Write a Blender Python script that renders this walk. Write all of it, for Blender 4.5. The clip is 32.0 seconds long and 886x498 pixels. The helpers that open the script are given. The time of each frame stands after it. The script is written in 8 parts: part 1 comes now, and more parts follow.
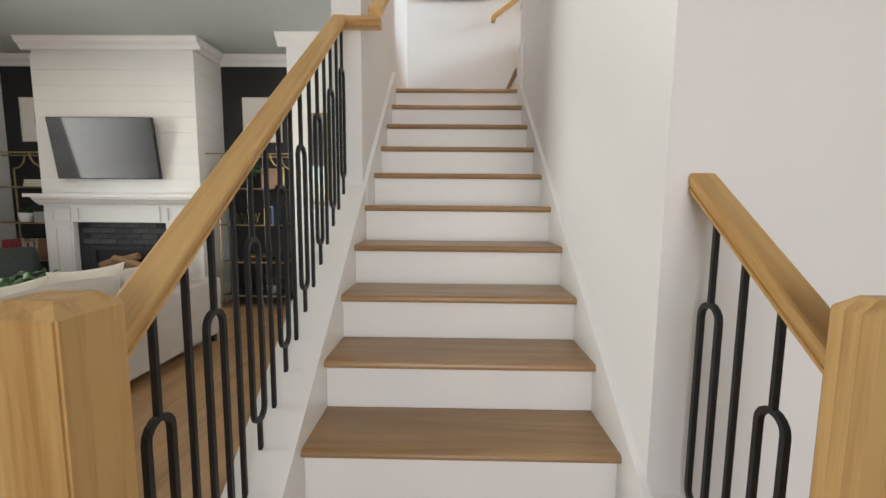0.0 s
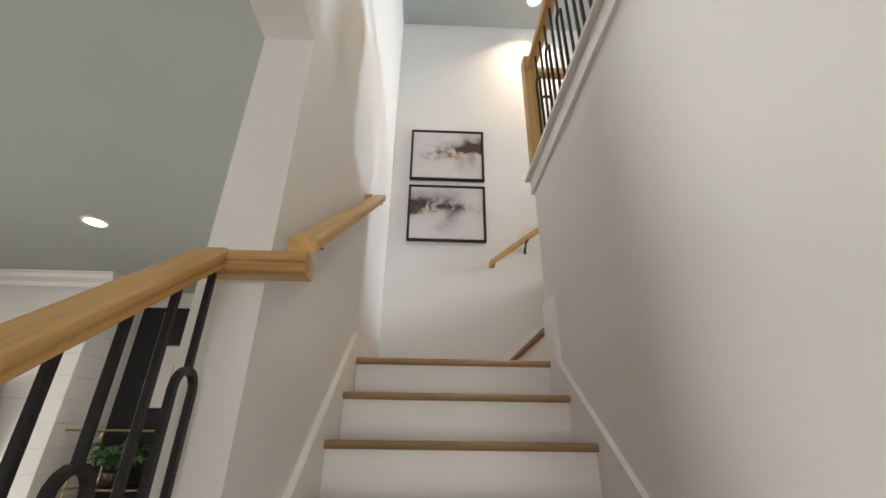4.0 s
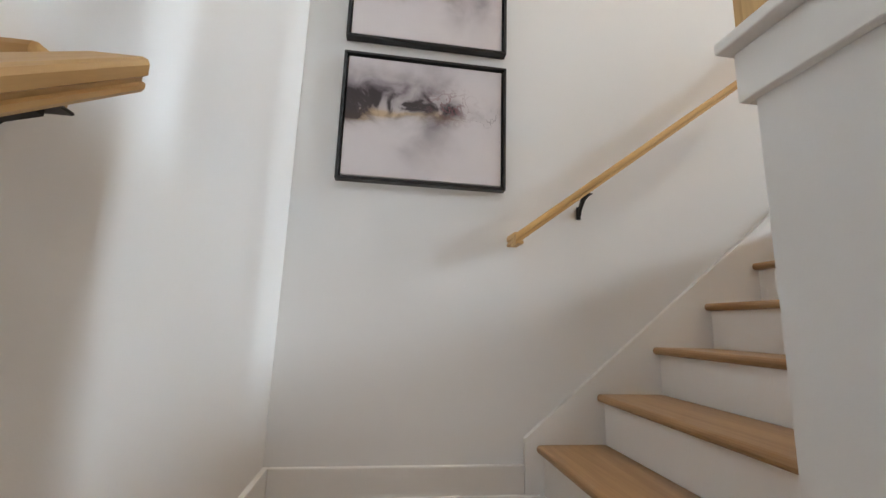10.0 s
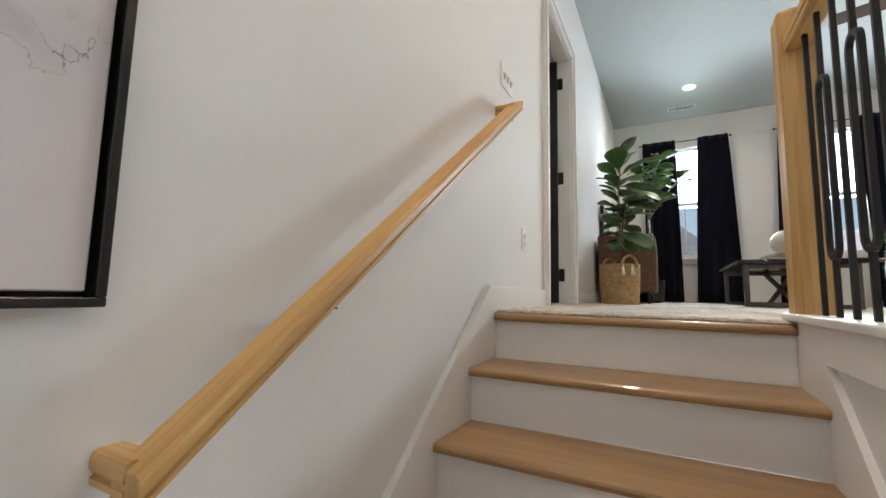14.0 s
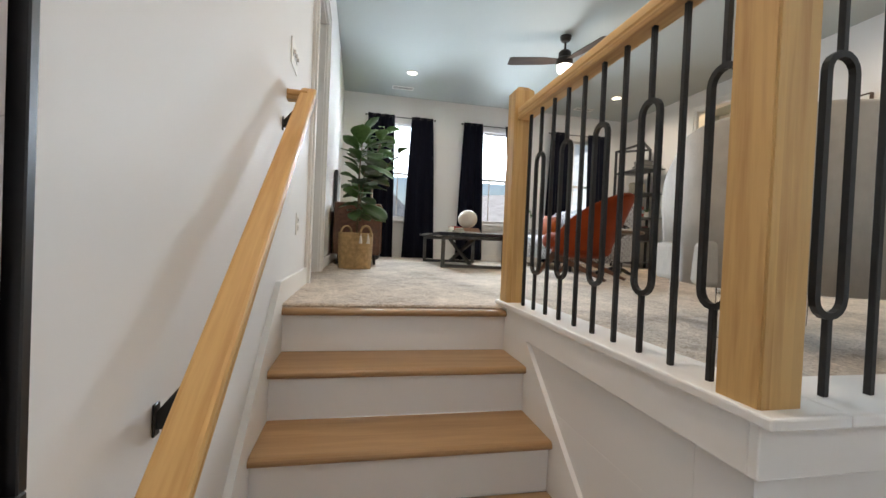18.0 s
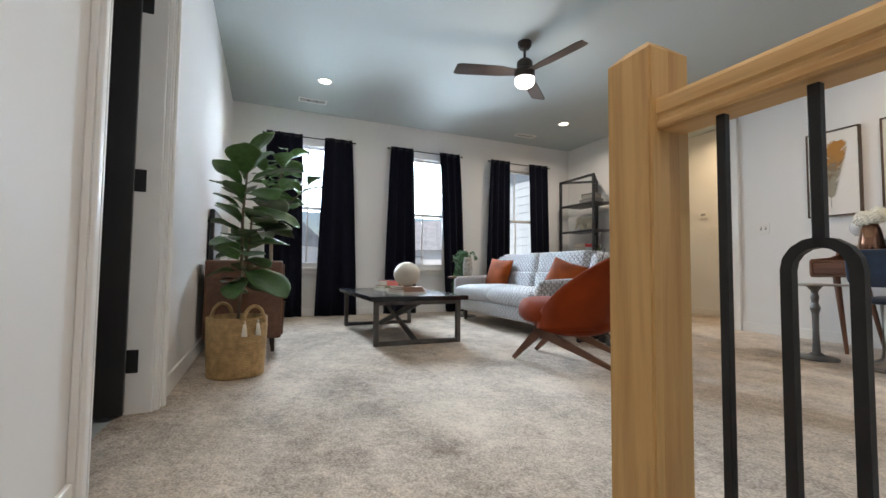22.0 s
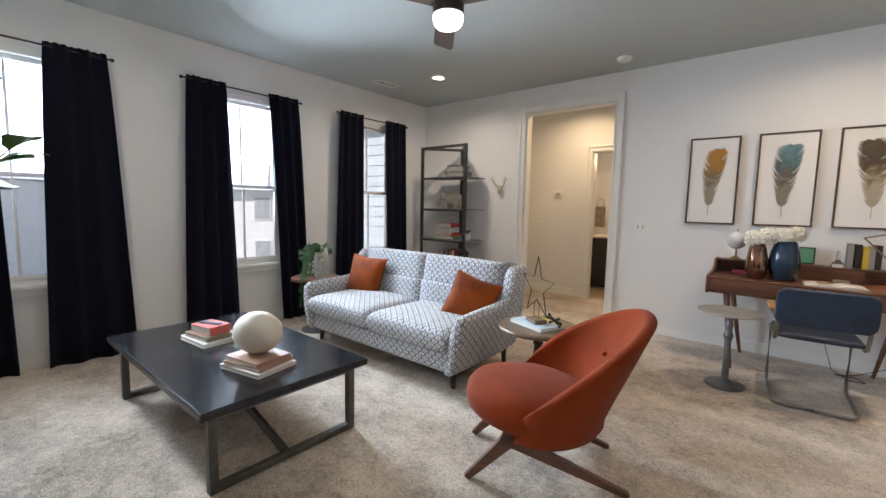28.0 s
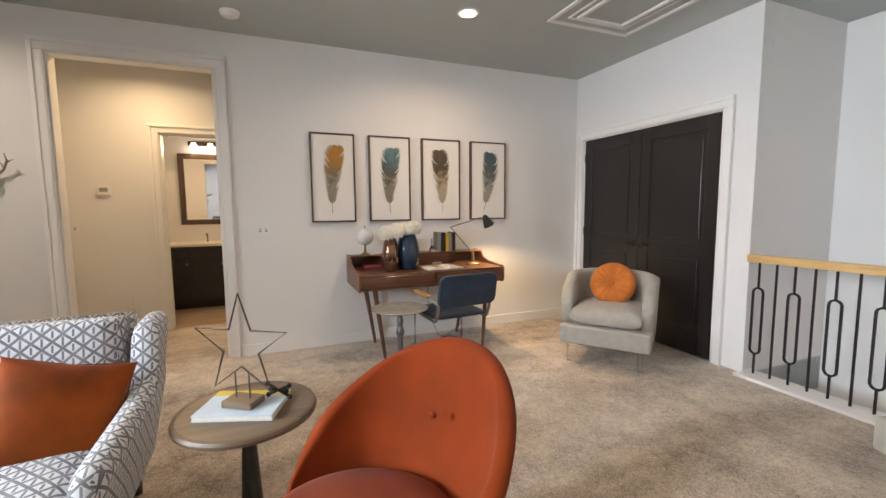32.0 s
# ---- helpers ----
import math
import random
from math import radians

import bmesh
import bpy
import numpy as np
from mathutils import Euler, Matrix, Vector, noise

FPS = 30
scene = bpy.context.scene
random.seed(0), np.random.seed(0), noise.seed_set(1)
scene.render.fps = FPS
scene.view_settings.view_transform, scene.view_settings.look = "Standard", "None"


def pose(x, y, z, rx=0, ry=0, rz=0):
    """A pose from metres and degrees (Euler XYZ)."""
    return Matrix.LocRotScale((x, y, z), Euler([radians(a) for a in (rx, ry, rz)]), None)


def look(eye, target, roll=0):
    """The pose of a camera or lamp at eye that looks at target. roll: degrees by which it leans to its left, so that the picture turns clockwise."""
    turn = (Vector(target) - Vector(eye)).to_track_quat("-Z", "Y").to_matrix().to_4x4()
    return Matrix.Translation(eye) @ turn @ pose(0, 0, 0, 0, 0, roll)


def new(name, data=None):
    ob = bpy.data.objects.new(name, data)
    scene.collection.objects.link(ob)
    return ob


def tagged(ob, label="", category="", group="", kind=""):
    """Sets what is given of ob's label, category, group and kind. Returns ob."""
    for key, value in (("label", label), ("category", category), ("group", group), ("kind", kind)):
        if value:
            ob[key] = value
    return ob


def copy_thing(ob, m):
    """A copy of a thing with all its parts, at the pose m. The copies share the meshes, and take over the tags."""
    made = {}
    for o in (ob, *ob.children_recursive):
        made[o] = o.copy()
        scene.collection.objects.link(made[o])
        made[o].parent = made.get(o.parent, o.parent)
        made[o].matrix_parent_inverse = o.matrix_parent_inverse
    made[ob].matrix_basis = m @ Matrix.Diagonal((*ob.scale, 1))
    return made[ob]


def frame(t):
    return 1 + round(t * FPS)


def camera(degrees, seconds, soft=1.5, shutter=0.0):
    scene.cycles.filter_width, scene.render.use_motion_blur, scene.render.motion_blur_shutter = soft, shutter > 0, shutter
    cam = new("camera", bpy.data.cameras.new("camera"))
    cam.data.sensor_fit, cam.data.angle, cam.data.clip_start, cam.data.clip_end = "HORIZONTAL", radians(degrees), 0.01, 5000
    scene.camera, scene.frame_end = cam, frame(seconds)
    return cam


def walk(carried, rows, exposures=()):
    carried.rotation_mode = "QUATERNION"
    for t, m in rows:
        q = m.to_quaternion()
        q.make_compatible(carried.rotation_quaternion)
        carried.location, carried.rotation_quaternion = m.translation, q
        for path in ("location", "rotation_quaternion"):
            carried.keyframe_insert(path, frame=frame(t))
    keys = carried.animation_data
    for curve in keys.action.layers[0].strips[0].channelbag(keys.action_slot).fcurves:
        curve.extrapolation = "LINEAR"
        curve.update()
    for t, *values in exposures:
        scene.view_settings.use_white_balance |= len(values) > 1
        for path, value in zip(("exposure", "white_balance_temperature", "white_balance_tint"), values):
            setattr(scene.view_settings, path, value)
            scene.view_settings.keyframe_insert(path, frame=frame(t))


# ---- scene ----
cam = camera(94.0, 32.0)
PATH = [
    (0, (1.05, 0.803, 1.302), (1.017, 2.791, 1.087), 0.5),
    (0.5, (1.084, 0.884, 1.301), (1.045, 2.88, 1.176), 0.4),
    (1, (1.062, 1.143, 1.299), (1.036, 3.142, 1.317), 0.4),
    (1.5, (1.026, 1.357, 1.349), (1.013, 3.347, 1.545), 0.4),
    (2, (1.027, 1.525, 1.39), (1.022, 3.488, 1.774), 0.3),
    (2.5, (1.04, 1.753, 1.53), (1.046, 3.669, 2.103), 0.4),
    (3, (1.036, 1.855, 1.656), (1.054, 3.714, 2.394), 0.5),
    (3.5, (0.986, 2.009, 1.763), (1.022, 3.827, 2.596), 0.7),
    (4, (0.959, 2.109, 1.856), (1.018, 3.925, 2.692), 0.8),
    (4.5, (0.954, 2.288, 1.897), (1.032, 4.139, 2.651), 0.8),
    (6.5, (0.978, 2.783, 2.191), (1.064, 4.742, 2.585), 1.1),
    (7, (1.018, 2.862, 2.313), (1.072, 4.828, 2.678), 1.1),
    (7.5, (0.994, 3.007, 2.359), (1.059, 4.974, 2.718), 1.2),
    (8, (0.952, 3.125, 2.489), (1.055, 5.09, 2.852), 1.3),
    (8.5, (0.948, 3.29, 2.553), (1.087, 5.251, 2.924), 1.4),
    (9, (0.952, 3.415, 2.679), (1.14, 5.372, 3.047), 1.5),
    (9.5, (0.93, 3.572, 2.751), (1.184, 5.524, 3.102), 1.7),
    (10, (0.967, 3.681, 2.839), (1.234, 5.631, 3.196), 1.9),
    (10.5, (1.001, 3.828, 2.908), (1.332, 5.769, 3.258), 2.0),
    (11, (1.018, 3.932, 2.996), (1.448, 5.846, 3.386), 1.9),
    (11.5, (1.021, 4.059, 3.052), (1.581, 5.934, 3.465), 2.3),
    (12, (1.02, 4.157, 3.175), (1.78, 5.956, 3.607), 2.5),
    (12.5, (1.073, 4.251, 3.216), (2.074, 5.928, 3.646), 2.3),
    (13, (1.134, 4.344, 3.359), (2.407, 5.841, 3.732), 2.1),
    (13.5, (1.167, 4.44, 3.391), (2.712, 5.677, 3.678), 2.2),
    (14, (1.173, 4.634, 3.408), (2.924, 5.577, 3.62), 1.2),
    (14.5, (1.152, 4.81, 3.526), (3.058, 5.402, 3.648), 2.2),
    (15, (1.141, 4.777, 3.573), (3.11, 5.124, 3.648), 1.7),
    (15.5, (1.08, 4.707, 3.591), (3.074, 4.863, 3.63), 1.0),
    (17.5, (0.988, 4.932, 3.633), (2.954, 4.565, 3.602), 2.6),
    (18, (1.002, 4.966, 3.63), (2.961, 4.562, 3.6), 2.5),
    (18.5, (1.072, 4.965, 3.613), (3.021, 4.516, 3.586), 2.5),
    (19, (1.342, 4.903, 3.597), (3.285, 4.43, 3.593), 1.6),
    (19.5, (1.543, 4.867, 3.607), (3.477, 4.359, 3.637), 1.1),
    (20, (1.797, 4.878, 3.65), (3.714, 4.314, 3.716), 0.9),
    (20.5, (1.968, 4.902, 3.773), (3.863, 4.267, 3.868), 1.0),
    (21, (2.104, 4.875, 3.802), (3.976, 4.18, 3.91), 0.7),
    (21.5, (2.23, 4.849, 3.94), (4.084, 4.106, 4.051), 0.7),
    (22, (2.343, 4.843, 3.984), (4.179, 4.056, 4.082), 0.6),
    (22.5, (2.464, 4.855, 4.112), (4.277, 4.015, 4.195), 0.5),
    (23, (2.541, 4.839, 4.14), (4.326, 3.942, 4.226), 0.4),
    (23.5, (2.662, 4.801, 4.235), (4.418, 3.848, 4.33), 0.6),
    (24, (2.701, 4.795, 4.33), (4.417, 3.772, 4.434), 0.7),
    (24.5, (2.837, 4.78, 4.362), (4.5, 3.672, 4.44), 0.8),
    (25, (2.956, 4.801, 4.482), (4.556, 3.602, 4.507), 0.9),
    (25.5, (3.068, 4.77, 4.494), (4.617, 3.505, 4.439), 0.8),
    (27.5, (3.684, 4.692, 4.623), (5.051, 3.247, 4.41), 1.8),
    (28, (3.849, 4.678, 4.619), (5.117, 3.144, 4.418), 1.2),
    (28.5, (4.076, 4.582, 4.587), (5.22, 2.951, 4.408), 0.6),
    (29, (4.262, 4.501, 4.606), (5.25, 2.771, 4.43), 0.4),
    (29.5, (4.476, 4.439, 4.593), (5.259, 2.607, 4.419), 0.6),
    (30, (4.682, 4.399, 4.606), (5.229, 2.483, 4.431), 0.6),
    (30.5, (4.771, 4.324, 4.613), (5.062, 2.353, 4.432), 0.2),
    (31, (4.893, 4.13, 4.633), (4.88, 2.139, 4.448), -0.3),
    (31.5, (4.91, 4.008, 4.679), (4.535, 2.055, 4.469), -0.8),
    (32, (4.941, 3.938, 4.628), (4.191, 2.094, 4.435), -0.5),
]
EXPOSURES = [
    (0.0, 0.46, 6900, 13), (1.2, 0.38, 6900, 13), (2.5, 0.16, 7050, 13), (4.0, 0.04, 7150, 13), (7.0, 0.36, 6950, 14), (9.0, 0.06, 6800, 13), (12.0, -0.1, 6850, 12),
    (14.0, -0.18, 6850, 12), (18.0, -0.14, 6800, 12), (19.5, -0.22, 6500, 11), (21.0, -0.42, 6350, 12), (23.0, -0.4, 6600, 13), (25.0, -0.44, 6600, 15),
    (28.0, -0.42, 6500, 15), (30.0, -0.46, 6750, 17), (32.0, -0.4, 7200, 18),
]
walk(cam, [(t, look(eye, target, roll)) for t, eye, target, roll in PATH], EXPOSURES)

# ---- levels and plan ----
RISE, RUN = 0.185, 0.247
LAND, UP, CARPET, CEIL, LOWCEIL = 12 * RISE, 18 * RISE, 3.345, 6.095, 3.03
WX, RX = 0.585, 1.595          # stair walls
NY, SY, EX, CX = 5.285, -0.035, 8.13, 1.63   # room faces: north, south, east, closet
Y12 = 4.20                    # nosing of the landing
LIVCEIL = 3.15
M1 = 1.561                    # first nosing of the upper flight

# ---- world and light ----
world = bpy.data.worlds.new("sky")
scene.world = world
world.use_nodes = True
wn = world.node_tree.nodes
sky = wn.new("ShaderNodeTexSky")
sky.sky_type = "NISHITA"
sky.sun_disc = False
sky.sun_elevation = radians(46)
sky.sun_rotation = radians(356)
wn["Background"].inputs["Strength"].default_value = 0.15
world.node_tree.links.new(sky.outputs["Color"], wn["Background"].inputs["Color"])

sun_data = bpy.data.lights.new("sun", "SUN")
sun_data.energy, sun_data.angle, sun_data.color = 5.0, radians(0.5), (1.0, 0.95, 0.88)
sun = new("sun", sun_data)
sun.matrix_world = look((0, 0, 30), (2, -29, 0))


def area_lamp(name, eye, target, sx, sy, watts, colour, spread=180):
    d = bpy.data.lights.new(name, "AREA")
    d.shape, d.size, d.size_y, d.energy, d.color, d.spread = "RECTANGLE", sx, sy, watts, colour, radians(spread)
    ob = new(name, d)
    ob.matrix_world = look(eye, target)
    return ob


DAY = (0.71, 0.865, 1.0)
# daylight in the upper sashes of the two windows that face open sky
for wy, watts, spread in ((4.344, 252, 98), (2.693, 168, 106)):
    area_lamp("window_daylight", (EX + 0.185, wy, 5.25), (EX - 8.0, wy, 3.1), 0.76, 0.98, watts, DAY, spread)
# daylight in an unseen glazed front added to the entry, and in the living room's windows
area_lamp("entry_daylight", (1.2, -2.9, 1.5), (1.2, 4, 1.5), 2.4, 2.2, 66, (0.95, 0.96, 1.0))
area_lamp("living_daylight", (-4.86, 2.6, 1.7), (0, 2.4, 1.7), 2.6, 1.7, 66, (0.93, 0.98, 0.96), 115)

# ---- materials ----


def mat(name, colour, rough=0.6, metal=0.0, noise_scale=8.0, vary=0.06, bump=0.0, bump_scale=120.0, coat=0.0, sheen=0.0, spec=0.5, objvary=0.0):
    m = bpy.data.materials.new(name)
    m.use_nodes = True
    nt = m.node_tree
    b = nt.nodes["Principled BSDF"]
    b.inputs["Roughness"].default_value, b.inputs["Metallic"].default_value = rough, metal
    b.inputs["Coat Weight"].default_value, b.inputs["Sheen Weight"].default_value = coat, sheen
    b.inputs["Specular IOR Level"].default_value = spec
    tc = nt.nodes.new("ShaderNodeTexCoord")
    nz = nt.nodes.new("ShaderNodeTexNoise")
    nz.inputs["Scale"].default_value, nz.inputs["Detail"].default_value = noise_scale, 6.0
    nt.links.new(tc.outputs["Object"], nz.inputs["Vector"])
    ramp = nt.nodes.new("ShaderNodeValToRGB")
    lo = [max(0.0, c * (1 - vary)) for c in colour]
    hi = [min(1.0, c * (1 + vary)) for c in colour]
    ramp.color_ramp.elements[0].position, ramp.color_ramp.elements[1].position = 0.3, 0.7
    ramp.color_ramp.elements[0].color, ramp.color_ramp.elements[1].color = (*lo, 1), (*hi, 1)
    nt.links.new(nz.outputs["Fac"], ramp.inputs["Fac"])
    out = ramp.outputs["Color"]
    if objvary:
        oi = nt.nodes.new("ShaderNodeObjectInfo")
        hs = nt.nodes.new("ShaderNodeHueSaturation")
        mr = nt.nodes.new("ShaderNodeMapRange")
        mr.inputs["To Min"].default_value, mr.inputs["To Max"].default_value = 1 - objvary, 1 + objvary
        nt.links.new(oi.outputs["Random"], mr.inputs["Value"])
        nt.links.new(mr.outputs["Result"], hs.inputs["Value"])
        nt.links.new(out, hs.inputs["Color"])
        out = hs.outputs["Color"]
    nt.links.new(out, b.inputs["Base Color"])
    if bump:
        n2 = nt.nodes.new("ShaderNodeTexNoise")
        n2.inputs["Scale"].default_value, n2.inputs["Detail"].default_value = bump_scale, 4.0
        nt.links.new(tc.outputs["Object"], n2.inputs["Vector"])
        bp = nt.nodes.new("ShaderNodeBump")
        bp.inputs["Strength"].default_value, bp.inputs["Distance"].default_value = bump, 0.004
        nt.links.new(n2.outputs["Fac"], bp.inputs["Height"])
        nt.links.new(bp.outputs["Normal"], b.inputs["Normal"])
    return m


def wood(name, dark, light, axis=1, scale=1.0, rough=0.4, coat=0.1, ring=1.0, objvary=0.06, lo=0.45, hi=0.85, tilt=(0.0, 0.0, 0.0), staves=False):
    """Wood with its grain along one axis of the object."""
    m = bpy.data.materials.new(name)
    m.use_nodes = True
    nt = m.node_tree
    b = nt.nodes["Principled BSDF"]
    b.inputs["Roughness"].default_value, b.inputs["Coat Weight"].default_value = rough, coat
    tc = nt.nodes.new("ShaderNodeTexCoord")
    piece = nt.nodes.new("ShaderNodeNewGeometry").outputs["Random Per Island"] if staves else nt.nodes.new("ShaderNodeObjectInfo").outputs["Random"]
    add = nt.nodes.new("ShaderNodeVectorMath")
    add.operation = "ADD"
    turn = nt.nodes.new("ShaderNodeMapping")
    turn.inputs["Rotation"].default_value = tilt
    nt.links.new(tc.outputs["Object"], turn.inputs["Vector"])
    nt.links.new(turn.outputs["Vector"], add.inputs[0])
    comb = nt.nodes.new("ShaderNodeVectorMath")
    comb.operation = "SCALE"
    comb.inputs[0].default_value = (7.0, 5.0, 3.0)
    nt.links.new(piece, comb.inputs["Scale"])
    nt.links.new(comb.outputs["Vector"], add.inputs[1])
    mp = nt.nodes.new("ShaderNodeMapping")
    s = [26.0 * scale] * 3
    s[axis] = 1.6 * scale
    mp.inputs["Scale"].default_value = s
    nt.links.new(add.outputs["Vector"], mp.inputs["Vector"])
    n1 = nt.nodes.new("ShaderNodeTexNoise")
    n1.inputs["Scale"].default_value, n1.inputs["Detail"].default_value, n1.inputs["Distortion"].default_value = 0.45 * ring, 5.0, 1.2
    nt.links.new(mp.outputs["Vector"], n1.inputs["Vector"])
    n2 = nt.nodes.new("ShaderNodeTexNoise")
    n2.inputs["Scale"].default_value, n2.inputs["Detail"].default_value = 5.0, 3.0
    nt.links.new(mp.outputs["Vector"], n2.inputs["Vector"])
    mix = nt.nodes.new("ShaderNodeMath")
    mix.operation = "MULTIPLY_ADD"
    mix.inputs[1].default_value = 0.3
    nt.links.new(n2.outputs["Fac"], mix.inputs[0])
    nt.links.new(n1.outputs["Fac"], mix.inputs[2])
    ramp = nt.nodes.new("ShaderNodeValToRGB")
    ramp.color_ramp.elements[0].position, ramp.color_ramp.elements[1].position = lo, hi
    ramp.color_ramp.elements[0].color, ramp.color_ramp.elements[1].color = (*dark, 1), (*light, 1)
    nt.links.new(mix.outputs[0], ramp.inputs["Fac"])
    hs = nt.nodes.new("ShaderNodeHueSaturation")
    mr = nt.nodes.new("ShaderNodeMapRange")
    mr.inputs["To Min"].default_value, mr.inputs["To Max"].default_value = 1 - objvary, 1 + objvary
    nt.links.new(piece, mr.inputs["Value"])
    nt.links.new(mr.outputs["Result"], hs.inputs["Value"])
    nt.links.new(ramp.outputs["Color"], hs.inputs["Color"])
    nt.links.new(hs.outputs["Color"], b.inputs["Base Color"])
    bp = nt.nodes.new("ShaderNodeBump")
    bp.inputs["Strength"].default_value, bp.inputs["Distance"].default_value = 0.12, 0.002
    nt.links.new(n2.outputs["Fac"], bp.inputs["Height"])
    nt.links.new(bp.outputs["Normal"], b.inputs["Normal"])
    return m


def glow(name, colour, strength):
    m = bpy.data.materials.new(name)
    m.use_nodes = True
    b = m.node_tree.nodes["Principled BSDF"]
    b.inputs["Base Color"].default_value = (*colour, 1)
    b.inputs["Emission Color"].default_value = (*colour, 1)
    b.inputs["Emission Strength"].default_value = strength
    return m


def glass_mat(name, colour=(1, 1, 1), rough=0.0):
    m = bpy.data.materials.new(name)
    m.use_nodes = True
    b = m.node_tree.nodes["Principled BSDF"]
    b.inputs["Base Color"].default_value = (*colour, 1)
    b.inputs["Transmission Weight"].default_value = 1.0
    b.inputs["Roughness"].default_value = rough
    b.inputs["IOR"].default_value = 1.45
    return m


def carpet_mat():
    """Beige pile: brushed light and dark patches, tufts and single yarns."""
    m = bpy.data.materials.new("carpet_pile")
    m.use_nodes = True
    nt = m.node_tree
    b = nt.nodes["Principled BSDF"]
    b.inputs["Roughness"].default_value, b.inputs["Specular IOR Level"].default_value = 0.95, 0.08
    b.inputs["Sheen Weight"].default_value, b.inputs["Sheen Roughness"].default_value = 0.25, 0.6
    tc = nt.nodes.new("ShaderNodeTexCoord")

    def noise_(scale, detail, dist=0.0, stretch=None):
        n = nt.nodes.new("ShaderNodeTexNoise")
        n.inputs["Scale"].default_value, n.inputs["Detail"].default_value, n.inputs["Distortion"].default_value = scale, detail, dist
        if stretch:
            mp = nt.nodes.new("ShaderNodeMapping")
            mp.inputs["Scale"].default_value = stretch
            mp.inputs["Rotation"].default_value = (0, 0, 0.5)
            nt.links.new(tc.outputs["Object"], mp.inputs["Vector"])
            nt.links.new(mp.outputs["Vector"], n.inputs["Vector"])
        else:
            nt.links.new(tc.outputs["Object"], n.inputs["Vector"])
        return n.outputs["Fac"]

    def op(kind, a, b_, c=None):
        n = nt.nodes.new("ShaderNodeMath")
        n.operation = kind
        for i, v in enumerate((a, b_, c)):
            if v is None:
                continue
            if isinstance(v, (int, float)):
                n.inputs[i].default_value = v
            else:
                nt.links.new(v, n.inputs[i])
        return n.outputs[0]
    brush = noise_(0.8, 3.0, 0.9, (1.0, 2.2, 1.0))
    patch = noise_(7.0, 3.0, 0.5)
    tuft = noise_(42.0, 4.0, 0.3)
    yarn = noise_(120.0, 4.0)
    f = op("MULTIPLY_ADD", brush, 0.82, op("MULTIPLY_ADD", patch, 0.55, op("MULTIPLY_ADD", tuft, 0.55, op("MULTIPLY", yarn, 0.95))))
    mr = nt.nodes.new("ShaderNodeMapRange")
    mr.inputs["From Min"].default_value, mr.inputs["From Max"].default_value = 1.11, 1.73
    nt.links.new(f, mr.inputs["Value"])
    f = mr.outputs["Result"]
    ramp = nt.nodes.new("ShaderNodeValToRGB")
    e = ramp.color_ramp.elements
    e[0].position, e[1].position = 0.0, 1.0
    e[0].color, e[1].color = (0.20, 0.150, 0.107, 1), (0.72, 0.615, 0.50, 1)
    nt.links.new(f, ramp.inputs["Fac"])
    nt.links.new(ramp.outputs["Color"], b.inputs["Base Color"])
    bp = nt.nodes.new("ShaderNodeBump")
    bp.inputs["Strength"].default_value, bp.inputs["Distance"].default_value = 0.8, 0.008
    nt.links.new(op("MULTIPLY_ADD", tuft, 0.6, op("MULTIPLY", yarn, 0.5)), bp.inputs["Height"])
    nt.links.new(bp.outputs["Normal"], b.inputs["Normal"])
    return m


WALL = mat("wall_paint", (0.80, 0.793, 0.783), 0.7, noise_scale=1.2, vary=0.012, bump=0.05, bump_scale=260)
CEILP = mat("ceiling_paint", (0.475, 0.52, 0.515), 0.8, noise_scale=1.5, vary=0.015, bump=0.08, bump_scale=180)
TRIM = mat("trim_paint", (0.84, 0.83, 0.81), 0.35, noise_scale=3, vary=0.015, bump=0.02, bump_scale=60)
OAK_X = wood("tread_oak", (0.265, 0.148, 0.064), (0.405, 0.248, 0.118), axis=0, rough=0.38, coat=0.15)
OAK_Y = wood("floor_oak", (0.265, 0.148, 0.064), (0.405, 0.248, 0.118), axis=1, rough=0.38, coat=0.15)
PINE_Z = wood("pine_upright", (0.38, 0.205, 0.062), (0.56, 0.35, 0.135), axis=2, scale=0.9, rough=0.5, coat=0.05, ring=1.2, objvary=0.17, lo=0.46, hi=0.72, staves=True)
PINE_Y = wood("pine_rail", (0.43, 0.23, 0.072), (0.68, 0.44, 0.19), axis=1, scale=0.9, rough=0.5, coat=0.05, ring=1.2, lo=0.46, hi=0.72)
PINE_X = wood("pine_rail_cross", (0.43, 0.23, 0.072), (0.68, 0.44, 0.19), axis=0, scale=0.9, rough=0.5, coat=0.05, ring=1.2, lo=0.46, hi=0.72)
PINE_UP = wood("pine_sloped_rail", (0.46, 0.245, 0.070), (0.69, 0.44, 0.175), axis=1, scale=0.9, rough=0.5, coat=0.05, ring=1.2, lo=0.42, hi=0.82, tilt=(-math.atan(0.725), 0, 0))
PINE_UPX = wood("pine_sloped_cross_rail", (0.46, 0.245, 0.070), (0.69, 0.44, 0.175), axis=0, scale=0.9, rough=0.5, coat=0.05, ring=1.2, lo=0.42, hi=0.82, tilt=(0, math.atan(0.751), 0))
IRON = mat("black_iron", (0.012, 0.012, 0.013), 0.45, metal=0.0, noise_scale=40, vary=0.2, bump=0.05, bump_scale=200, spec=0.4)
CARPETM = carpet_mat()
BLACKDOOR = mat("black_door_paint", (0.016, 0.014, 0.014), 0.32, noise_scale=6, vary=0.1)
NAVY = mat("navy_curtain", (0.007, 0.008, 0.015), 0.95, noise_scale=60, vary=0.2, bump=0.3, bump_scale=500, sheen=0.04, spec=0.05)
GLASS = glass_mat("window_glass")
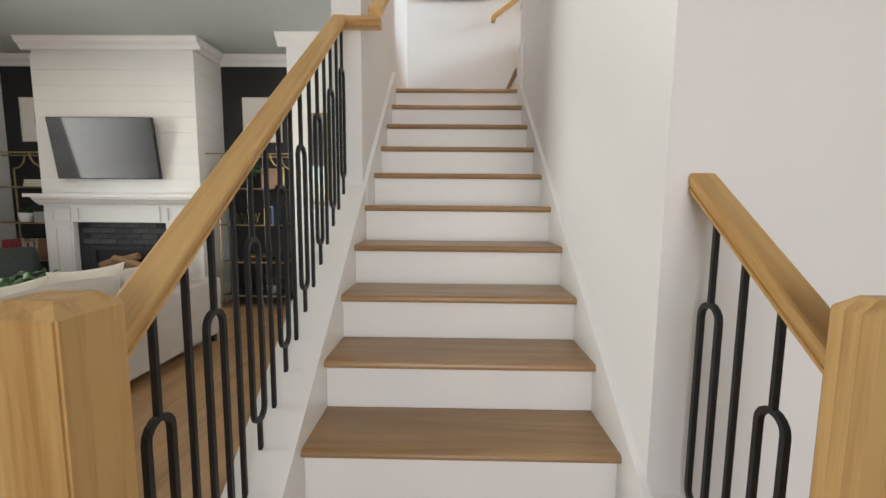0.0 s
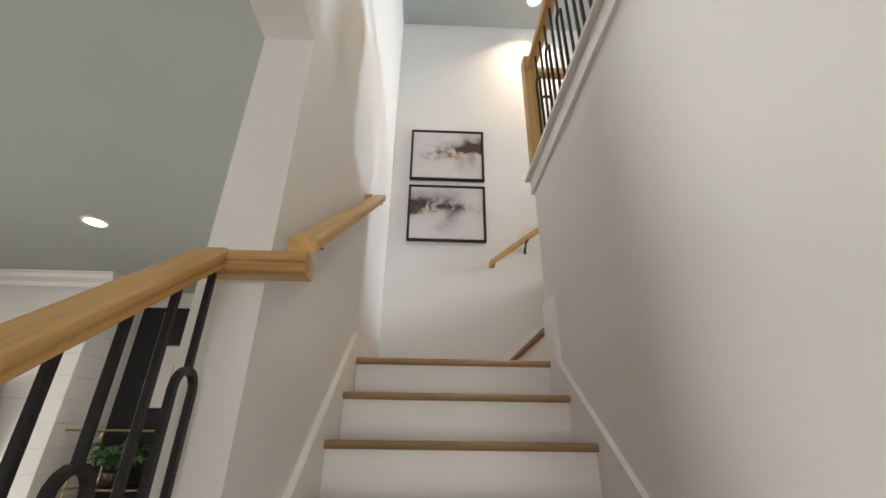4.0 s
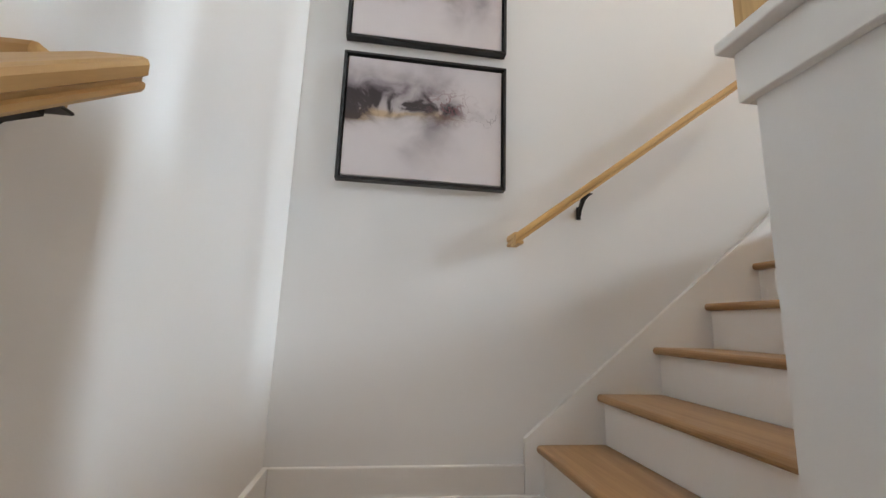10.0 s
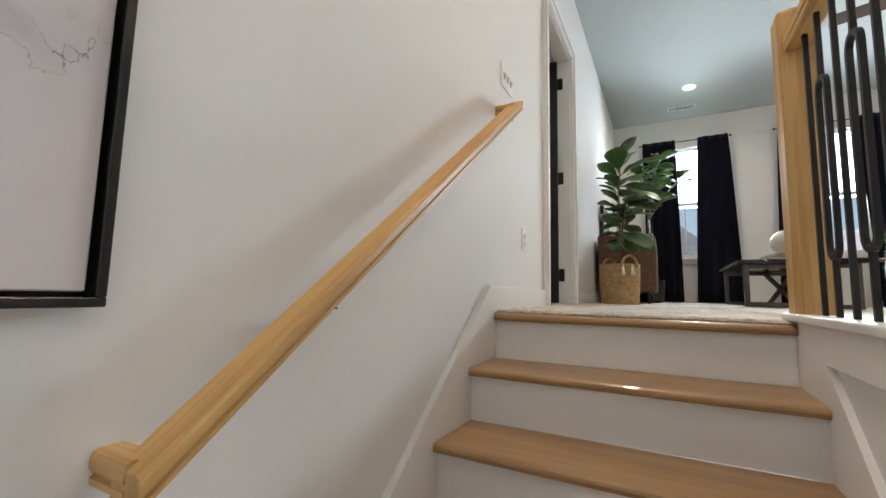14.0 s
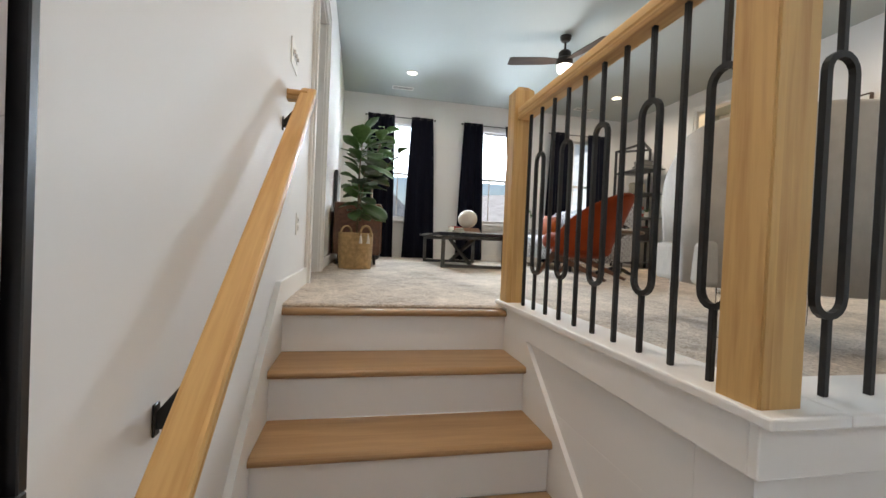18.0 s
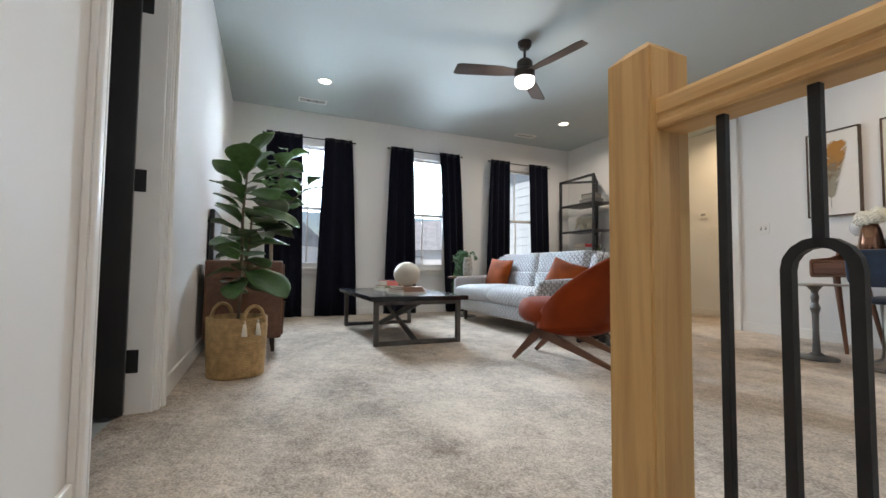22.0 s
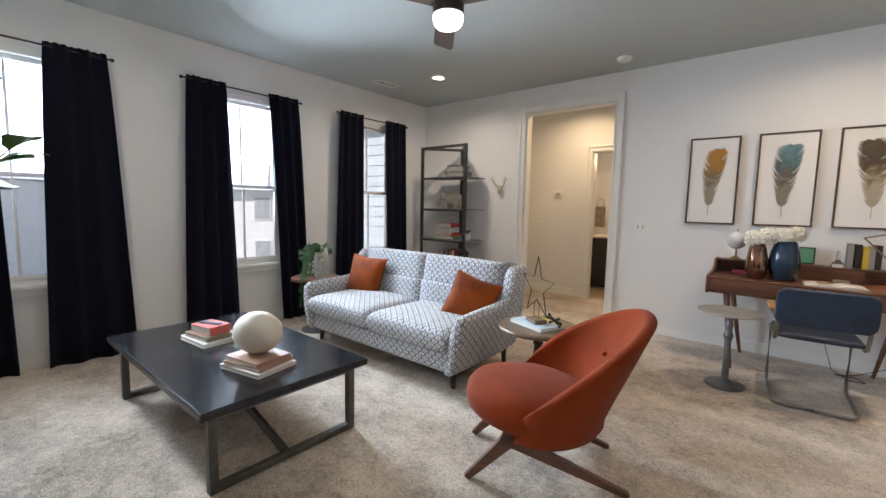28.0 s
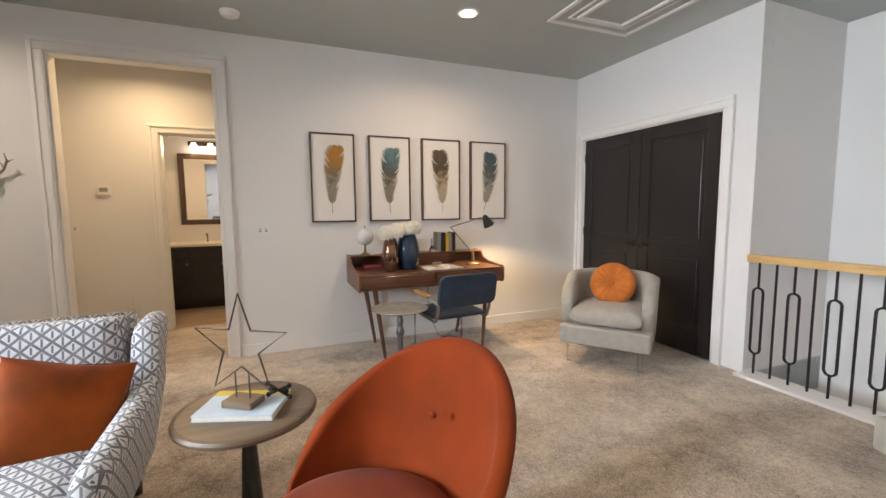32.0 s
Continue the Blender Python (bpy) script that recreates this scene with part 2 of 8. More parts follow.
DARKSTEEL = mat("blackened_steel", (0.045, 0.047, 0.05), 0.45, metal=0.4, noise_scale=14, vary=0.2)
STEEL = mat("grey_steel", (0.16, 0.165, 0.17), 0.45, metal=0.6, noise_scale=14, vary=0.15)
GROUND = mat("lawn_and_drive", (0.50, 0.50, 0.46), 0.9, noise_scale=0.12, vary=0.3, bump=0.2, bump_scale=4)
PLASTIC = mat("white_plastic", (0.82, 0.81, 0.78), 0.35, vary=0.01)


# ---- mesh helpers ----


def mesh_of(name, bm, material, smooth=False):
    me = bpy.data.meshes.new(name)
    bm.normal_update()
    bm.to_mesh(me)
    bm.free()
    for m in (material if isinstance(material, (list, tuple)) else [material]):
        me.materials.append(m)
    if smooth:
        me.polygons.foreach_set("use_smooth", [True] * len(me.polygons))
    return me


def part(name, bm, material, parent, label="", smooth=False):
    ob = new(name, mesh_of(name, bm, material, smooth))
    ob.parent = parent
    if label:
        ob["label"] = label
    return ob


def thing(name, label, category, loc=(0, 0, 0), rz=0, group="", kind=""):
    ob = new(name)
    ob.empty_display_size = 0.1
    ob.matrix_basis = pose(*loc, 0, 0, rz)
    return tagged(ob, label, category, group, kind)


def solid(name, bm, material, label="", category="", group="", kind="", smooth=False, loc=(0, 0, 0), rz=0):
    ob = new(name, mesh_of(name, bm, material, smooth))
    ob.matrix_basis = pose(*loc, 0, 0, rz)
    return tagged(ob, label, category, group, kind)


def box(bm, x0, y0, z0, x1, y1, z1, bev=0.0, seg=2, m=None):
    r = bmesh.ops.create_cube(bm, size=1.0)
    vs = r["verts"]
    bmesh.ops.scale(bm, vec=(abs(x1 - x0), abs(y1 - y0), abs(z1 - z0)), verts=vs)
    bmesh.ops.translate(bm, vec=((x0 + x1) / 2, (y0 + y1) / 2, (z0 + z1) / 2), verts=vs)
    if bev:
        es = list({e for v in vs for e in v.link_edges})
        r = bmesh.ops.bevel(bm, geom=es, offset=bev, segments=seg, profile=0.5, affect="EDGES")
        vs = list({v for f in r["faces"] for v in f.verts} | {v for v in vs if v.is_valid})
    if m is not None:
        bmesh.ops.transform(bm, matrix=m, verts=vs)
    return vs


def bx(x0, y0, z0, x1, y1, z1, bev=0.0, seg=2):
    bm = bmesh.new()
    box(bm, x0, y0, z0, x1, y1, z1, bev, seg)
    return bm


def prism(bm, pts, axis, a, b):
    """A flat outline of 2D points pushed from a to b along an axis (0 x, 1 y, 2 z)."""
    def p3(p, d):
        c = list(p)
        c.insert(axis, d)
        return c
    lo = [bm.verts.new(p3(p, a)) for p in pts]
    hi = [bm.verts.new(p3(p, b)) for p in pts]
    bm.faces.new(lo)
    bm.faces.new(hi[::-1])
    for i in range(len(pts)):
        j = (i + 1) % len(pts)
        bm.faces.new((lo[i], hi[i], hi[j], lo[j]))
    bmesh.ops.recalc_face_normals(bm, faces=bm.faces[:])
    return lo + hi


def tube(bm, pts, r, seg=8, closed=False, cap=True, radii=None):
    """A round bar along a line of points."""
    pts = [Vector(p) for p in pts]
    n = len(pts)
    rings = []
    up = Vector((0, 0, 1))
    for i, p in enumerate(pts):
        a = pts[(i - 1) % n] if (i or closed) else p
        c = pts[(i + 1) % n] if (i < n - 1 or closed) else p
        d = (c - a).normalized()
        u = up.cross(d)
        if u.length < 1e-3:
            u = Vector((1, 0, 0)).cross(d)
            if u.length < 1e-3:
                u = Vector((0, 1, 0)).cross(d)
        u.normalize()
        v = d.cross(u)
        rr = radii[i] if radii else r
        rings.append([bm.verts.new(p + rr * (math.cos(t) * u + math.sin(t) * v)) for t in (2 * math.pi * k / seg for k in range(seg))])
    for i in range(n if closed else n - 1):
        A, B = rings[i], rings[(i + 1) % n]
        for k in range(seg):
            bm.faces.new((A[k], A[(k + 1) % seg], B[(k + 1) % seg], B[k]))
    if cap and not closed:
        bm.faces.new(rings[0][::-1])
        bm.faces.new(rings[-1])
    return [v for r_ in rings for v in r_]


def lathe(bm, prof, seg=24, cx=0.0, cy=0.0, z0=0.0, cap=True):
    """A turned body from (radius, height) pairs."""
    rings = []
    for r, z in prof:
        rings.append([bm.verts.new((cx + r * math.cos(2 * math.pi * k / seg), cy + r * math.sin(2 * math.pi * k / seg), z0 + z)) for k in range(seg)])
    for A, B in zip(rings, rings[1:]):
        for k in range(seg):
            bm.faces.new((A[k], A[(k + 1) % seg], B[(k + 1) % seg], B[k]))
    if cap:
        bm.faces.new(rings[0][::-1])
        bm.faces.new(rings[-1])


def wall_with_holes(name, axis, face, back, lo, hi, z0, z1, holes, material=None):
    """A thick wall; holes are (lo, hi, z0, z1) along it."""
    bm = bmesh.new()
    material = material or WALL

    def put(a, b, c, d):
        if b - a > 1e-4 and d - c > 1e-4:
            if axis == "y":
                box(bm, a, face, c, b, back, d)
            else:
                box(bm, face, a, c, back, b, d)
    x = lo
    for a, b, c, d in sorted(holes):
        put(x, a, z0, z1)
        put(a, b, z0, c)
        put(a, b, d, z1)
        x = b
    put(x, hi, z0, z1)
    bmesh.ops.remove_doubles(bm, verts=bm.verts[:], dist=1e-5)
    return solid(name, bm, material, kind="structure")


# ---- large structure: upper floor ----
T = 0.12
WINS = [(4.344, 0.40), (2.693, 0.40), (1.042, 0.40)]
WZ0, WZ1 = 3.985, 5.69
wall_with_holes("wall_north", "y", NY, NY + T, WX - 0.15, EX + 0.15, -0.02, CEIL, [(3.765, 4.555, UP, 5.385)])
wall_with_holes("wall_south", "y", SY, SY - T, 0.45, EX + 0.15, UP - 0.3, CEIL, [(5.354, 6.432, UP, 5.795)])
wall_with_holes("wall_east", "x", EX, EX + 0.16, SY - T + 0.002, NY - 0.001, UP - 0.3, CEIL, [(c - h, c + h, WZ0, WZ1) for c, h in WINS])
wall_with_holes("wall_closet", "x", CX, CX - T, SY + 0.001, 1.94, UP + 0.002, CEIL, [(0.105, 1.688, UP, 5.39)])
solid("wall_closet_side", bx(WX - 0.14, 1.82, LOWCEIL + 0.002, CX - T - 0.001, 1.94, CEIL), WALL, kind="structure")
solid("wall_closet_back", bx(0.45, SY, UP + 0.002, 0.57, 1.819, CEIL), WALL, kind="structure")
solid("wall_stair_west", bx(WX - 0.15, 3.008, -0.02, WX, NY - 0.001, CEIL), WALL, kind="structure")
solid("wall_stair_west_upper", bx(WX - 0.15, 1.941, 2.96, WX, 3.0075, CEIL), WALL, kind="structure")
solid("ceiling", bx(0.43, SY - T, CEIL, EX + 0.16, NY + T, CEIL + 0.1), CEILP, kind="structure")
# upper floor slab with the stairwell left open
bm = bmesh.new()
box(bm, RX + 0.13, SY - 1.3, LOWCEIL + 0.01, EX, 4.14, UP)
box(bm, 2.86, 4.1401, LOWCEIL + 0.01, EX, NY + 1.2, UP)
box(bm, 0.45, SY, LOWCEIL + 0.01, RX + 0.1299, 1.94, UP)
solid("upper_floor_slab", bm, CEILP, kind="structure")


def pile_height(x, y):
    p = Vector((x, y, 0.0))
    return CARPET - 0.002 + 0.002 * noise.noise(p * 2.2) + 0.0035 * noise.noise(p * 21.0) + 0.0035 * noise.noise(p * 47.0 + Vector((5, 2, 1)))


def carpet_sheet(x0, y0, x1, y1, step, front=False):
    """Uneven cut pile over a rectangle of floor; front rolls down over the top step."""
    nx, ny = int((x1 - x0) / step), int((y1 - y0) / step)
    xs = [x0 + (x1 - x0) * i / nx for i in range(nx + 1)]
    zs = [None] * (nx + 1)
    if front:
        xs = [x0 - 0.012, x0 - 0.016, x0 - 0.012, x0 - 0.004] + xs
        zs = [UP + 0.0005 - CARPET, UP + 0.006 - CARPET, -0.006, -0.002] + zs
    ys = [y0 + (y1 - y0) * j / ny for j in range(ny + 1)]
    vs = []
    for i, x in enumerate(xs):
        for y in ys:
            z = pile_height(x, y) + (zs[i] or 0.0)
            jx = 0.003 * noise.noise(Vector((x * 40, y * 40, 3.0))) if zs[i] is not None else 0.0
            vs.append((x + jx, y, max(z, UP + 0.0004)))
    n = len(ys)
    fs = [(a * n + b, (a + 1) * n + b, (a + 1) * n + b + 1, a * n + b + 1) for a in range(len(xs) - 1) for b in range(n - 1)]
    return vs, fs


all_v, all_f = [], []
for args in ((2.862, 4.15, 5.1, NY + 0.13, 0.012, True), (5.1, 4.15, EX, NY, 0.022), (CX + 0.001, SY, EX, 4.15, 0.022)):
    v_, f_ = carpet_sheet(*args)
    k_ = len(all_v)
    all_v += v_
    all_f += [tuple(i + k_ for i in q) for q in f_]
cme = bpy.data.meshes.new("floor_carpet")
cme.from_pydata(all_v, [], all_f)
cme.materials.append(CARPETM)
cme.polygons.foreach_set("use_smooth", [True] * len(cme.polygons))
tagged(new("floor_carpet", cme), "beige cut pile carpet with brushed lighter patches", "carpet", kind="structure")

# ---- large structure: lower floor ----
solid("floor", bx(-6.6, -3.2, -0.12, 4.4, 9.0, 0.0), OAK_Y, kind="structure")
wall_with_holes("wall_stair_east", "x", RX, RX + 0.13, 1.87, 4.15, -0.02, UP, [])
solid("wall_entry_east", bx(RX + 0.1301, 1.87, -0.02, 4.4, 1.99, LOWCEIL), WALL, kind="structure")
solid("ceiling_lower", bx(-6.6, -3.2, LIVCEIL, WX - 0.151, 9.0, LIVCEIL + 0.1), CEILP, kind="structure")
solid("ceiling_entry", bx(WX - 0.15, -3.2, LOWCEIL, 4.4, 1.879, LOWCEIL + 0.009), CEILP, kind="structure")

# living room and entry shell
FY, BY = 5.67, 6.25
wall_with_holes("wall_living_north", "y", BY, BY + 0.12, -4.92, WX - 0.15, -0.02, LIVCEIL, [])
wall_with_holes("wall_living_west", "x", -4.78, -4.92, -3.2, BY, -0.02, LIVCEIL, [(1.2, 4.4, 0.7, 2.6)])
wall_with_holes("wall_entry_south", "y", -3.05, -3.2, -4.78, 4.4, -0.02, LIVCEIL, [(-3.6, -2.7, 0.5, 2.5), (-2.3, -1.4, 0.5, 2.5), (0.0, 2.4, 0.4, 2.6)])
solid("wall_entry_far_east", bx(4.28, -3.05, -0.02, 4.4, 1.869, LOWCEIL), WALL, kind="structure")
solid("wall_header_south", bx(WX - 0.15, -3.05, LOWCEIL + 0.01, WX - 0.06, 1.94, LIVCEIL + 0.1), WALL, kind="structure")

# ---- staircase ----
stairs = tagged(new("staircase"), "two flight staircase with oak treads and white risers", "stairs", kind="structure")


def tread_bm(w, d):
    """A tread along x with a rounded nosing at its front (-y); origin at its left front top corner."""
    bm = bmesh.new()
    t, r = 0.03, 0.015
    out = [(d, 0), (d, -t)]
    out += [(r - r * math.sin(a), -r - r * math.cos(a)) for a in (math.pi * k / 6 for k in range(7))]
    prism(bm, out, 0, 0, w)
    for f in bm.faces:
        f.smooth = False
    return bm


w1 = RX - WX - 0.036
tread_me = mesh_of("tread", tread_bm(w1, RUN + 0.028), OAK_X)
riser_me = mesh_of("riser", bx(0, 0, 0, w1, 0.016, RISE - 0.031), TRIM)
for i in range(1, 12):
    y = Y12 - RUN * (12 - i)
    a = new("tread", tread_me)
    a.matrix_basis = pose(WX + 0.018, y, RISE * i)
    a.parent = stairs
    b = new("riser", riser_me)
    b.matrix_basis = pose(WX + 0.018, y + 0.03, RISE * (i - 1) + 0.0005)
    b.parent = stairs
b = new("riser", riser_me)
b.matrix_basis = pose(WX + 0.018, Y12 + 0.03, RISE * 11 + 0.0005)
b.parent = stairs
# upper flight: the same tread turned to climb towards +x
w2 = NY - 0.0178 - 4.2835
tread2 = mesh_of("tread", tread_bm(w2, RUN + 0.028), OAK_X)
top2 = mesh_of("nosing", tread_bm(w2, 0.09), OAK_X)
riser2 = mesh_of("riser", bx(0, 0, 0, w2, 0.016, RISE - 0.031), TRIM)
for i in range(1, 7):
    x = M1 + RUN * (i - 1)
    a = new("tread" if i < 6 else "nosing", tread2 if i < 6 else top2)
    a.matrix_basis = pose(x, NY - 0.0178, LAND + RISE * i, 0, 0, -90)
    a.parent = stairs
    b = new("riser", riser2)
    b.matrix_basis = pose(x + 0.03, NY - 0.0178, LAND + RISE * (i - 1) + 0.0005, 0, 0, -90)
    b.parent = stairs
# landing: planks along x behind a nosing board
nose = new("nosing", mesh_of("nosing", tread_bm(w1, 0.10), OAK_X))
nose.matrix_basis = pose(WX + 0.018, Y12, LAND)
nose.parent = stairs
solid("landing_base", bx(WX, Y12 + 0.032, LAND - 0.15, RX - 0.0, NY - 0.002, LAND - 0.03), TRIM, kind="structure")
landing = tagged(new("floor_landing"), "oak plank floor of the stair landing", "floor", kind="structure")
py = Y12 + 0.102
k = 0
while py < NY - 0.005:
    pw = min(0.127, NY - 0.003 - py)
    cut = (0.42, 0.75, 0.30, 0.62, 0.5, 0.2, 0.68, 0.36, 0.55)[k % 9]
    xs = [WX + 0.002, WX + cut * 1.0, M1 + 0.03]
    for a, b in zip(xs, xs[1:]):
        pl = new("plank", mesh_of("plank", bx(0, 0, -0.03, b - a - 0.0012, pw - 0.0012, 0.0, 0.001, 1), OAK_X))
        pl.matrix_basis = pose(a, py, LAND)
        pl.parent = landing
    py += pw
    k += 1


def skirt(name, pts, axis, a, b):
    bm = bmesh.new()
    prism(bm, pts, axis, a, b)
    ob = solid(name, bm, TRIM, kind="structure")
    return ob


SL = RISE / RUN


def z1(y, up=0.0):
    """Height of the nosing line of the lower flight at y."""
    return RISE * 12 + SL * (y - Y12) + up


def z2(x, up=0.0):
    return LAND + RISE + SL * (x - M1) + up


# skirt boards: west wall, east wall, north wall of the upper flight, south knee wall
ya = Y12 + 0.04
BB = 0.115
skirt("trim_skirt_west", [(3.009, z1(3.009, -0.35)), (ya, z1(ya, -0.35)), (ya, LAND + BB), (ya - 0.06, LAND + BB), (3.009, z1(3.009, 0.085))], 0, WX, WX + 0.022)
skirt("trim_skirt_east", [(1.50, 0.0), (1.9, 0.0), (4.262, z1(4.24, -0.35)), (4.262, LAND + 0.305), (4.09, LAND + 0.305), (4.09, z1(4.09, 0.06)), (1.50, z1(1.50, 0.085))], 0, RX - 0.022, RX)
skirt("trim_skirt_north", [(M1 - 0.045, LAND), (2.2, LAND), (2.875, UP - 0.2), (2.875, UP - 0.001), (2.80, UP - 0.001), (2.80, UP + BB), (2.76, UP + BB), (M1 - 0.045, z2(M1 - 0.045, 0.055))], 1, NY - 0.022, NY)
skirt("trim_skirt_south", [(M1 + 0.03, LAND), (2.2, LAND), (2.875, UP - 0.2), (2.875, UP - 0.001), (2.80, UP - 0.001), (2.70, UP - 0.06), (2.60, UP - 0.06), (M1 + 0.03, z2(M1 + 0.03, 0.0))], 1, 4.266, 4.283)
# baseboards of the landing, with a quarter round
bl = tagged(new("baseboard_landing"), "white baseboard round the stair landing", "baseboard", kind="structure")
part("board", bx(WX, ya, LAND, WX + 0.0195, NY, LAND + BB, 0.004, 2), TRIM, bl)
part("board", bx(WX + 0.0196, NY - 0.0195, LAND, M1 - 0.046, NY, LAND + BB, 0.004, 2), TRIM, bl)
part("shoe_moulding", bx(WX + 0.0196, ya + 0.06, LAND, WX + 0.036, NY - 0.0196, LAND + 0.018, 0.006, 2), TRIM, bl)
part("shoe_moulding", bx(WX + 0.0361, NY - 0.036, LAND, M1 + 0.011, NY - 0.0197, LAND + 0.018, 0.006, 2), TRIM, bl)
part("shoe_moulding", bx(M1 + 0.012, 4.24, LAND, M1 + 0.0295, NY - 0.0361, LAND + 0.018, 0.006, 2), TRIM, bl)

# ---- knee wall round the stairwell with its cap ----
bm = bmesh.new()
box(bm, RX + 0.131, 4.15, LOWCEIL + 0.02, 2.80, 4.266, UP)
box(bm, RX, 4.1501, LAND - 0.2, RX + 0.13, 4.266, UP - 0.0005)
solid("wall_knee", bm, WALL, kind="structure")
solid("wall_under_upper_flight", bx(RX + 0.1302, 4.152, LAND - 0.3, 2.86, 4.2655, LOWCEIL + 0.019), WALL, kind="structure")
bm = bmesh.new()
CAPZ = UP + 0.036
box(bm, RX - 0.05, 1.941, UP + 0.012, RX + 0.15, 4.1245, CAPZ, 0.005, 2)
box(bm, RX - 0.05, 4.125, UP + 0.012, 2.935, 4.295, CAPZ, 0.005, 2)
solid("trim_knee_cap", bm, TRIM, kind="structure")
bm = bmesh.new()
box(bm, RX - 0.02, 1.941, UP - 0.085, RX, 4.284, UP + 0.011, 0.002, 1)
box(bm, RX + 0.0001, 4.2665, UP - 0.085, 2.80, 4.284, UP + 0.011, 0.002, 1)
solid("trim_knee_apron", bm, TRIM, kind="structure")

# ---- sloped curb under the lower rail ----
CB0, CB1 = WX - 0.15, WX + 0.0178


def zc(y):
    return 0.7652 * y - 0.8989


bm = bmesh.new()
prism(bm, [(1.36, 0.0), (3.007, 0.0), (3.007, zc(3.007)), (1.36, zc(1.36))], 0, CB0, CB1)
solid("wall_stair_curb", bm, TRIM, kind="structure")
bm = bmesh.new()
prism(bm, [(1.44, 0.0), (1.869, 0.0), (1.869, zc(1.869) - 0.02), (1.44, zc(1.44) - 0.02)], 0, RX, RX + 0.13)
solid("wall_stair_curb_east", bm, TRIM, kind="structure")

# ---- newels, rails and balusters ----


def newel_bm(w, h, cap=0.022):
    bm = bmesh.new()
    a = w / 2
    c = a - 0.022
    rings = [[(-a, -a, 0), (a, -a, 0), (a, a, 0), (-a, a, 0)], [(-a, -a, h - cap), (a, -a, h - cap), (a, a, h - cap), (-a, a, h - cap)], [(-c, -c, h), (c, -c, h), (c, c, h), (-c, c, h)]]
    vs = [[bm.verts.new(p) for p in r] for r in rings]
    bm.faces.new(vs[0][::-1])
    bm.faces.new(vs[2])
    for A, B in zip(vs, vs[1:]):
        for k in range(4):
            bm.faces.new((A[k], A[(k + 1) % 4], B[(k + 1) % 4], B[k]))
    es = [e for e in bm.edges if abs(e.verts[0].co.z - e.verts[1].co.z) > 0.2]
    bmesh.ops.bevel(bm, geom=es, offset=0.004, segments=2, affect="EDGES")
    # glued from four staves
    for y in (-0.21 * w, 0.04 * w, 0.27 * w):
        cut = bmesh.ops.bisect_plane(bm, geom=bm.verts[:] + bm.edges[:] + bm.faces[:], plane_co=(0, y, 0), plane_no=(0, 1, 0))["geom_cut"]
        bmesh.ops.split_edges(bm, edges=[e for e in cut if isinstance(e, bmesh.types.BMEdge)])
    return bm


def sloped_bar(bm, p, q, w, h):
    """A plank rail from p to q (top centre line): eased edges, a groove along each side and plumb-cut ends."""
    p, q = Vector(p), Vector(q)
    d = (q - p)
    side = Vector((d.y, -d.x, 0)).normalized()
    e, a = 0.009, w / 2
    half = [(a - e, 0), (a - e * 0.3, -e * 0.3), (a, -e), (a, -h * 0.52), (a - 0.005, -h * 0.58), (a - 0.005, -h * 0.70), (a - 0.001, -h * 0.76), (a - 0.001, -h + 0.004), (a - 0.004, -h)]
    sec = half + [(-s, z) for s, z in half[::-1]]
    A = [bm.verts.new(p + side * s + Vector((0, 0, z))) for s, z in sec]
    B = [bm.verts.new(q + side * s + Vector((0, 0, z))) for s, z in sec]
    bm.faces.new(A)
    bm.faces.new(B[::-1])
    for k in range(len(sec)):
        j = (k + 1) % len(sec)
        bm.faces.new((A[k], B[k], B[j], A[j]))
    bmesh.ops.recalc_face_normals(bm, faces=bm.faces[:])


def straight_bm(h):
    bm = bmesh.new()
    s = 0.0065
    box(bm, -s, -s, 0, s, s, h, 0.0015, 1)
    return bm


def loop_bm(h, lo, hi, half=0.034):
    """A baluster with a long slot loop between lo and hi; it lies in the x plane (loop along y)."""
    bm = bmesh.new()
    s = 0.0065
    box(bm, -s, -s, 0, s, s, lo + s, 0.0015, 1)
    box(bm, -s, -s, hi - s, s, s, h, 0.0015, 1)
    pts = []
    r = half
    for k in range(9):
        a = math.pi * k / 8
        pts.append((0, r * math.cos(a), hi - r + r * math.sin(a)))
    for k in range(9):
        a = math.pi + math.pi * k / 8
        pts.append((0, r * math.cos(a), lo + r + r * math.sin(a)))
    n = len(pts)
    rings = []
    for i, p in enumerate(pts):
        p = Vector(p)
        d = (Vector(pts[(i + 1) % n]) - Vector(pts[i - 1])).normalized()
        nrm = Vector((1, 0, 0)).cross(d).normalized()
        rings.append([bm.verts.new(p + s * (a * Vector((1, 0, 0)) + b * nrm)) for a, b in ((-1, -1), (1, -1), (1, 1), (-1, 1))])
    for i in range(n):
        A, B = rings[i], rings[(i + 1) % n]
        for k in range(4):
            bm.faces.new((A[k], A[(k + 1) % 4], B[(k + 1) % 4], B[k]))
    bmesh.ops.recalc_face_normals(bm, faces=bm.faces[:])
    return bm


# lower west rail
RLX = 0.50


def zr(y):
    return 0.7603 * y


RW, RH, EY = 0.070, 0.047, 2.915
rail = thing("stair_railing", "natural pine handrail with newel and black iron loop balusters", "railing", (0, 0, 0), group="stair railings")
part("newel", newel_bm(0.112, 1.175), PINE_Z, rail, "square natural pine newel post").matrix_basis = pose(RLX + 0.01, 1.345, 0)
bm = bmesh.new()
sloped_bar(bm, (RLX, 1.39, zr(1.39)), (RLX, EY, zr(EY)), RW, RH)
part("handrail", bm, PINE_UP, rail)
bm = bmesh.new()
sloped_bar(bm, (RLX - RW / 2, EY + RW / 2, zr(EY)), (WX + 0.112, EY + RW / 2, zr(EY)), RW, RH)
part("handrail_elbow", bm, PINE_X, rail)
STR = mesh_of("baluster", straight_bm(0.848), IRON)
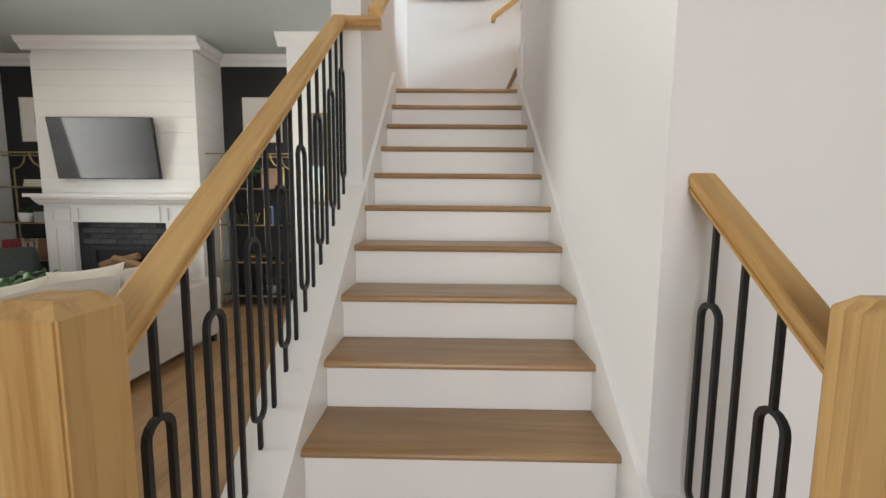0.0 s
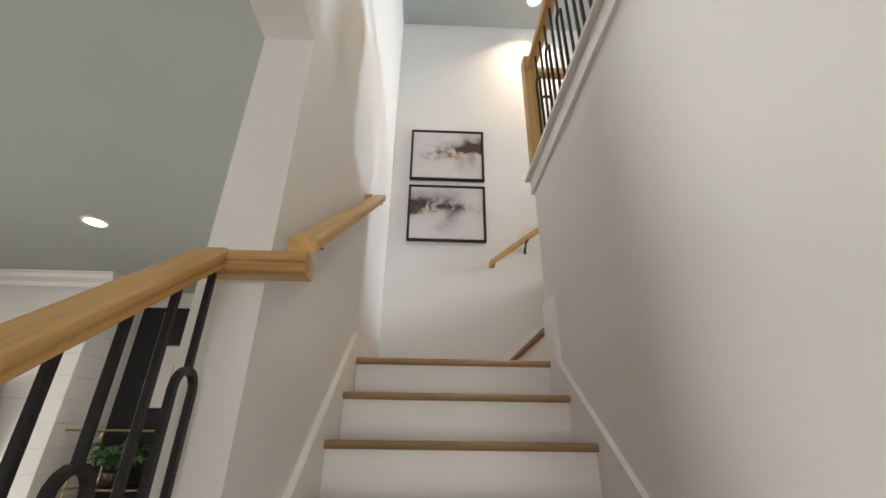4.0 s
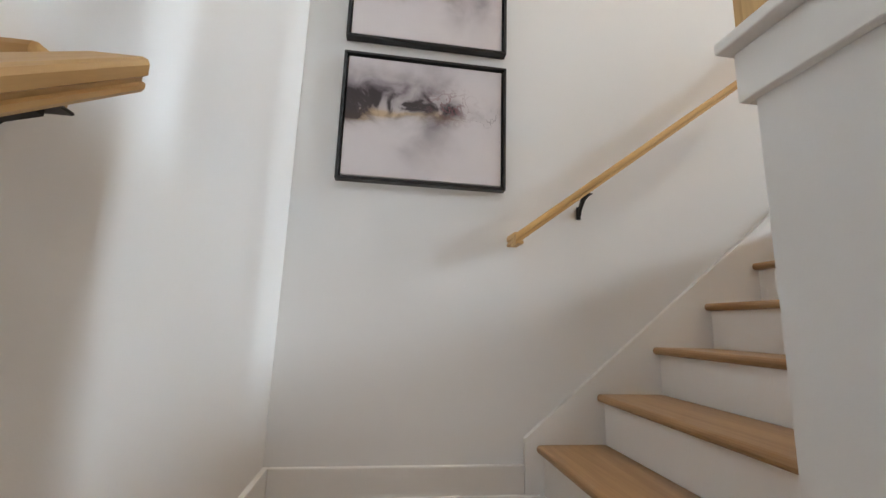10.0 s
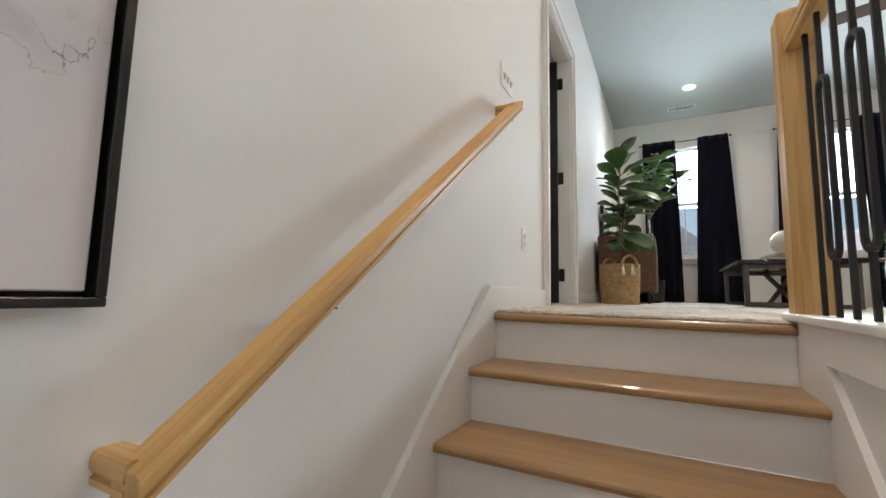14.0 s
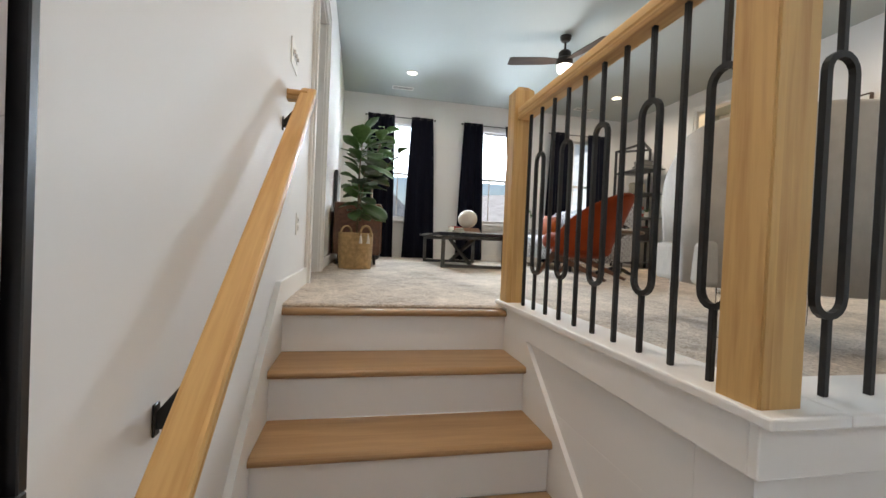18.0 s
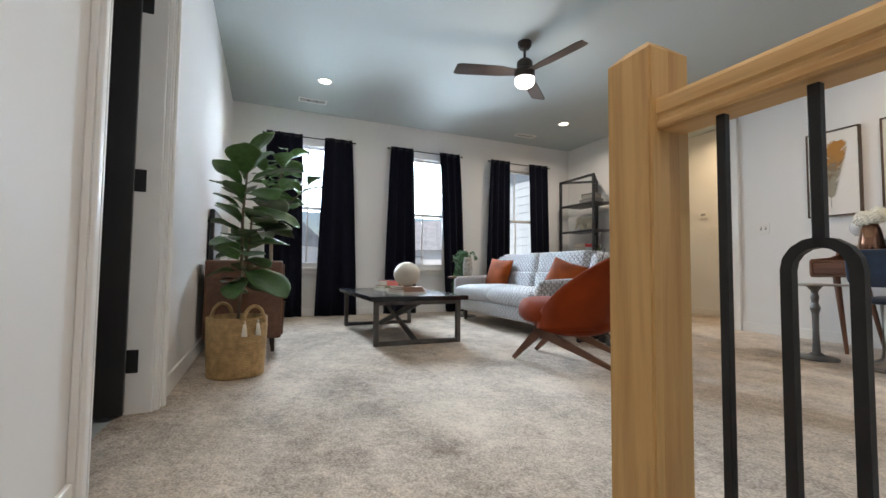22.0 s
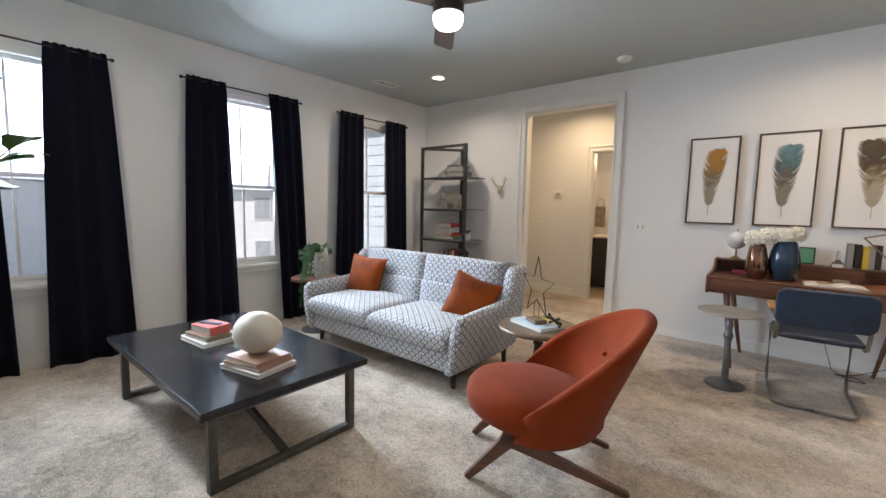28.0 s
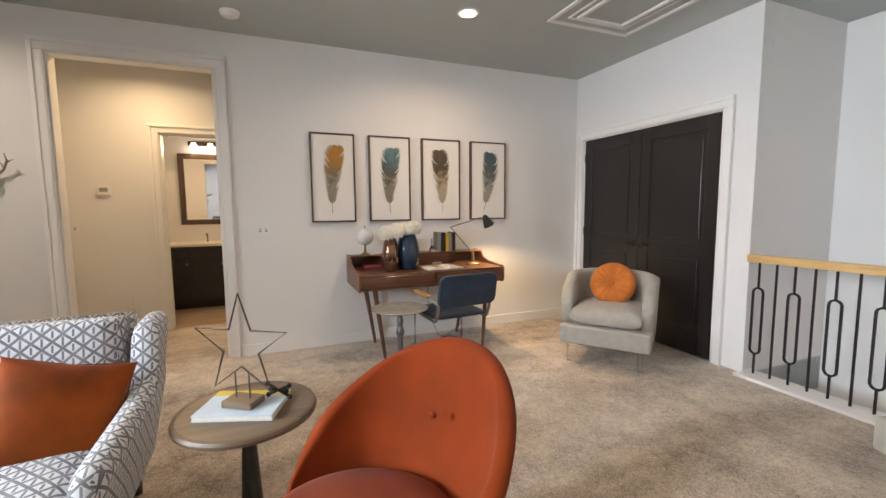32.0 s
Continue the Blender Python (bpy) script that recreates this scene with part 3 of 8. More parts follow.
LOOP = mesh_of("loop_baluster", loop_bm(0.848, 0.092, 0.622), IRON)
for k in range(15):
    y = 1.5388 + 0.1003 * k
    o = new("loop_baluster" if k % 2 == 0 else "baluster", LOOP if k % 2 == 0 else STR)
    o.matrix_basis = pose(RLX, y, zc(y) - 0.006)
    o.parent = rail
# lower east rail, ending at the wall
rail = thing("stair_railing", "short natural pine handrail with newel and black iron balusters", "railing", (0, 0, 0), group="stair railings")
RRX = RX + 0.09
part("newel", newel_bm(0.112, 1.175), PINE_Z, rail, "square natural pine newel post").matrix_basis = pose(RRX, 1.375, 0)
bm = bmesh.new()
sloped_bar(bm, (RRX, 1.42, 1.366 + 0.74 * (1.42 - 1.841)), (RRX, 1.868, 1.366 + 0.74 * (1.868 - 1.841)), RW, RH)
part("handrail", bm, PINE_UP, rail)
for k in range(4):
    y = 1.476 + 0.107 * k
    o = new("baluster" if k % 2 == 0 else "loop_baluster", STR if k % 2 == 0 else LOOP)
    o.matrix_basis = pose(RRX, y, 1.366 + 0.74 * (y - 1.841) - RH + 0.004 - 0.848)
    o.parent = rail
# upper guard: along x from the top newel to the corner, then along y to the closet
guard = thing("guard_railing", "natural pine guard rail with black iron loop balusters round the stairwell", "railing", (0, 0, 0), group="stair railings")
NTX, NCX, GY, GX = 2.858, 1.626, 4.236, 1.628
GZ = 4.268
part("newel", newel_bm(0.092, 4.372 - CAPZ), PINE_Z, guard, "square natural pine newel post").matrix_basis = pose(NTX, GY, CAPZ)
part("newel", newel_bm(0.092, 4.372 - CAPZ), PINE_Z, guard, "square natural pine newel post").matrix_basis = pose(NCX, GY, CAPZ)
bm = bmesh.new()
sloped_bar(bm, (NCX + 0.046, GY, GZ), (NTX - 0.046, GY, GZ), 0.066, 0.055)
part("handrail", bm, PINE_X, guard)
bm = bmesh.new()
sloped_bar(bm, (GX, 1.941, GZ), (GX, GY - 0.046, GZ), 0.066, 0.055)
part("handrail", bm, PINE_Y, guard)
GSTR = mesh_of("baluster", straight_bm(GZ - 0.054 - CAPZ), IRON)
GLOOP = mesh_of("loop_baluster", loop_bm(GZ - 0.054 - CAPZ, 0.155, 0.655), IRON)
for k in range(10):
    x = 2.728 - 0.111 * k
    o = new("baluster" if k % 2 == 0 else "loop_baluster", GSTR if k % 2 == 0 else GLOOP)
    o.matrix_basis = pose(x, GY, CAPZ, 0, 0, 90)
    o.parent = guard
for k in range(19):
    y = 4.078 - 0.1146 * k
    o = new("loop_baluster" if k % 2 == 0 else "baluster", GLOOP if k % 2 == 0 else GSTR)
    o.matrix_basis = pose(GX, y, CAPZ)
    o.parent = guard


def bracket(parent, x, y, z, wx, wy):
    """A flat iron bracket: a plate on the wall, a gusset and a saddle under the rail."""
    ob = part("bracket", bmesh.new(), IRON, parent, "black iron rail bracket")
    bm = bmesh.new()
    box(bm, 0.001, -0.010, -0.088, 0.006, 0.010, -0.032, 0.002, 1)
    prism(bm, [(0.0062, -0.075), (0.0062, -0.046), (0.040, -0.004), (0.088, -0.004), (0.088, -0.010), (0.060, -0.018), (0.026, -0.050), (0.016, -0.075)], 1, -0.005, 0.005)
    box(bm, 0.045, -0.014, -0.0038, 0.105, 0.014, -0.0004, 0.001, 1)
    tube(bm, [(0.004, 0, -0.066), (0.0085, 0, -0.066)], 0.006, 8)
    bm.to_mesh(ob.data)
    bm.free()
    ob.matrix_basis = pose(x, y, z, 0, 0, math.degrees(math.atan2(wy, wx)))


# wall rail, west wall
wr = thing("wall_handrail", "natural pine wall handrail on black iron brackets", "handrail", (0, 0, 0), group="wall handrails")
bm = bmesh.new()
HX = WX + 0.077


def zw(y):
    return 3.118 + 0.727 * (y - 4.135)


sloped_bar(bm, (HX, EY + RW, zw(EY + RW)), (HX, 4.135, zw(4.135)), RW, 0.042)
part("handrail", bm, PINE_UP, wr)
bm = bmesh.new()
sloped_bar(bm, (WX + 0.001, 4.105, zw(4.105) - 0.006), (HX - RW / 2, 4.105, zw(4.105) - 0.006), 0.058, RH)
part("handrail_return", bm, PINE_X, wr)
for y in (3.05, 4.045):
    bracket(wr, WX, y, zw(y) - 0.042, 1, 0)
# wall rail, north wall
wr = thing("wall_handrail", "natural pine wall handrail on black iron brackets", "handrail", (0, 0, 0), group="wall handrails")
HY = NY - 0.084


def zn(x):
    return 3.19 + (4.275 - 3.19) / (2.895 - 1.45) * (x - 1.45)


bm = bmesh.new()
sloped_bar(bm, (1.45, HY, zn(1.45)), (2.895, HY, zn(2.895)), 0.064, 0.045)
part("handrail", bm, PINE_UPX, wr)
for x in (1.47, 2.87):
    bm = bmesh.new()
    sloped_bar(bm, (x, HY + 0.0, zn(x) - 0.004), (x, NY - 0.001, zn(x) - 0.004), 0.045, 0.045)
    part("handrail_return", bm, PINE_Y, wr)
for x in (1.76, 2.78):
    bracket(wr, x, NY, zn(x) - 0.045, 0, -1)

# ---- upper room trim: baseboards, casings, doors ----
bm = bmesh.new()
for a, b in ((2.80, 3.68), (4.64, EX)):
    box(bm, a, NY - 0.015, UP + 0.003, b, NY, UP + 0.112, 0.003, 1)
for a, b in ((CX + 0.003, 5.265), (6.521, EX - 0.016)):
    box(bm, a, SY, UP + 0.003, b, SY + 0.015, UP + 0.112, 0.003, 1)
box(bm, EX - 0.015, SY + 0.016, UP + 0.003, EX, NY - 0.016, UP + 0.112, 0.003, 1)
solid("baseboard", bm, TRIM, kind="structure")


def casing(name, axis, face, out, a, b, z0, z1, w=0.088, t=0.02, depth=T):
    """Trim round an opening from a to b, up to z1, with its jamb lining."""
    bm = bmesh.new()

    def put(u0, u1, v0, v1, d0, d1):
        if axis == "y":
            box(bm, u0, d0, v0, u1, d1, v1, 0.004, 2)
        else:
            box(bm, d0, u0, v0, d1, u1, v1, 0.004, 2)
    d0, d1 = face, face + out * t
    e0, e1 = face + out * t * 0.999, face + out * (t + 0.016)
    put(a - w, a, z0, z1, d0, d1)
    put(b, b + w, z0, z1, d0, d1)
    put(a - w, b + w, z1 + 0.0003, z1 + w, d0, d1)
    put(a - w, a - w + 0.028, z0, z1 + w - 0.029, e0, e1)
    put(b + w - 0.028, b + w, z0, z1 + w - 0.029, e0, e1)
    put(a - w, b + w, z1 + w - 0.028, z1 + w, e0, e1)
    f1 = face + out * (t + 0.006)
    put(a - 0.020, a - 0.008, z0, z1 + 0.008, e0, f1)
    put(b + 0.008, b + 0.020, z0, z1 + 0.008, e0, f1)
    put(a - 0.020, b + 0.020, z1 + 0.0085, z1 + 0.020, e0, f1)
    j0, j1 = face + out * 0.001, face - out * depth
    put(a, a + 0.012, z0, z1 - 0.0125, j0, j1)
    put(b - 0.012, b, z0, z1 - 0.0125, j0, j1)
    put(a, b, z1 - 0.012, z1, j0, j1)
    return solid(name, bm, TRIM, kind="structure")


casing("trim_door_casing_north", "y", NY, -1, 3.765, 4.555, UP + 0.003, 5.385)
casing("trim_hall_casing", "y", SY, 1, 5.354, 6.432, UP + 0.003, 5.795)
casing("trim_closet_casing", "x", CX, 1, 0.105, 1.688, UP + 0.003, 5.39)

# ---- materials of the things ----


def box_uv(me):
    """Lay a box projection in metres on a mesh."""
    uv = me.uv_layers.new(name="uv")
    for p in me.polygons:
        n = p.normal
        a = max(range(3), key=lambda i: abs(n[i]))
        for li in p.loop_indices:
            c = me.vertices[me.loops[li].vertex_index].co
            uv.data[li].uv = (c.y, c.z) if a == 0 else (c.x, c.z) if a == 1 else (c.x, c.y)
    return me


def weave_mat():
    """White upholstery with a dark grey diamond key pattern."""
    m = bpy.data.materials.new("diamond_weave")
    m.use_nodes = True
    nt = m.node_tree
    b = nt.nodes["Principled BSDF"]
    b.inputs["Roughness"].default_value, b.inputs["Sheen Weight"].default_value = 0.9, 0.2
    uv = nt.nodes.new("ShaderNodeUVMap")
    sc = nt.nodes.new("ShaderNodeVectorMath")
    sc.operation = "MULTIPLY"
    sc.inputs[1].default_value = (1 / 0.062, 1 / 0.054, 1)
    nt.links.new(uv.outputs["UV"], sc.inputs[0])
    sep = nt.nodes.new("ShaderNodeSeparateXYZ")
    nt.links.new(sc.outputs["Vector"], sep.inputs[0])

    def op(kind, a, b_=None, c=None):
        n = nt.nodes.new("ShaderNodeMath")
        n.operation = kind
        for i, v in enumerate((a, b_, c)):
            if v is None:
                continue
            if isinstance(v, (int, float)):
                n.inputs[i].default_value = v
            else:
                nt.links.new(v, n.inputs[i])
        return n.outputs[0]
    pu = op("PINGPONG", sep.outputs[0], 0.5)
    pv = op("PINGPONG", sep.outputs[1], 0.5)
    d = op("ADD", pu, pv)
    line1 = op("LESS_THAN", op("ABSOLUTE", op("SUBTRACT", d, 0.5)), 0.12)
    line2 = op("MULTIPLY", op("GREATER_THAN", d, 0.72), op("GREATER_THAN", pu, 0.44))
    line3 = op("MULTIPLY", op("LESS_THAN", d, 0.34), op("LESS_THAN", pu, 0.06))
    tot = op("MAXIMUM", op("MAXIMUM", line1, line2), line3)
    nz = nt.nodes.new("ShaderNodeTexNoise")
    nz.inputs["Scale"].default_value = 14.0
    nt.links.new(uv.outputs["UV"], nz.inputs["Vector"])
    fac = op("MULTIPLY", tot, op("ADD", op("MULTIPLY", nz.outputs["Fac"], 0.5), 0.6))
    mix = nt.nodes.new("ShaderNodeMix")
    mix.data_type = "RGBA"
    mix.inputs[6].default_value, mix.inputs[7].default_value = (0.66, 0.675, 0.70, 1), (0.105, 0.105, 0.115, 1)
    nt.links.new(fac, mix.inputs[0])
    nt.links.new(mix.outputs[2], b.inputs["Base Color"])
    bp = nt.nodes.new("ShaderNodeBump")
    bp.inputs["Strength"].default_value, bp.inputs["Distance"].default_value = 0.4, 0.003
    nt.links.new(tot, bp.inputs["Height"])
    nt.links.new(bp.outputs["Normal"], b.inputs["Normal"])
    return m


def feather_mat(name, tip, mid, low):
    m = bpy.data.materials.new(name)
    m.use_nodes = True
    nt = m.node_tree
    b = nt.nodes["Principled BSDF"]
    b.inputs["Roughness"].default_value = 0.8
    tc = nt.nodes.new("ShaderNodeTexCoord")
    sep = nt.nodes.new("ShaderNodeSeparateXYZ")
    nt.links.new(tc.outputs["Object"], sep.inputs[0])
    nz = nt.nodes.new("ShaderNodeTexNoise")
    nz.inputs["Scale"].default_value = 18.0
    nt.links.new(tc.outputs["Object"], nz.inputs["Vector"])
    add = nt.nodes.new("ShaderNodeMath")
    add.operation = "MULTIPLY_ADD"
    add.inputs[1].default_value = 0.42
    nt.links.new(nz.outputs["Fac"], add.inputs[0])
    nt.links.new(sep.outputs[2], add.inputs[2])
    mr = nt.nodes.new("ShaderNodeMapRange")
    mr.inputs["From Min"].default_value, mr.inputs["From Max"].default_value = -0.06, 0.48
    nt.links.new(add.outputs[0], mr.inputs["Value"])
    ramp = nt.nodes.new("ShaderNodeValToRGB")
    els = ramp.color_ramp.elements
    els[0].position, els[0].color = 0.0, (*low, 1)
    els[1].position, els[1].color = 1.0, (*tip[1], 1)
    for p, c in ((0.42, low), (0.58, mid), (0.74, tip[0])):
        e = els.new(p)
        e.color = (*c, 1)
    nt.links.new(mr.outputs["Result"], ramp.inputs["Fac"])
    nt.links.new(ramp.outputs["Color"], b.inputs["Base Color"])
    return m


def ink_mat(name, seed, zc, slope, gold, side, plume):
    """Abstract ink painting: pale ground, a dark smoky band and a gold streak."""
    m = bpy.data.materials.new(name)
    m.use_nodes = True
    nt = m.node_tree
    b = nt.nodes["Principled BSDF"]
    b.inputs["Roughness"].default_value = 0.55
    tc = nt.nodes.new("ShaderNodeTexCoord")
    mp = nt.nodes.new("ShaderNodeMapping")
    mp.inputs["Location"].default_value = (seed, seed * 0.7, seed * 1.3)
    nt.links.new(tc.outputs["Object"], mp.inputs["Vector"])
    sep = nt.nodes.new("ShaderNodeSeparateXYZ")
    nt.links.new(tc.outputs["Object"], sep.inputs[0])

    def noise_(scale, detail, dist):
        n = nt.nodes.new("ShaderNodeTexNoise")
        n.inputs["Scale"].default_value, n.inputs["Detail"].default_value, n.inputs["Distortion"].default_value = scale, detail, dist
        nt.links.new(mp.outputs["Vector"], n.inputs["Vector"])
        return n.outputs["Fac"]

    def op(kind, a, b_=None, c=None):
        n = nt.nodes.new("ShaderNodeMath")
        n.operation = kind
        for i, v in enumerate((a, b_, c)):
            if v is None:
                continue
            if isinstance(v, (int, float)):
                n.inputs[i].default_value = v
            else:
                nt.links.new(v, n.inputs[i])
        return n.outputs[0]

    def band(centre, width, warp):
        z = op("ADD", op("SUBTRACT", sep.outputs[2], centre), op("MULTIPLY", sep.outputs[0], slope))
        z = op("ADD", z, op("MULTIPLY", op("SUBTRACT", warp, 0.5), 0.16))
        return op("POWER", 2.718, op("MULTIPLY", op("MULTIPLY", z, z), -1 / (width * width)))

    def blend(fac, a, col):
        n = nt.nodes.new("ShaderNodeMix")
        n.data_type = "RGBA"
        nt.links.new(fac, n.inputs[0])
        if isinstance(a, tuple):
            n.inputs[6].default_value = (*a, 1)
        else:
            nt.links.new(a, n.inputs[6])
        n.inputs[7].default_value = (*col, 1)
        return n.outputs[2]
    n1, n2, n3 = noise_(5.0, 8, 0.5), noise_(10.0, 9, 0.6), noise_(2.2, 4, 0.8)
    mask = op("MAXIMUM", op("MINIMUM", op("MULTIPLY_ADD", op("ADD", sep.outputs[0], op("MULTIPLY", op("SUBTRACT", n1, 0.5), 0.5)), 3.6 * side, 0.55), 1.0), 0.0)
    px = op("SUBTRACT", op("ADD", sep.outputs[0], op("MULTIPLY", op("SUBTRACT", n1, 0.5), 0.30)), plume)
    col = op("POWER", 2.718, op("MULTIPLY", op("MULTIPLY", px, px), -1 / 0.0064))
    base = blend(op("SMOOTH_MIN", op("MULTIPLY", n3, 0.9), 0.8, 0.1), (0.74, 0.70, 0.70), (0.60, 0.53, 0.555))
    smoke = op("MULTIPLY", op("MAXIMUM", op("MULTIPLY", band(zc + 0.05, 0.085, n1), mask), op("MULTIPLY", op("MULTIPLY", col, band(zc + 0.0, 0.19, n3)), 0.85)), op("MULTIPLY", n2, 1.5))
    base = blend(op("MINIMUM", op("MULTIPLY", smoke, 1.3), 0.95), base, (0.20, 0.165, 0.185))
    gd = op("MULTIPLY", op("MULTIPLY", band(zc - 0.035, 0.017, n1), gold * 0.75), mask)
    base = blend(op("MINIMUM", gd, 0.9), base, (0.52, 0.31, 0.07))
    dark = op("MULTIPLY", band(zc + 0.012, 0.046, n1), op("SMOOTH_MAX", op("MULTIPLY_ADD", n2, 16.0, -6.3), 0.0, 0.1))
    base = blend(op("MINIMUM", op("MULTIPLY", dark, op("MAXIMUM", mask, 0.04)), 0.95), base, (0.030, 0.020, 0.023))
    lx = op("SUBTRACT", op("MULTIPLY", sep.outputs[0], -side), 0.10)
    lz = op("SUBTRACT", sep.outputs[2], zc + 0.03)
    patch = op("POWER", 2.718, op("MULTIPLY", op("ADD", op("MULTIPLY", lx, lx), op("MULTIPLY", op("MULTIPLY", lz, lz), 1.6)), -1 / 0.0065))
    lace = op("LESS_THAN", op("ABSOLUTE", op("SUBTRACT", noise_(17.0, 5, 0.9), 0.5)), 0.030)
    base = blend(op("MULTIPLY", op("MULTIPLY", lace, patch), 0.75), base, (0.20, 0.085, 0.095))
    vein = op("LESS_THAN", op("ABSOLUTE", op("SUBTRACT", n2, 0.53)), 0.004)
    base = blend(op("MULTIPLY", op("MULTIPLY", vein, band(zc - 0.01, 0.03, n1)), 0.7), base, (0.14, 0.10, 0.11))
    nt.links.new(base, b.inputs["Base Color"])
    return m


WEAVE = weave_mat()
RUST = mat("rust_velvet", (0.198, 0.028, 0.004), 0.8, noise_scale=4, vary=0.2, bump=0.15, bump_scale=300, sheen=0.06, spec=0.12)
# strong colour noise paints in the pillow velvet's streaky highlights
RUSTP = mat("rust_satin_velvet", (0.222, 0.042, 0.004), 0.8, noise_scale=5, vary=0.4, bump=0.3, bump_scale=7, sheen=0.12, spec=0.15)
ORANGE = mat("orange_velvet", (0.54, 0.145, 0.012), 0.7, noise_scale=12, vary=0.15, sheen=0.15)
LINEN = mat("beige_linen", (0.39, 0.36, 0.315), 0.85, noise_scale=20, vary=0.08, bump=0.3, bump_scale=500, sheen=0.2)
EBONY = mat("ebony_worn_top", (0.016, 0.017, 0.021), 0.17, noise_scale=5, vary=0.6, bump=0.16, bump_scale=24, coat=0.0, spec=0.42)
DARKLEG = mat("dark_leg", (0.025, 0.02, 0.018), 0.4, noise_scale=20, vary=0.3)
IRONGREY = mat("raw_iron", (0.10, 0.095, 0.09), 0.5, metal=0.5, noise_scale=18, vary=0.3, bump=0.1, bump_scale=60)
WALNUT = wood("walnut", (0.085, 0.030, 0.014), (0.17, 0.068, 0.032), axis=0, rough=0.38, coat=0.15)
WALNUT_Z = wood("walnut_upright", (0.075, 0.028, 0.014), (0.15, 0.062, 0.030), axis=2, rough=0.4, coat=0.15)
OLDOAK = wood("worn_oak_top", (0.10, 0.065, 0.038), (0.20, 0.135, 0.085), axis=0, rough=0.4, coat=0.2)
BLUELEATHER = mat("navy_leather", (0.014, 0.030, 0.060), 0.42, noise_scale=12, vary=0.3, bump=0.2, bump_scale=120)
BRASS = mat("aged_brass", (0.32, 0.22, 0.12), 0.35, metal=0.9, noise_scale=20, vary=0.2)
CHROME = mat("dull_steel_tube", (0.30, 0.28, 0.26), 0.32, metal=0.9, noise_scale=30, vary=0.15)
ARMWOOD = wood("honey_armrest", (0.38, 0.20, 0.07), (0.55, 0.33, 0.14), axis=1, rough=0.4)
JUTE = mat("woven_jute", (0.42, 0.28, 0.13), 0.85, noise_scale=30, vary=0.25, bump=0.6, bump_scale=90)
COTTON = mat("white_cotton", (0.74, 0.70, 0.62), 0.9, vary=0.06, bump=0.3, bump_scale=200)
PETAL = mat("white_petal", (0.80, 0.77, 0.66), 0.8, noise_scale=30, vary=0.12, sheen=0.3)
MARBLE = mat("ivory_stone", (0.72, 0.66, 0.56), 0.5, noise_scale=6, vary=0.12, bump=0.1, bump_scale=40)
PAPER = mat("book_pages", (0.72, 0.68, 0.58), 0.85, noise_scale=80, vary=0.06)
ARTPAPER = mat("art_paper", (0.80, 0.775, 0.74), 0.8, noise_scale=4, vary=0.01)
BROWNFRAME = wood("brown_frame", (0.045, 0.025, 0.015), (0.10, 0.06, 0.038), axis=2, rough=0.45)
BLACKFRAME = mat("black_frame", (0.010, 0.010, 0.011), 0.35, noise_scale=20, vary=0.1)
ACRYLIC = glass_mat("clear_acrylic", (0.97, 0.98, 0.98))
SMOKEGLASS = mat("blue_lustre_glass", (0.015, 0.035, 0.065), 0.07, noise_scale=3, vary=0.4, coat=0.6)
AMBERGLASS = mat("amber_lustre_glass", (0.26, 0.13, 0.075), 0.12, metal=0.85, noise_scale=3, vary=0.4, coat=0.6)
PEARL = mat("pearl_globe", (0.66, 0.66, 0.66), 0.25, noise_scale=5, vary=0.08, coat=0.4)
COVERS = {n: mat("cover_" + n, c, 0.55, vary=0.08) for n, c in {"coral": (0.62, 0.13, 0.11), "olive": (0.22, 0.20, 0.12), "white": (0.74, 0.72, 0.68), "blue": (0.10, 0.16, 0.30), "tan": (0.40, 0.24, 0.16), "red": (0.55, 0.04, 0.04), "green": (0.12, 0.34, 0.20), "grey": (0.30, 0.30, 0.31), "black": (0.02, 0.02, 0.022), "yellow": (0.60, 0.44, 0.05), "maroon": (0.22, 0.02, 0.03), "navy": (0.03, 0.05, 0.10), "sky": (0.50, 0.60, 0.68)}.items()}
GLOWWARM = glow("lamp_glow_warm", (1.0, 0.86, 0.66), 12.0)


def leaf_mat(name, colour):
    return mat(name, colour, 0.38, noise_scale=7, vary=0.28, bump=0.25, bump_scale=35, coat=0.15, objvary=0.3)


LEAF = leaf_mat("fig_leaf", (0.052, 0.112, 0.030))
LEAFLIGHT = leaf_mat("young_fig_leaf", (0.085, 0.175, 0.045))
STEM = mat("fig_stem", (0.16, 0.12, 0.08), 0.8, noise_scale=20, vary=0.3, bump=0.4, bump_scale=50)
FERN = mat("fern_leaf", (0.06, 0.14, 0.05), 0.6, noise_scale=10, vary=0.3, objvary=0.2)

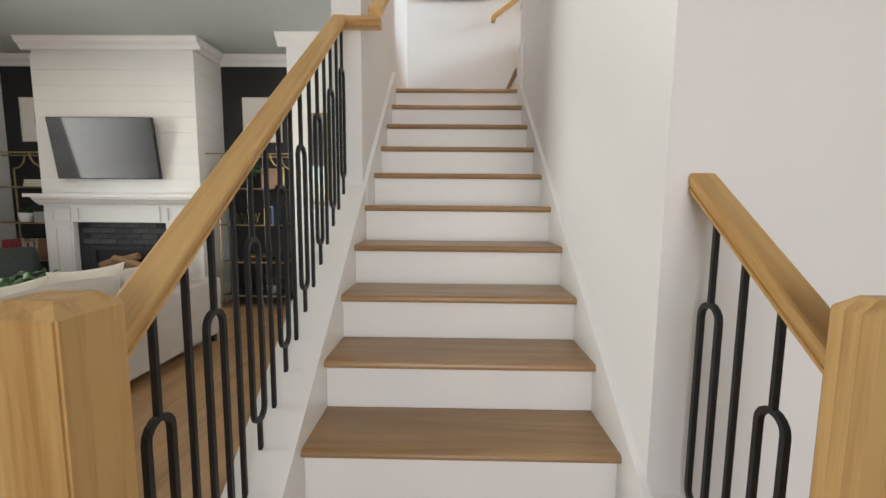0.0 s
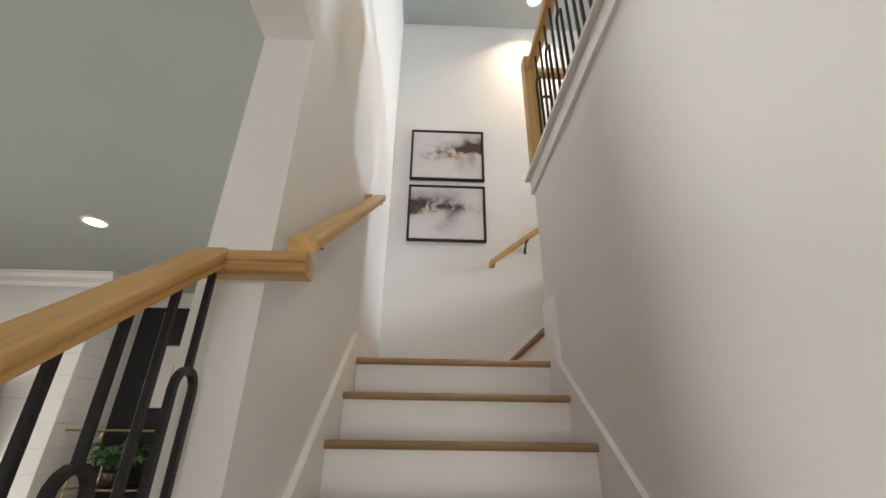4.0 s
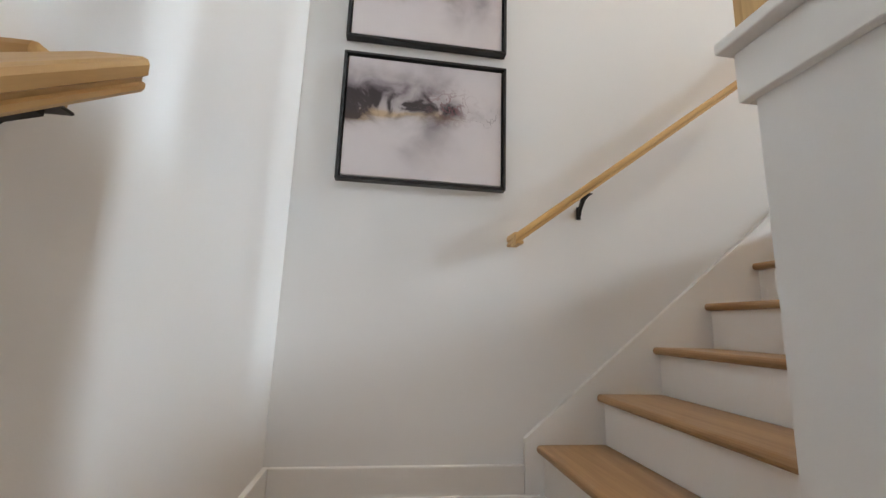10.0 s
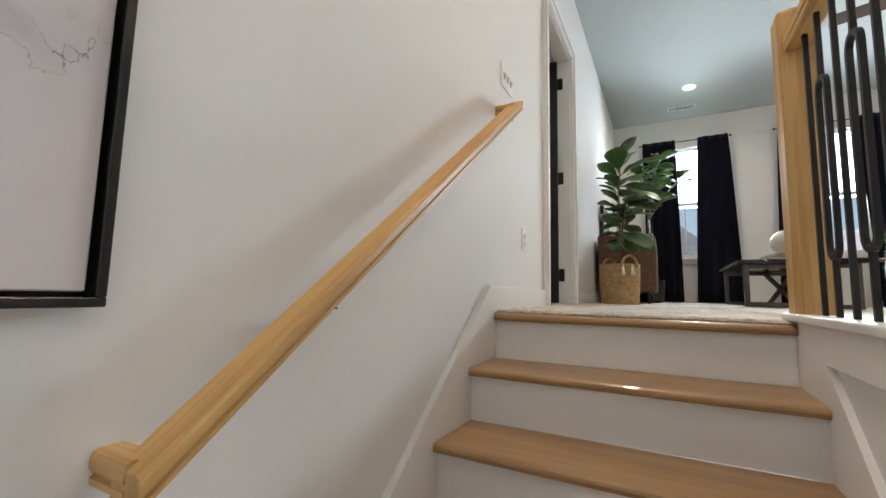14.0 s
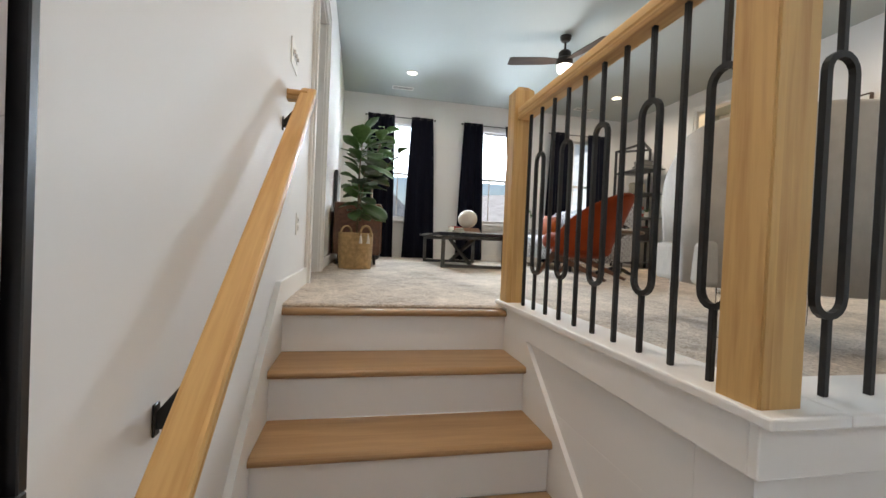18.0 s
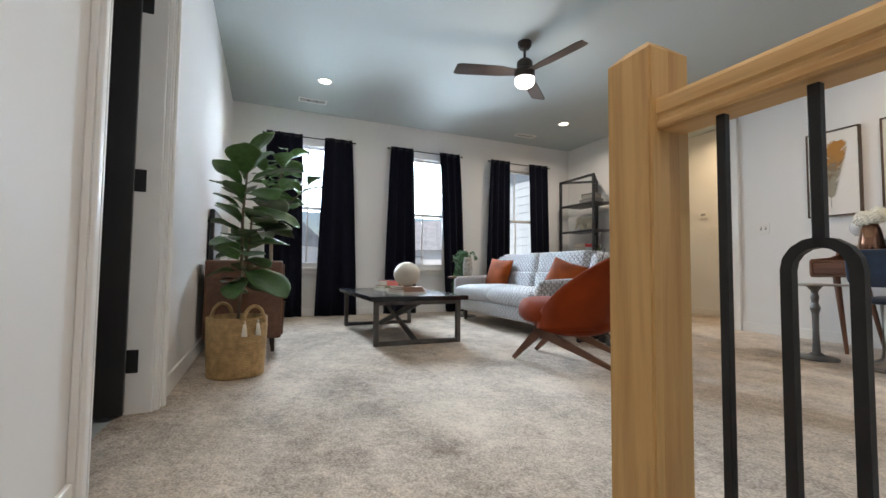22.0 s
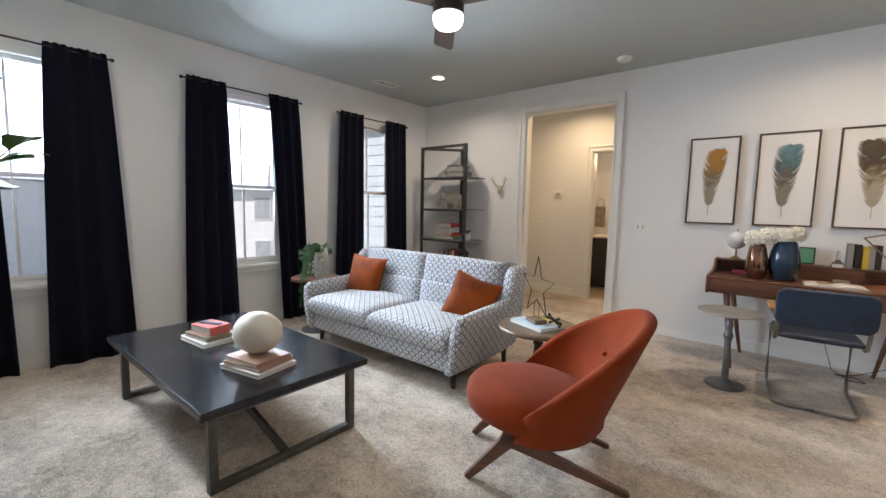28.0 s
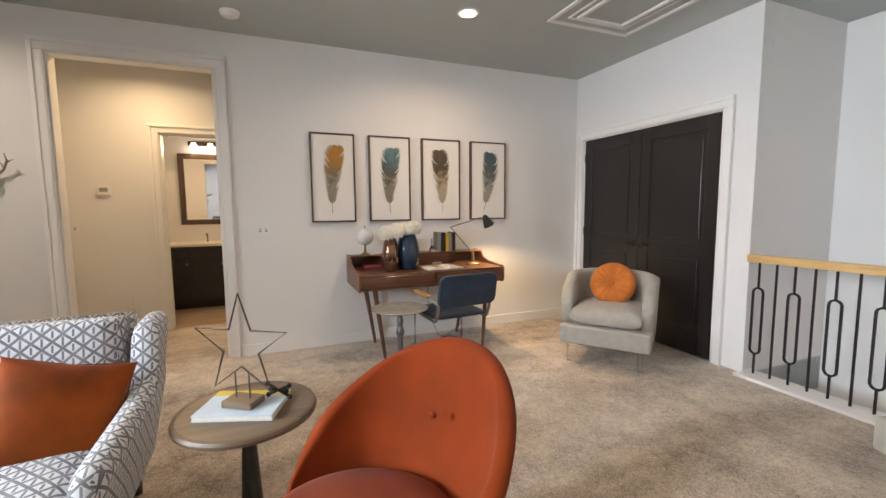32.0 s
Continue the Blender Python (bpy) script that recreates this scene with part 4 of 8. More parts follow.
# ---- windows, curtains ----
for wi, (c, h) in enumerate(WINS):
    win = thing("window_%d" % (wi + 1), "white double hung window with two panes to each sash", "window", (EX + 0.06, c, 0), kind="structure")
    bm = bmesh.new()
    box(bm, -0.05, -h, WZ0, 0.05, -h + 0.035, WZ1)
    box(bm, -0.05, h - 0.035, WZ0, 0.05, h, WZ1)
    box(bm, -0.05, -h + 0.0351, WZ1 - 0.05, 0.05, h - 0.0351, WZ1)
    box(bm, -0.05, -h + 0.0351, WZ0, 0.05, h - 0.0351, WZ0 + 0.03)
    part("window_frame", bm, TRIM, win)
    zm = 4.79
    for nm, za, zb, xo in (("sash", zm - 0.02, WZ1 - 0.051, 0.018), ("sash", WZ0 + 0.031, zm + 0.02, -0.018)):
        bm = bmesh.new()
        s = 0.036
        y0, y1 = -h + 0.036, h - 0.036
        box(bm, xo - 0.016, y0, za, xo + 0.016, y0 + s, zb, 0.003, 1)
        box(bm, xo - 0.016, y1 - s, za, xo + 0.016, y1, zb, 0.003, 1)
        box(bm, xo - 0.016, y0 + s + 0.0002, za, xo + 0.016, y1 - s - 0.0002, za + s, 0.003, 1)
        box(bm, xo - 0.016, y0 + s + 0.0002, zb - s, xo + 0.016, y1 - s - 0.0002, zb, 0.003, 1)
        box(bm, xo - 0.010, -0.010, za + s + 0.0002, xo + 0.010, 0.010, zb - s - 0.0002, 0.003, 1)
        so = part(nm, bm, TRIM, win)
        for sg in (-1, 1):
            bm = bmesh.new()
            a, b = sorted((sg * 0.0105, sg * (h - 0.036 - s)))
            box(bm, xo - 0.003, a, za + s, xo + 0.003, b, zb - s)
            pn = part("pane", bm, GLASS, so)
            pn.visible_shadow = False
    bm = bmesh.new()
    box(bm, -0.13, -h - 0.05, WZ0 - 0.022, -0.051, h + 0.05, WZ0 + 0.004, 0.004, 2)
    box(bm, -0.078, -h - 0.03, WZ0 - 0.085, -0.061, h + 0.03, WZ0 - 0.0225, 0.003, 1)
    part("window_sill", bm, TRIM, win)


def curtain(y_top, y_bot, seed):
    """A pleated drape hanging from a rod."""
    rnd = random.Random(seed)
    bm = bmesh.new()
    n, rows = 56, 18
    k = rnd.uniform(2.6, 3.4)
    ph = rnd.uniform(0, 6)
    z0, z1_ = CARPET + 0.006, 5.738
    grid = []
    for j in range(rows + 1):
        v = j / rows
        z = z0 + (z1_ - z0) * v
        e = (1 - v) ** 0.8
        row = []
        for i in range(n + 1):
            u = i / n
            a = y_top[0] + (y_top[1] - y_top[0]) * u
            b = y_bot[0] + (y_bot[1] - y_bot[0]) * u
            y = a + (b - a) * e
            amp = 0.012 + 0.015 * e
            x = amp * math.sin(2 * math.pi * k * u + ph + 0.5 * math.sin(3 * v + seed)) + 0.003 * math.sin(2 * math.pi * 2.3 * k * u + ph * 2)
            zz = z + (0.010 * abs(math.sin(2 * math.pi * k * 1.5 * u)) if j == rows else 0)
            row.append(bm.verts.new((EX - 0.10 + x, y, zz)))
        grid.append(row)
    for j in range(rows):
        for i in range(n):
            bm.faces.new((grid[j][i], grid[j][i + 1], grid[j + 1][i + 1], grid[j + 1][i]))
    bmesh.ops.recalc_face_normals(bm, faces=bm.faces[:])
    r = bmesh.ops.solidify(bm, geom=bm.faces[:], thickness=0.004)
    return bm


for wi, (lt, lb, rt, rb) in enumerate((((4.441, 4.879), (4.399, 4.853), (3.791, 4.152), (3.688, 4.240)), ((2.894, 3.234), (2.816, 3.306), (2.146, 2.481), (2.027, 2.347)), ((1.239, 1.589), (1.254, 1.672), (0.496, 0.857), (0.460, 0.800)))):
    for q, (a, b) in enumerate(((lt, lb), (rt, rb))):
        solid("curtain", curtain(a, b, 10 * wi + q), NAVY, "long navy blackout curtain hanging from a thin black rod", "curtain", "navy window curtains", smooth=True)
    rod = thing("curtain_rod", "thin black metal curtain rod with end caps", "curtain rod", (EX - 0.10, (lt[1] + rt[0]) / 2, 5.713), group="curtain rods")
    L = (lt[1] - rt[0]) / 2 + 0.03
    bm = bmesh.new()
    tube(bm, [(0, -L, 0), (0, L, 0)], 0.007, 10)
    part("rod", bm, IRON, rod)
    for sg in (-1, 1):
        bm = bmesh.new()
        bmesh.ops.create_uvsphere(bm, u_segments=10, v_segments=8, radius=0.014)
        part("finial", bm, IRON, rod, smooth=True).matrix_basis = pose(0, sg * (L + 0.008), 0)
        bm = bmesh.new()
        tube(bm, [(0, 0, 0), (0.098, 0, 0)], 0.005, 8)
        part("rod_bracket", bm, IRON, rod).matrix_basis = pose(0, sg * (L - 0.06), -0.004)

# ---- ceiling fittings ----


def downlight(x, y, z, watts, colour=(1.0, 0.92, 0.81), spread=160):
    t = thing("recessed_light", "round recessed ceiling light, lit, with white trim", "ceiling light", (x, y, z), group="recessed lights")
    bm = bmesh.new()
    lathe(bm, [(0.062, -0.001), (0.085, -0.001), (0.083, -0.006), (0.064, -0.008), (0.062, -0.001)], 28, cap=False)
    part("trim_ring", bm, TRIM, t)
    bm = bmesh.new()
    lathe(bm, [(0.061, -0.0015), (0.061, -0.005)], 24)
    part("lens", bm, GLOWWARM, t, "glowing warm white lens")
    d = bpy.data.lights.new("downlight_beam", "AREA")
    d.shape, d.size, d.energy, d.color, d.spread = "DISK", 0.12, watts, colour, radians(spread)
    ob = new("downlight_beam", d)
    ob.matrix_world = look((x, y, z - 0.012), (x, y + 0.0001, z - 1))


# the third, at (3.52, 4.285), is unseen: added to brighten the stair head
for x, y, w in ((7.075, 4.285, 9), (7.045, 0.96, 20), (3.52, 4.285, 7)):
    downlight(x, y, CEIL, w, (1.0, 0.88, 0.72))
downlight(3.52, 0.99, CEIL, 20, (1.0, 0.80, 0.58))
downlight(1.978, 4.943, CEIL, 11, (1.0, 0.80, 0.62), 125)
downlight(-1.29, 4.635, LIVCEIL, 4)
downlight(-3.3, 4.635, LIVCEIL, 3)
downlight(-2.3, 2.2, LIVCEIL, 4)

fan = thing("ceiling_fan", "dark bronze ceiling fan with three brown blades and lit round lamp", "ceiling fan", (5.49, 2.69, CEIL))
BRONZE = mat("dark_bronze", (0.035, 0.025, 0.020), 0.4, metal=0.3, noise_scale=20, vary=0.2)
bm = bmesh.new()
lathe(bm, [(0.02, -0.065), (0.045, -0.06), (0.062, -0.035), (0.066, 0.0)], 24)
part("canopy", bm, BRONZE, fan, smooth=False)
bm = bmesh.new()
tube(bm, [(0, 0, -0.06), (0, 0, -0.17)], 0.013, 12)
part("downrod", bm, BRONZE, fan)
bm = bmesh.new()
lathe(bm, [(0.075, -0.345), (0.092, -0.34), (0.094, -0.27), (0.075, -0.25), (0.072, -0.19), (0.05, -0.165), (0.02, -0.16)], 28)
part("motor_housing", bm, BRONZE, fan)
bm = bmesh.new()
lathe(bm, [(0.02, -0.415), (0.07, -0.408), (0.088, -0.385), (0.09, -0.346)], 28)
part("lamp_bowl", bm, glow("fan_lamp_glow", (1.0, 0.95, 0.88), 9.0), fan, "glowing white glass bowl")
BLADEM = wood("fan_blade_wood", (0.040, 0.026, 0.020), (0.085, 0.058, 0.045), axis=1, rough=0.45)
bm = bmesh.new()
prism(bm, [(-0.045, 0.085), (-0.072, 0.25), (-0.078, 0.60), (-0.066, 0.635), (0.050, 0.66), (0.066, 0.62), (0.062, 0.25), (0.045, 0.085)], 2, -0.004, 0.004)
blade_me = mesh_of("blade", bm, BLADEM)
for a in (-18, 102, 222):
    b = new("blade", blade_me)
    b.matrix_basis = pose(0, 0, -0.285, 0, 0, a) @ pose(0, 0, 0, 0, 12, 0)
    b.parent = fan
d = bpy.data.lights.new("fan_lamp_light", "POINT")
d.energy, d.color, d.shadow_soft_size = 11, (1.0, 0.93, 0.83), 0.09
new("fan_lamp_light", d).matrix_world = Matrix.Translation((5.49, 2.69, CEIL - 0.52))

for x, y in ((7.71, 4.355), (7.72, 1.15)):
    v = thing("ceiling_vent", "small white slotted ceiling register", "air vent", (x, y, CEIL), group="ceiling vents")
    bm = bmesh.new()
    box(bm, -0.07, -0.17, -0.006, 0.07, -0.15, 0)
    box(bm, -0.07, 0.15, -0.006, 0.07, 0.17, 0)
    box(bm, -0.07, -0.1499, -0.006, -0.05, 0.1499, 0)
    box(bm, 0.05, -0.1499, -0.006, 0.07, 0.1499, 0)
    part("frame", bm, PLASTIC, v)
    # no duct is modelled: a black sheet gives the slots their darkness
    part("backing", bx(-0.0499, -0.1498, -0.0012, 0.0499, 0.1498, 0), BLACKFRAME, v, "black sheet standing for the shade behind the slats")
    for k in range(3):
        for yy in (-0.10, 0.0, 0.10):
            part("slat", bx(-0.034 + 0.03 * k, yy - 0.043, -0.0055, -0.028 + 0.03 * k, yy + 0.043, -0.0015), PLASTIC, v)
sm = thing("smoke_detector", "round white smoke detector on the ceiling", "smoke detector", (5.18, 0.37, CEIL))
bm = bmesh.new()
lathe(bm, [(0.03, -0.038), (0.055, -0.032), (0.068, -0.015), (0.07, 0.0)], 28)
part("body", bm, PLASTIC, sm)
hatch = thing("attic_hatch", "white attic hatch panel with moulded frame in the ceiling", "ceiling hatch", (2.485, 1.80, CEIL), kind="structure")
bm = bmesh.new()
for hx, hy, w_, t_ in ((0.405, 0.70, 0.035, 0.014), (0.285, 0.60, 0.018, 0.010), (0.225, 0.565, 0.030, 0.018)):
    for x0, y0, x1, y1 in ((-hx, -hy, hx, -hy + w_), (-hx, hy - w_, hx, hy), (-hx, -hy + w_ + 0.0003, -hx + w_, hy - w_ - 0.0003), (hx - w_, -hy + w_ + 0.0003, hx, hy - w_ - 0.0003)):
        box(bm, x0, y0, -t_, x1, y1, 0, 0.003, 1)
part("frame", bm, TRIM, hatch)

# ---- switches and outlets ----


def plate(name, label, category, m, w, h, n, kind="switch"):
    t = thing(name, label, category)
    t.matrix_basis = m
    part("cover_plate", bx(-w / 2, -0.006, -h / 2, w / 2, 0, h / 2, 0.0025, 2), PLASTIC, t)
    for k in range(n):
        x = (k - (n - 1) / 2) * 0.046
        if kind == "switch":
            bm = bmesh.new()
            box(bm, x - 0.005, -0.018, -0.004, x + 0.005, -0.0069, 0.012, 0.002, 1)
            part("toggle", bm, PLASTIC, t)
            # flat grey strip painted for the shadow in the toggle's slot
            part("toggle_slot", bx(x - 0.008, -0.0068, -0.016, x + 0.008, -0.0061, 0.016), STEEL, t)
        else:
            for zz in (-0.020, 0.020):
                o = part("socket", bx(x - 0.016, -0.0085, zz - 0.014, x + 0.016, -0.0061, zz + 0.014, 0.004, 2), PLASTIC, t)
                for sx in (-0.006, 0.006):
                    part("slot", bx(x + sx - 0.001, -0.0092, zz - 0.003, x + sx + 0.001, -0.0086, zz + 0.006), BLACKFRAME, o)
    return t


plate("light_switch", "white three gang light switch plate on the wall", "light switch", pose(2.997, NY, 4.445), 0.165, 0.115, 3)
plate("wall_outlet", "white duplex power outlet low on the wall", "power outlet", pose(3.272, NY, 3.694), 0.072, 0.115, 1, "outlet")
plate("light_switch", "white double light switch plate beside the hall opening", "light switch", pose(5.035, SY, 4.456, 0, 0, 180), 0.118, 0.118, 2)

# ---- closet doors, swing door ----


def panel_door(name, label, w, h, m, hinge_left=True, knob="lever"):
    """A painted two-panel door; x along its width, front at -y."""
    t = thing(name, label, "door", kind="structure")
    t.matrix_basis = m
    bm = bmesh.new()
    box(bm, 0, -0.006, 0, w, 0.029, h, 0.002, 1)
    st = 0.11
    mid = h * 0.45
    # stiles and rails stand proud of the field
    zs = [(0, 0.20), (mid - 0.06, mid + 0.06), (h - 0.125, h)]
    box(bm, 0.001, -0.016, 0.001, st, -0.0061, h - 0.001, 0.003, 1)
    box(bm, w - st, -0.016, 0.001, w - 0.001, -0.0061, h - 0.001, 0.003, 1)
    for a, b in zs:
        box(bm, st + 0.0003, -0.016, a + 0.001, w - st - 0.0003, -0.0061, b - 0.001, 0.003, 1)
    part("slab", bm, BLACKDOOR, t)
    for a, b in ((0.20, mid - 0.06), (mid + 0.06, h - 0.125)):
        part("panel", bx(st + 0.035, -0.0135, a + 0.035, w - st - 0.035, -0.0062, b - 0.035, 0.006, 2), BLACKDOOR, t)
    kx = w - 0.06 if hinge_left else 0.06
    sg = -1 if hinge_left else 1
    bm = bmesh.new()
    tube(bm, [(kx, -0.016, 0.92), (kx, -0.024, 0.92)], 0.027, 18)
    tube(bm, [(kx, -0.024, 0.92), (kx, -0.06, 0.92)], 0.009, 10)
    if knob == "lever":
        tube(bm, [(kx, -0.055, 0.92), (kx + sg * 0.10, -0.058, 0.92)], 0.008, 10)
    else:
        bmesh.ops.create_uvsphere(bm, u_segments=14, v_segments=10, radius=0.026, matrix=Matrix.Translation((kx, -0.065, 0.92)))
    part("door_handle", bm, BLACKFRAME, t, "black lever handle" if knob == "lever" else "black round knob", smooth=True)
    for z in (0.22, h / 2, h - 0.2):
        hx = 0 if hinge_left else w
        bm = bmesh.new()
        tube(bm, [(hx, -0.016, z - 0.045), (hx, -0.016, z + 0.045)], 0.007, 8)
        part("hinge", bm, IRON, t)
    return t


dz = UP + 0.02
HD = 5.39 - 0.014 - dz
panel_door("door_closet_south", "closed black two panel closet door", 0.772, HD, pose(CX - 0.022, 0.1185, dz, 0, 0, 90), hinge_left=True)
panel_door("door_closet_north", "closed black two panel closet door", 0.772, HD, pose(CX - 0.022, 0.8945, dz, 0, 0, 90), hinge_left=False)
dn = panel_door("door_north", "open black two panel door swung into a dark room", 0.765, 5.385 - 0.014 - dz, pose(4.542, NY + 0.10, dz, 0, 0, 96), hinge_left=True, knob="round")
# hinge leaves on its jamb
for hz in (0.22, HD / 2, HD - 0.2):
    lf = part("hinge_leaf", bx(-0.0045, -0.022, -0.05, 0, 0.028, 0.05, 0.002, 1), BLACKFRAME, dn)
    lf.matrix_basis = dn.matrix_basis.inverted() @ pose(4.5545 - 0.012, NY + 0.078, dz + hz)
# the dark room behind that door
bm = bmesh.new()
box(bm, 3.0, NY + 1.3, UP, 5.4, NY + 1.4, CEIL)
box(bm, 2.9, NY + T, UP, 3.0, NY + 1.3, CEIL)
box(bm, 5.4, NY + T, UP, 5.5, NY + 1.3, CEIL)
box(bm, 2.9, NY + T, CEIL, 5.5, NY + 1.4, CEIL + 0.1)
solid("wall_north_room", bm, WALL, kind="structure")

# ---- soft shapes ----


def puff(w, d, h, n=6.0, p=0.35, crown=0.0, pull=0.0, res=22):
    """A stuffed cushion centred on the origin: w along x, d along y, h thick along z."""
    bm = bmesh.new()
    tops, bots = [], []
    us = [math.sin(math.pi / 2 * (2 * i / res - 1)) for i in range(res + 1)]
    for v in us:
        rt, rb = [], []
        for u in us:
            e = max(0.0, (1 - abs(u) ** n) * (1 - abs(v) ** n))
            zt = h / 2 * e ** p + crown * (1 - u * u) * (1 - v * v)
            x = w / 2 * u * (1 - pull * (1 - v * v) * (abs(u)))
            y = d / 2 * v * (1 - pull * (1 - u * u) * (abs(v)))
            t = bm.verts.new((x, y, zt))
            edge = abs(abs(u) - 1) < 1e-6 or abs(abs(v) - 1) < 1e-6
            rt.append(t)
            rb.append(t if edge else bm.verts.new((x, y, -h / 2 * e ** p)))
        tops.append(rt)
        bots.append(rb)
    for j in range(res):
        for i in range(res):
            bm.faces.new((tops[j][i], tops[j][i + 1], tops[j + 1][i + 1], tops[j + 1][i]))
            bm.faces.new((bots[j][i], bots[j + 1][i], bots[j + 1][i + 1], bots[j][i + 1]))
    return bm


def moved(bm, m):
    bmesh.ops.transform(bm, matrix=m, verts=bm.verts[:])
    return bm


def loft(sections):
    bm = bmesh.new()
    rings = [[bm.verts.new(p) for p in s] for s in sections]
    for A, B in zip(rings, rings[1:]):
        for k in range(len(A)):
            bm.faces.new((A[k], A[(k + 1) % len(A)], B[(k + 1) % len(A)], B[k]))
    bm.faces.new(rings[0][::-1])
    bm.faces.new(rings[-1])
    bmesh.ops.recalc_face_normals(bm, faces=bm.faces[:])
    return bm


def cloth_part(name, bm, material, parent, label=""):
    ob = part(name, bm, material, parent, label, smooth=True)
    if material is WEAVE:
        box_uv(ob.data)
    return ob


def tapered(bm, p, q, a, b, seg=10):
    tube(bm, [p, q], a, seg, radii=[a, b])


# ---- sofa ----
sofa = thing("sofa", "white sofa woven with a dark grey diamond pattern on black legs", "sofa", (6.37, 2.123, CARPET))
sofa.matrix_basis = pose(6.37, 2.123, CARPET) @ Matrix.Diagonal((1.033, 1.033, 1.033, 1))
bm = bmesh.new()
box(bm, -0.79, -0.36, 0.125, 0.79, 0.405, 0.285, 0.03, 3)
cloth_part("base", bm, WEAVE, sofa)
for x in (-0.40, 0.40):
    cloth_part("seat_cushion", moved(puff(0.79, 0.72, 0.175, 9, 0.32, 0.02), pose(x, 0.095, 0.345)), WEAVE, sofa)
for x in (-0.395, 0.395):
    cloth_part("lumbar_cushion", moved(puff(0.805, 0.215, 0.20, 9, 0.32, 0.015), pose(x, -0.235, 0.49, 98, 0, 0)), WEAVE, sofa)
    cloth_part("back_cushion", moved(puff(0.805, 0.26, 0.19, 9, 0.32, 0.012), pose(x, -0.285, 0.685, 101, 0, 0)), WEAVE, sofa)
bm = bmesh.new()
prism(bm, [(-0.30, 0.20), (-0.40, 0.20), (-0.455, 0.77), (-0.44, 0.80), (-0.40, 0.805), (-0.36, 0.78)], 0, -0.80, 0.80)
cloth_part("backrest", bm, WEAVE, sofa)
for sg in (-1, 1):
    secs = []
    for y, zt, zb in ((0.425, 0.45, 0.15), (0.415, 0.505, 0.135), (0.37, 0.53, 0.13), (0.2, 0.54, 0.13), (0.0, 0.548, 0.13), (-0.10, 0.555, 0.13), (-0.165, 0.575, 0.13), (-0.20, 0.66, 0.13), (-0.225, 0.765, 0.13), (-0.26, 0.795, 0.14), (-0.40, 0.80, 0.15), (-0.43, 0.795, 0.16)):
        fl = min(1.0, (zt - 0.13) / 0.42)
        xi, xo = 0.78 + 0.045 * fl, 0.835 + 0.085 * fl
        if y > 0.40 or y < -0.41:
            xi, xo = xi + 0.012, xo - 0.012
        mid, r = (xi + xo) / 2, (xo - xi) / 2
        s = [(0.775, zb), (0.785, zb - 0.01), (0.815, zb - 0.01), (0.83, zb + 0.01)]
        s += [(0.835 + 0.085 * fl * 0.5 + 0.01, (zb + zt) / 2)]
        s += [(mid + r * math.cos(a), zt - r + r * math.sin(a)) for a in (0.0, 0.5, 1.05, 1.57, 2.1, 2.65, 3.14)]
        s += [(0.78 + 0.02 * fl, (zb + zt) / 2)]
        secs.append([(sg * x, y, z) for x, z in s])
    cloth_part("arm", loft(secs), WEAVE, sofa)
for x in (-0.765, 0.765):
    for y in (-0.345, 0.315):
        bm = bmesh.new()
        tapered(bm, (x, y, 0.13), (x * 1.01, y, 0.0), 0.026, 0.017, 12)
        part("leg", bm, DARKLEG, sofa, "tapered black leg")
for x, y, z, rx, ry, rz, s in ((6.99, 2.066, 3.925, 107, 4, 12, 0.42), (5.69, 2.097, 3.90, 112, 18, 24, 0.395)):
    pl = thing("throw_pillow", "square rust velvet throw pillow leaning on the sofa", "pillow", (x, y, z), group="sofa pillows")
    pl.matrix_basis = pose(x, y, z, 0, 0, rz) @ pose(0, 0, 0, rx, 0, 0) @ pose(0, 0, 0, 0, 0, ry)
    cloth_part("cover", puff(s, s, 0.15, 2.4, 0.55, 0.0, 0.10), RUSTP, pl)
    bm = bmesh.new()
    h = s / 2 - 0.004
    tube(bm, [(-h * 0.92, 0.0, 0), (-h, -h, 0), (0, -h * 0.91, 0), (h, -h, 0), (h * 0.92, 0, 0), (h, h, 0), (0, h * 0.91, 0), (-h, h, 0)], 0.003, 6, closed=True)
    part("piping", bm, RUSTP, pl)

# ---- lounge chair ----
lounge = thing("lounge_chair", "rust velvet scoop back lounge chair on splayed walnut legs", "armchair", (4.706, 2.82, CARPET), 30.3)
lounge.matrix_basis = pose(4.706, 2.82, CARPET, 0, 0, 30.3) @ Matrix.Diagonal((1.025, 1.025, 1.025, 1))


def shell_pt(s, v, off):
    """Point of the back shell: s from -1 to 1 round the sitter, v up the shell, off outward."""
    rim = 0.36 + 0.405 * math.cos(s * math.pi / 2) ** 0.9
    z = 0.235 + (rim - 0.235) * v
    a = s * radians(112)
    k = (z - 0.235) / 0.53
    rx = 0.27 + 0.02 * k + off
    ry = 0.285 + 0.055 * math.sin(min(1, k * 1.2) * math.pi * 0.5) - 0.05 * max(0, k - 0.6) + off
    xc = 0.045 - 0.20 * k ** 1.15
    return Vector((xc - rx * math.cos(a), ry * math.sin(a), z))


bm = bmesh.new()
NS, NV = 36, 12
th = 0.052
loops = []
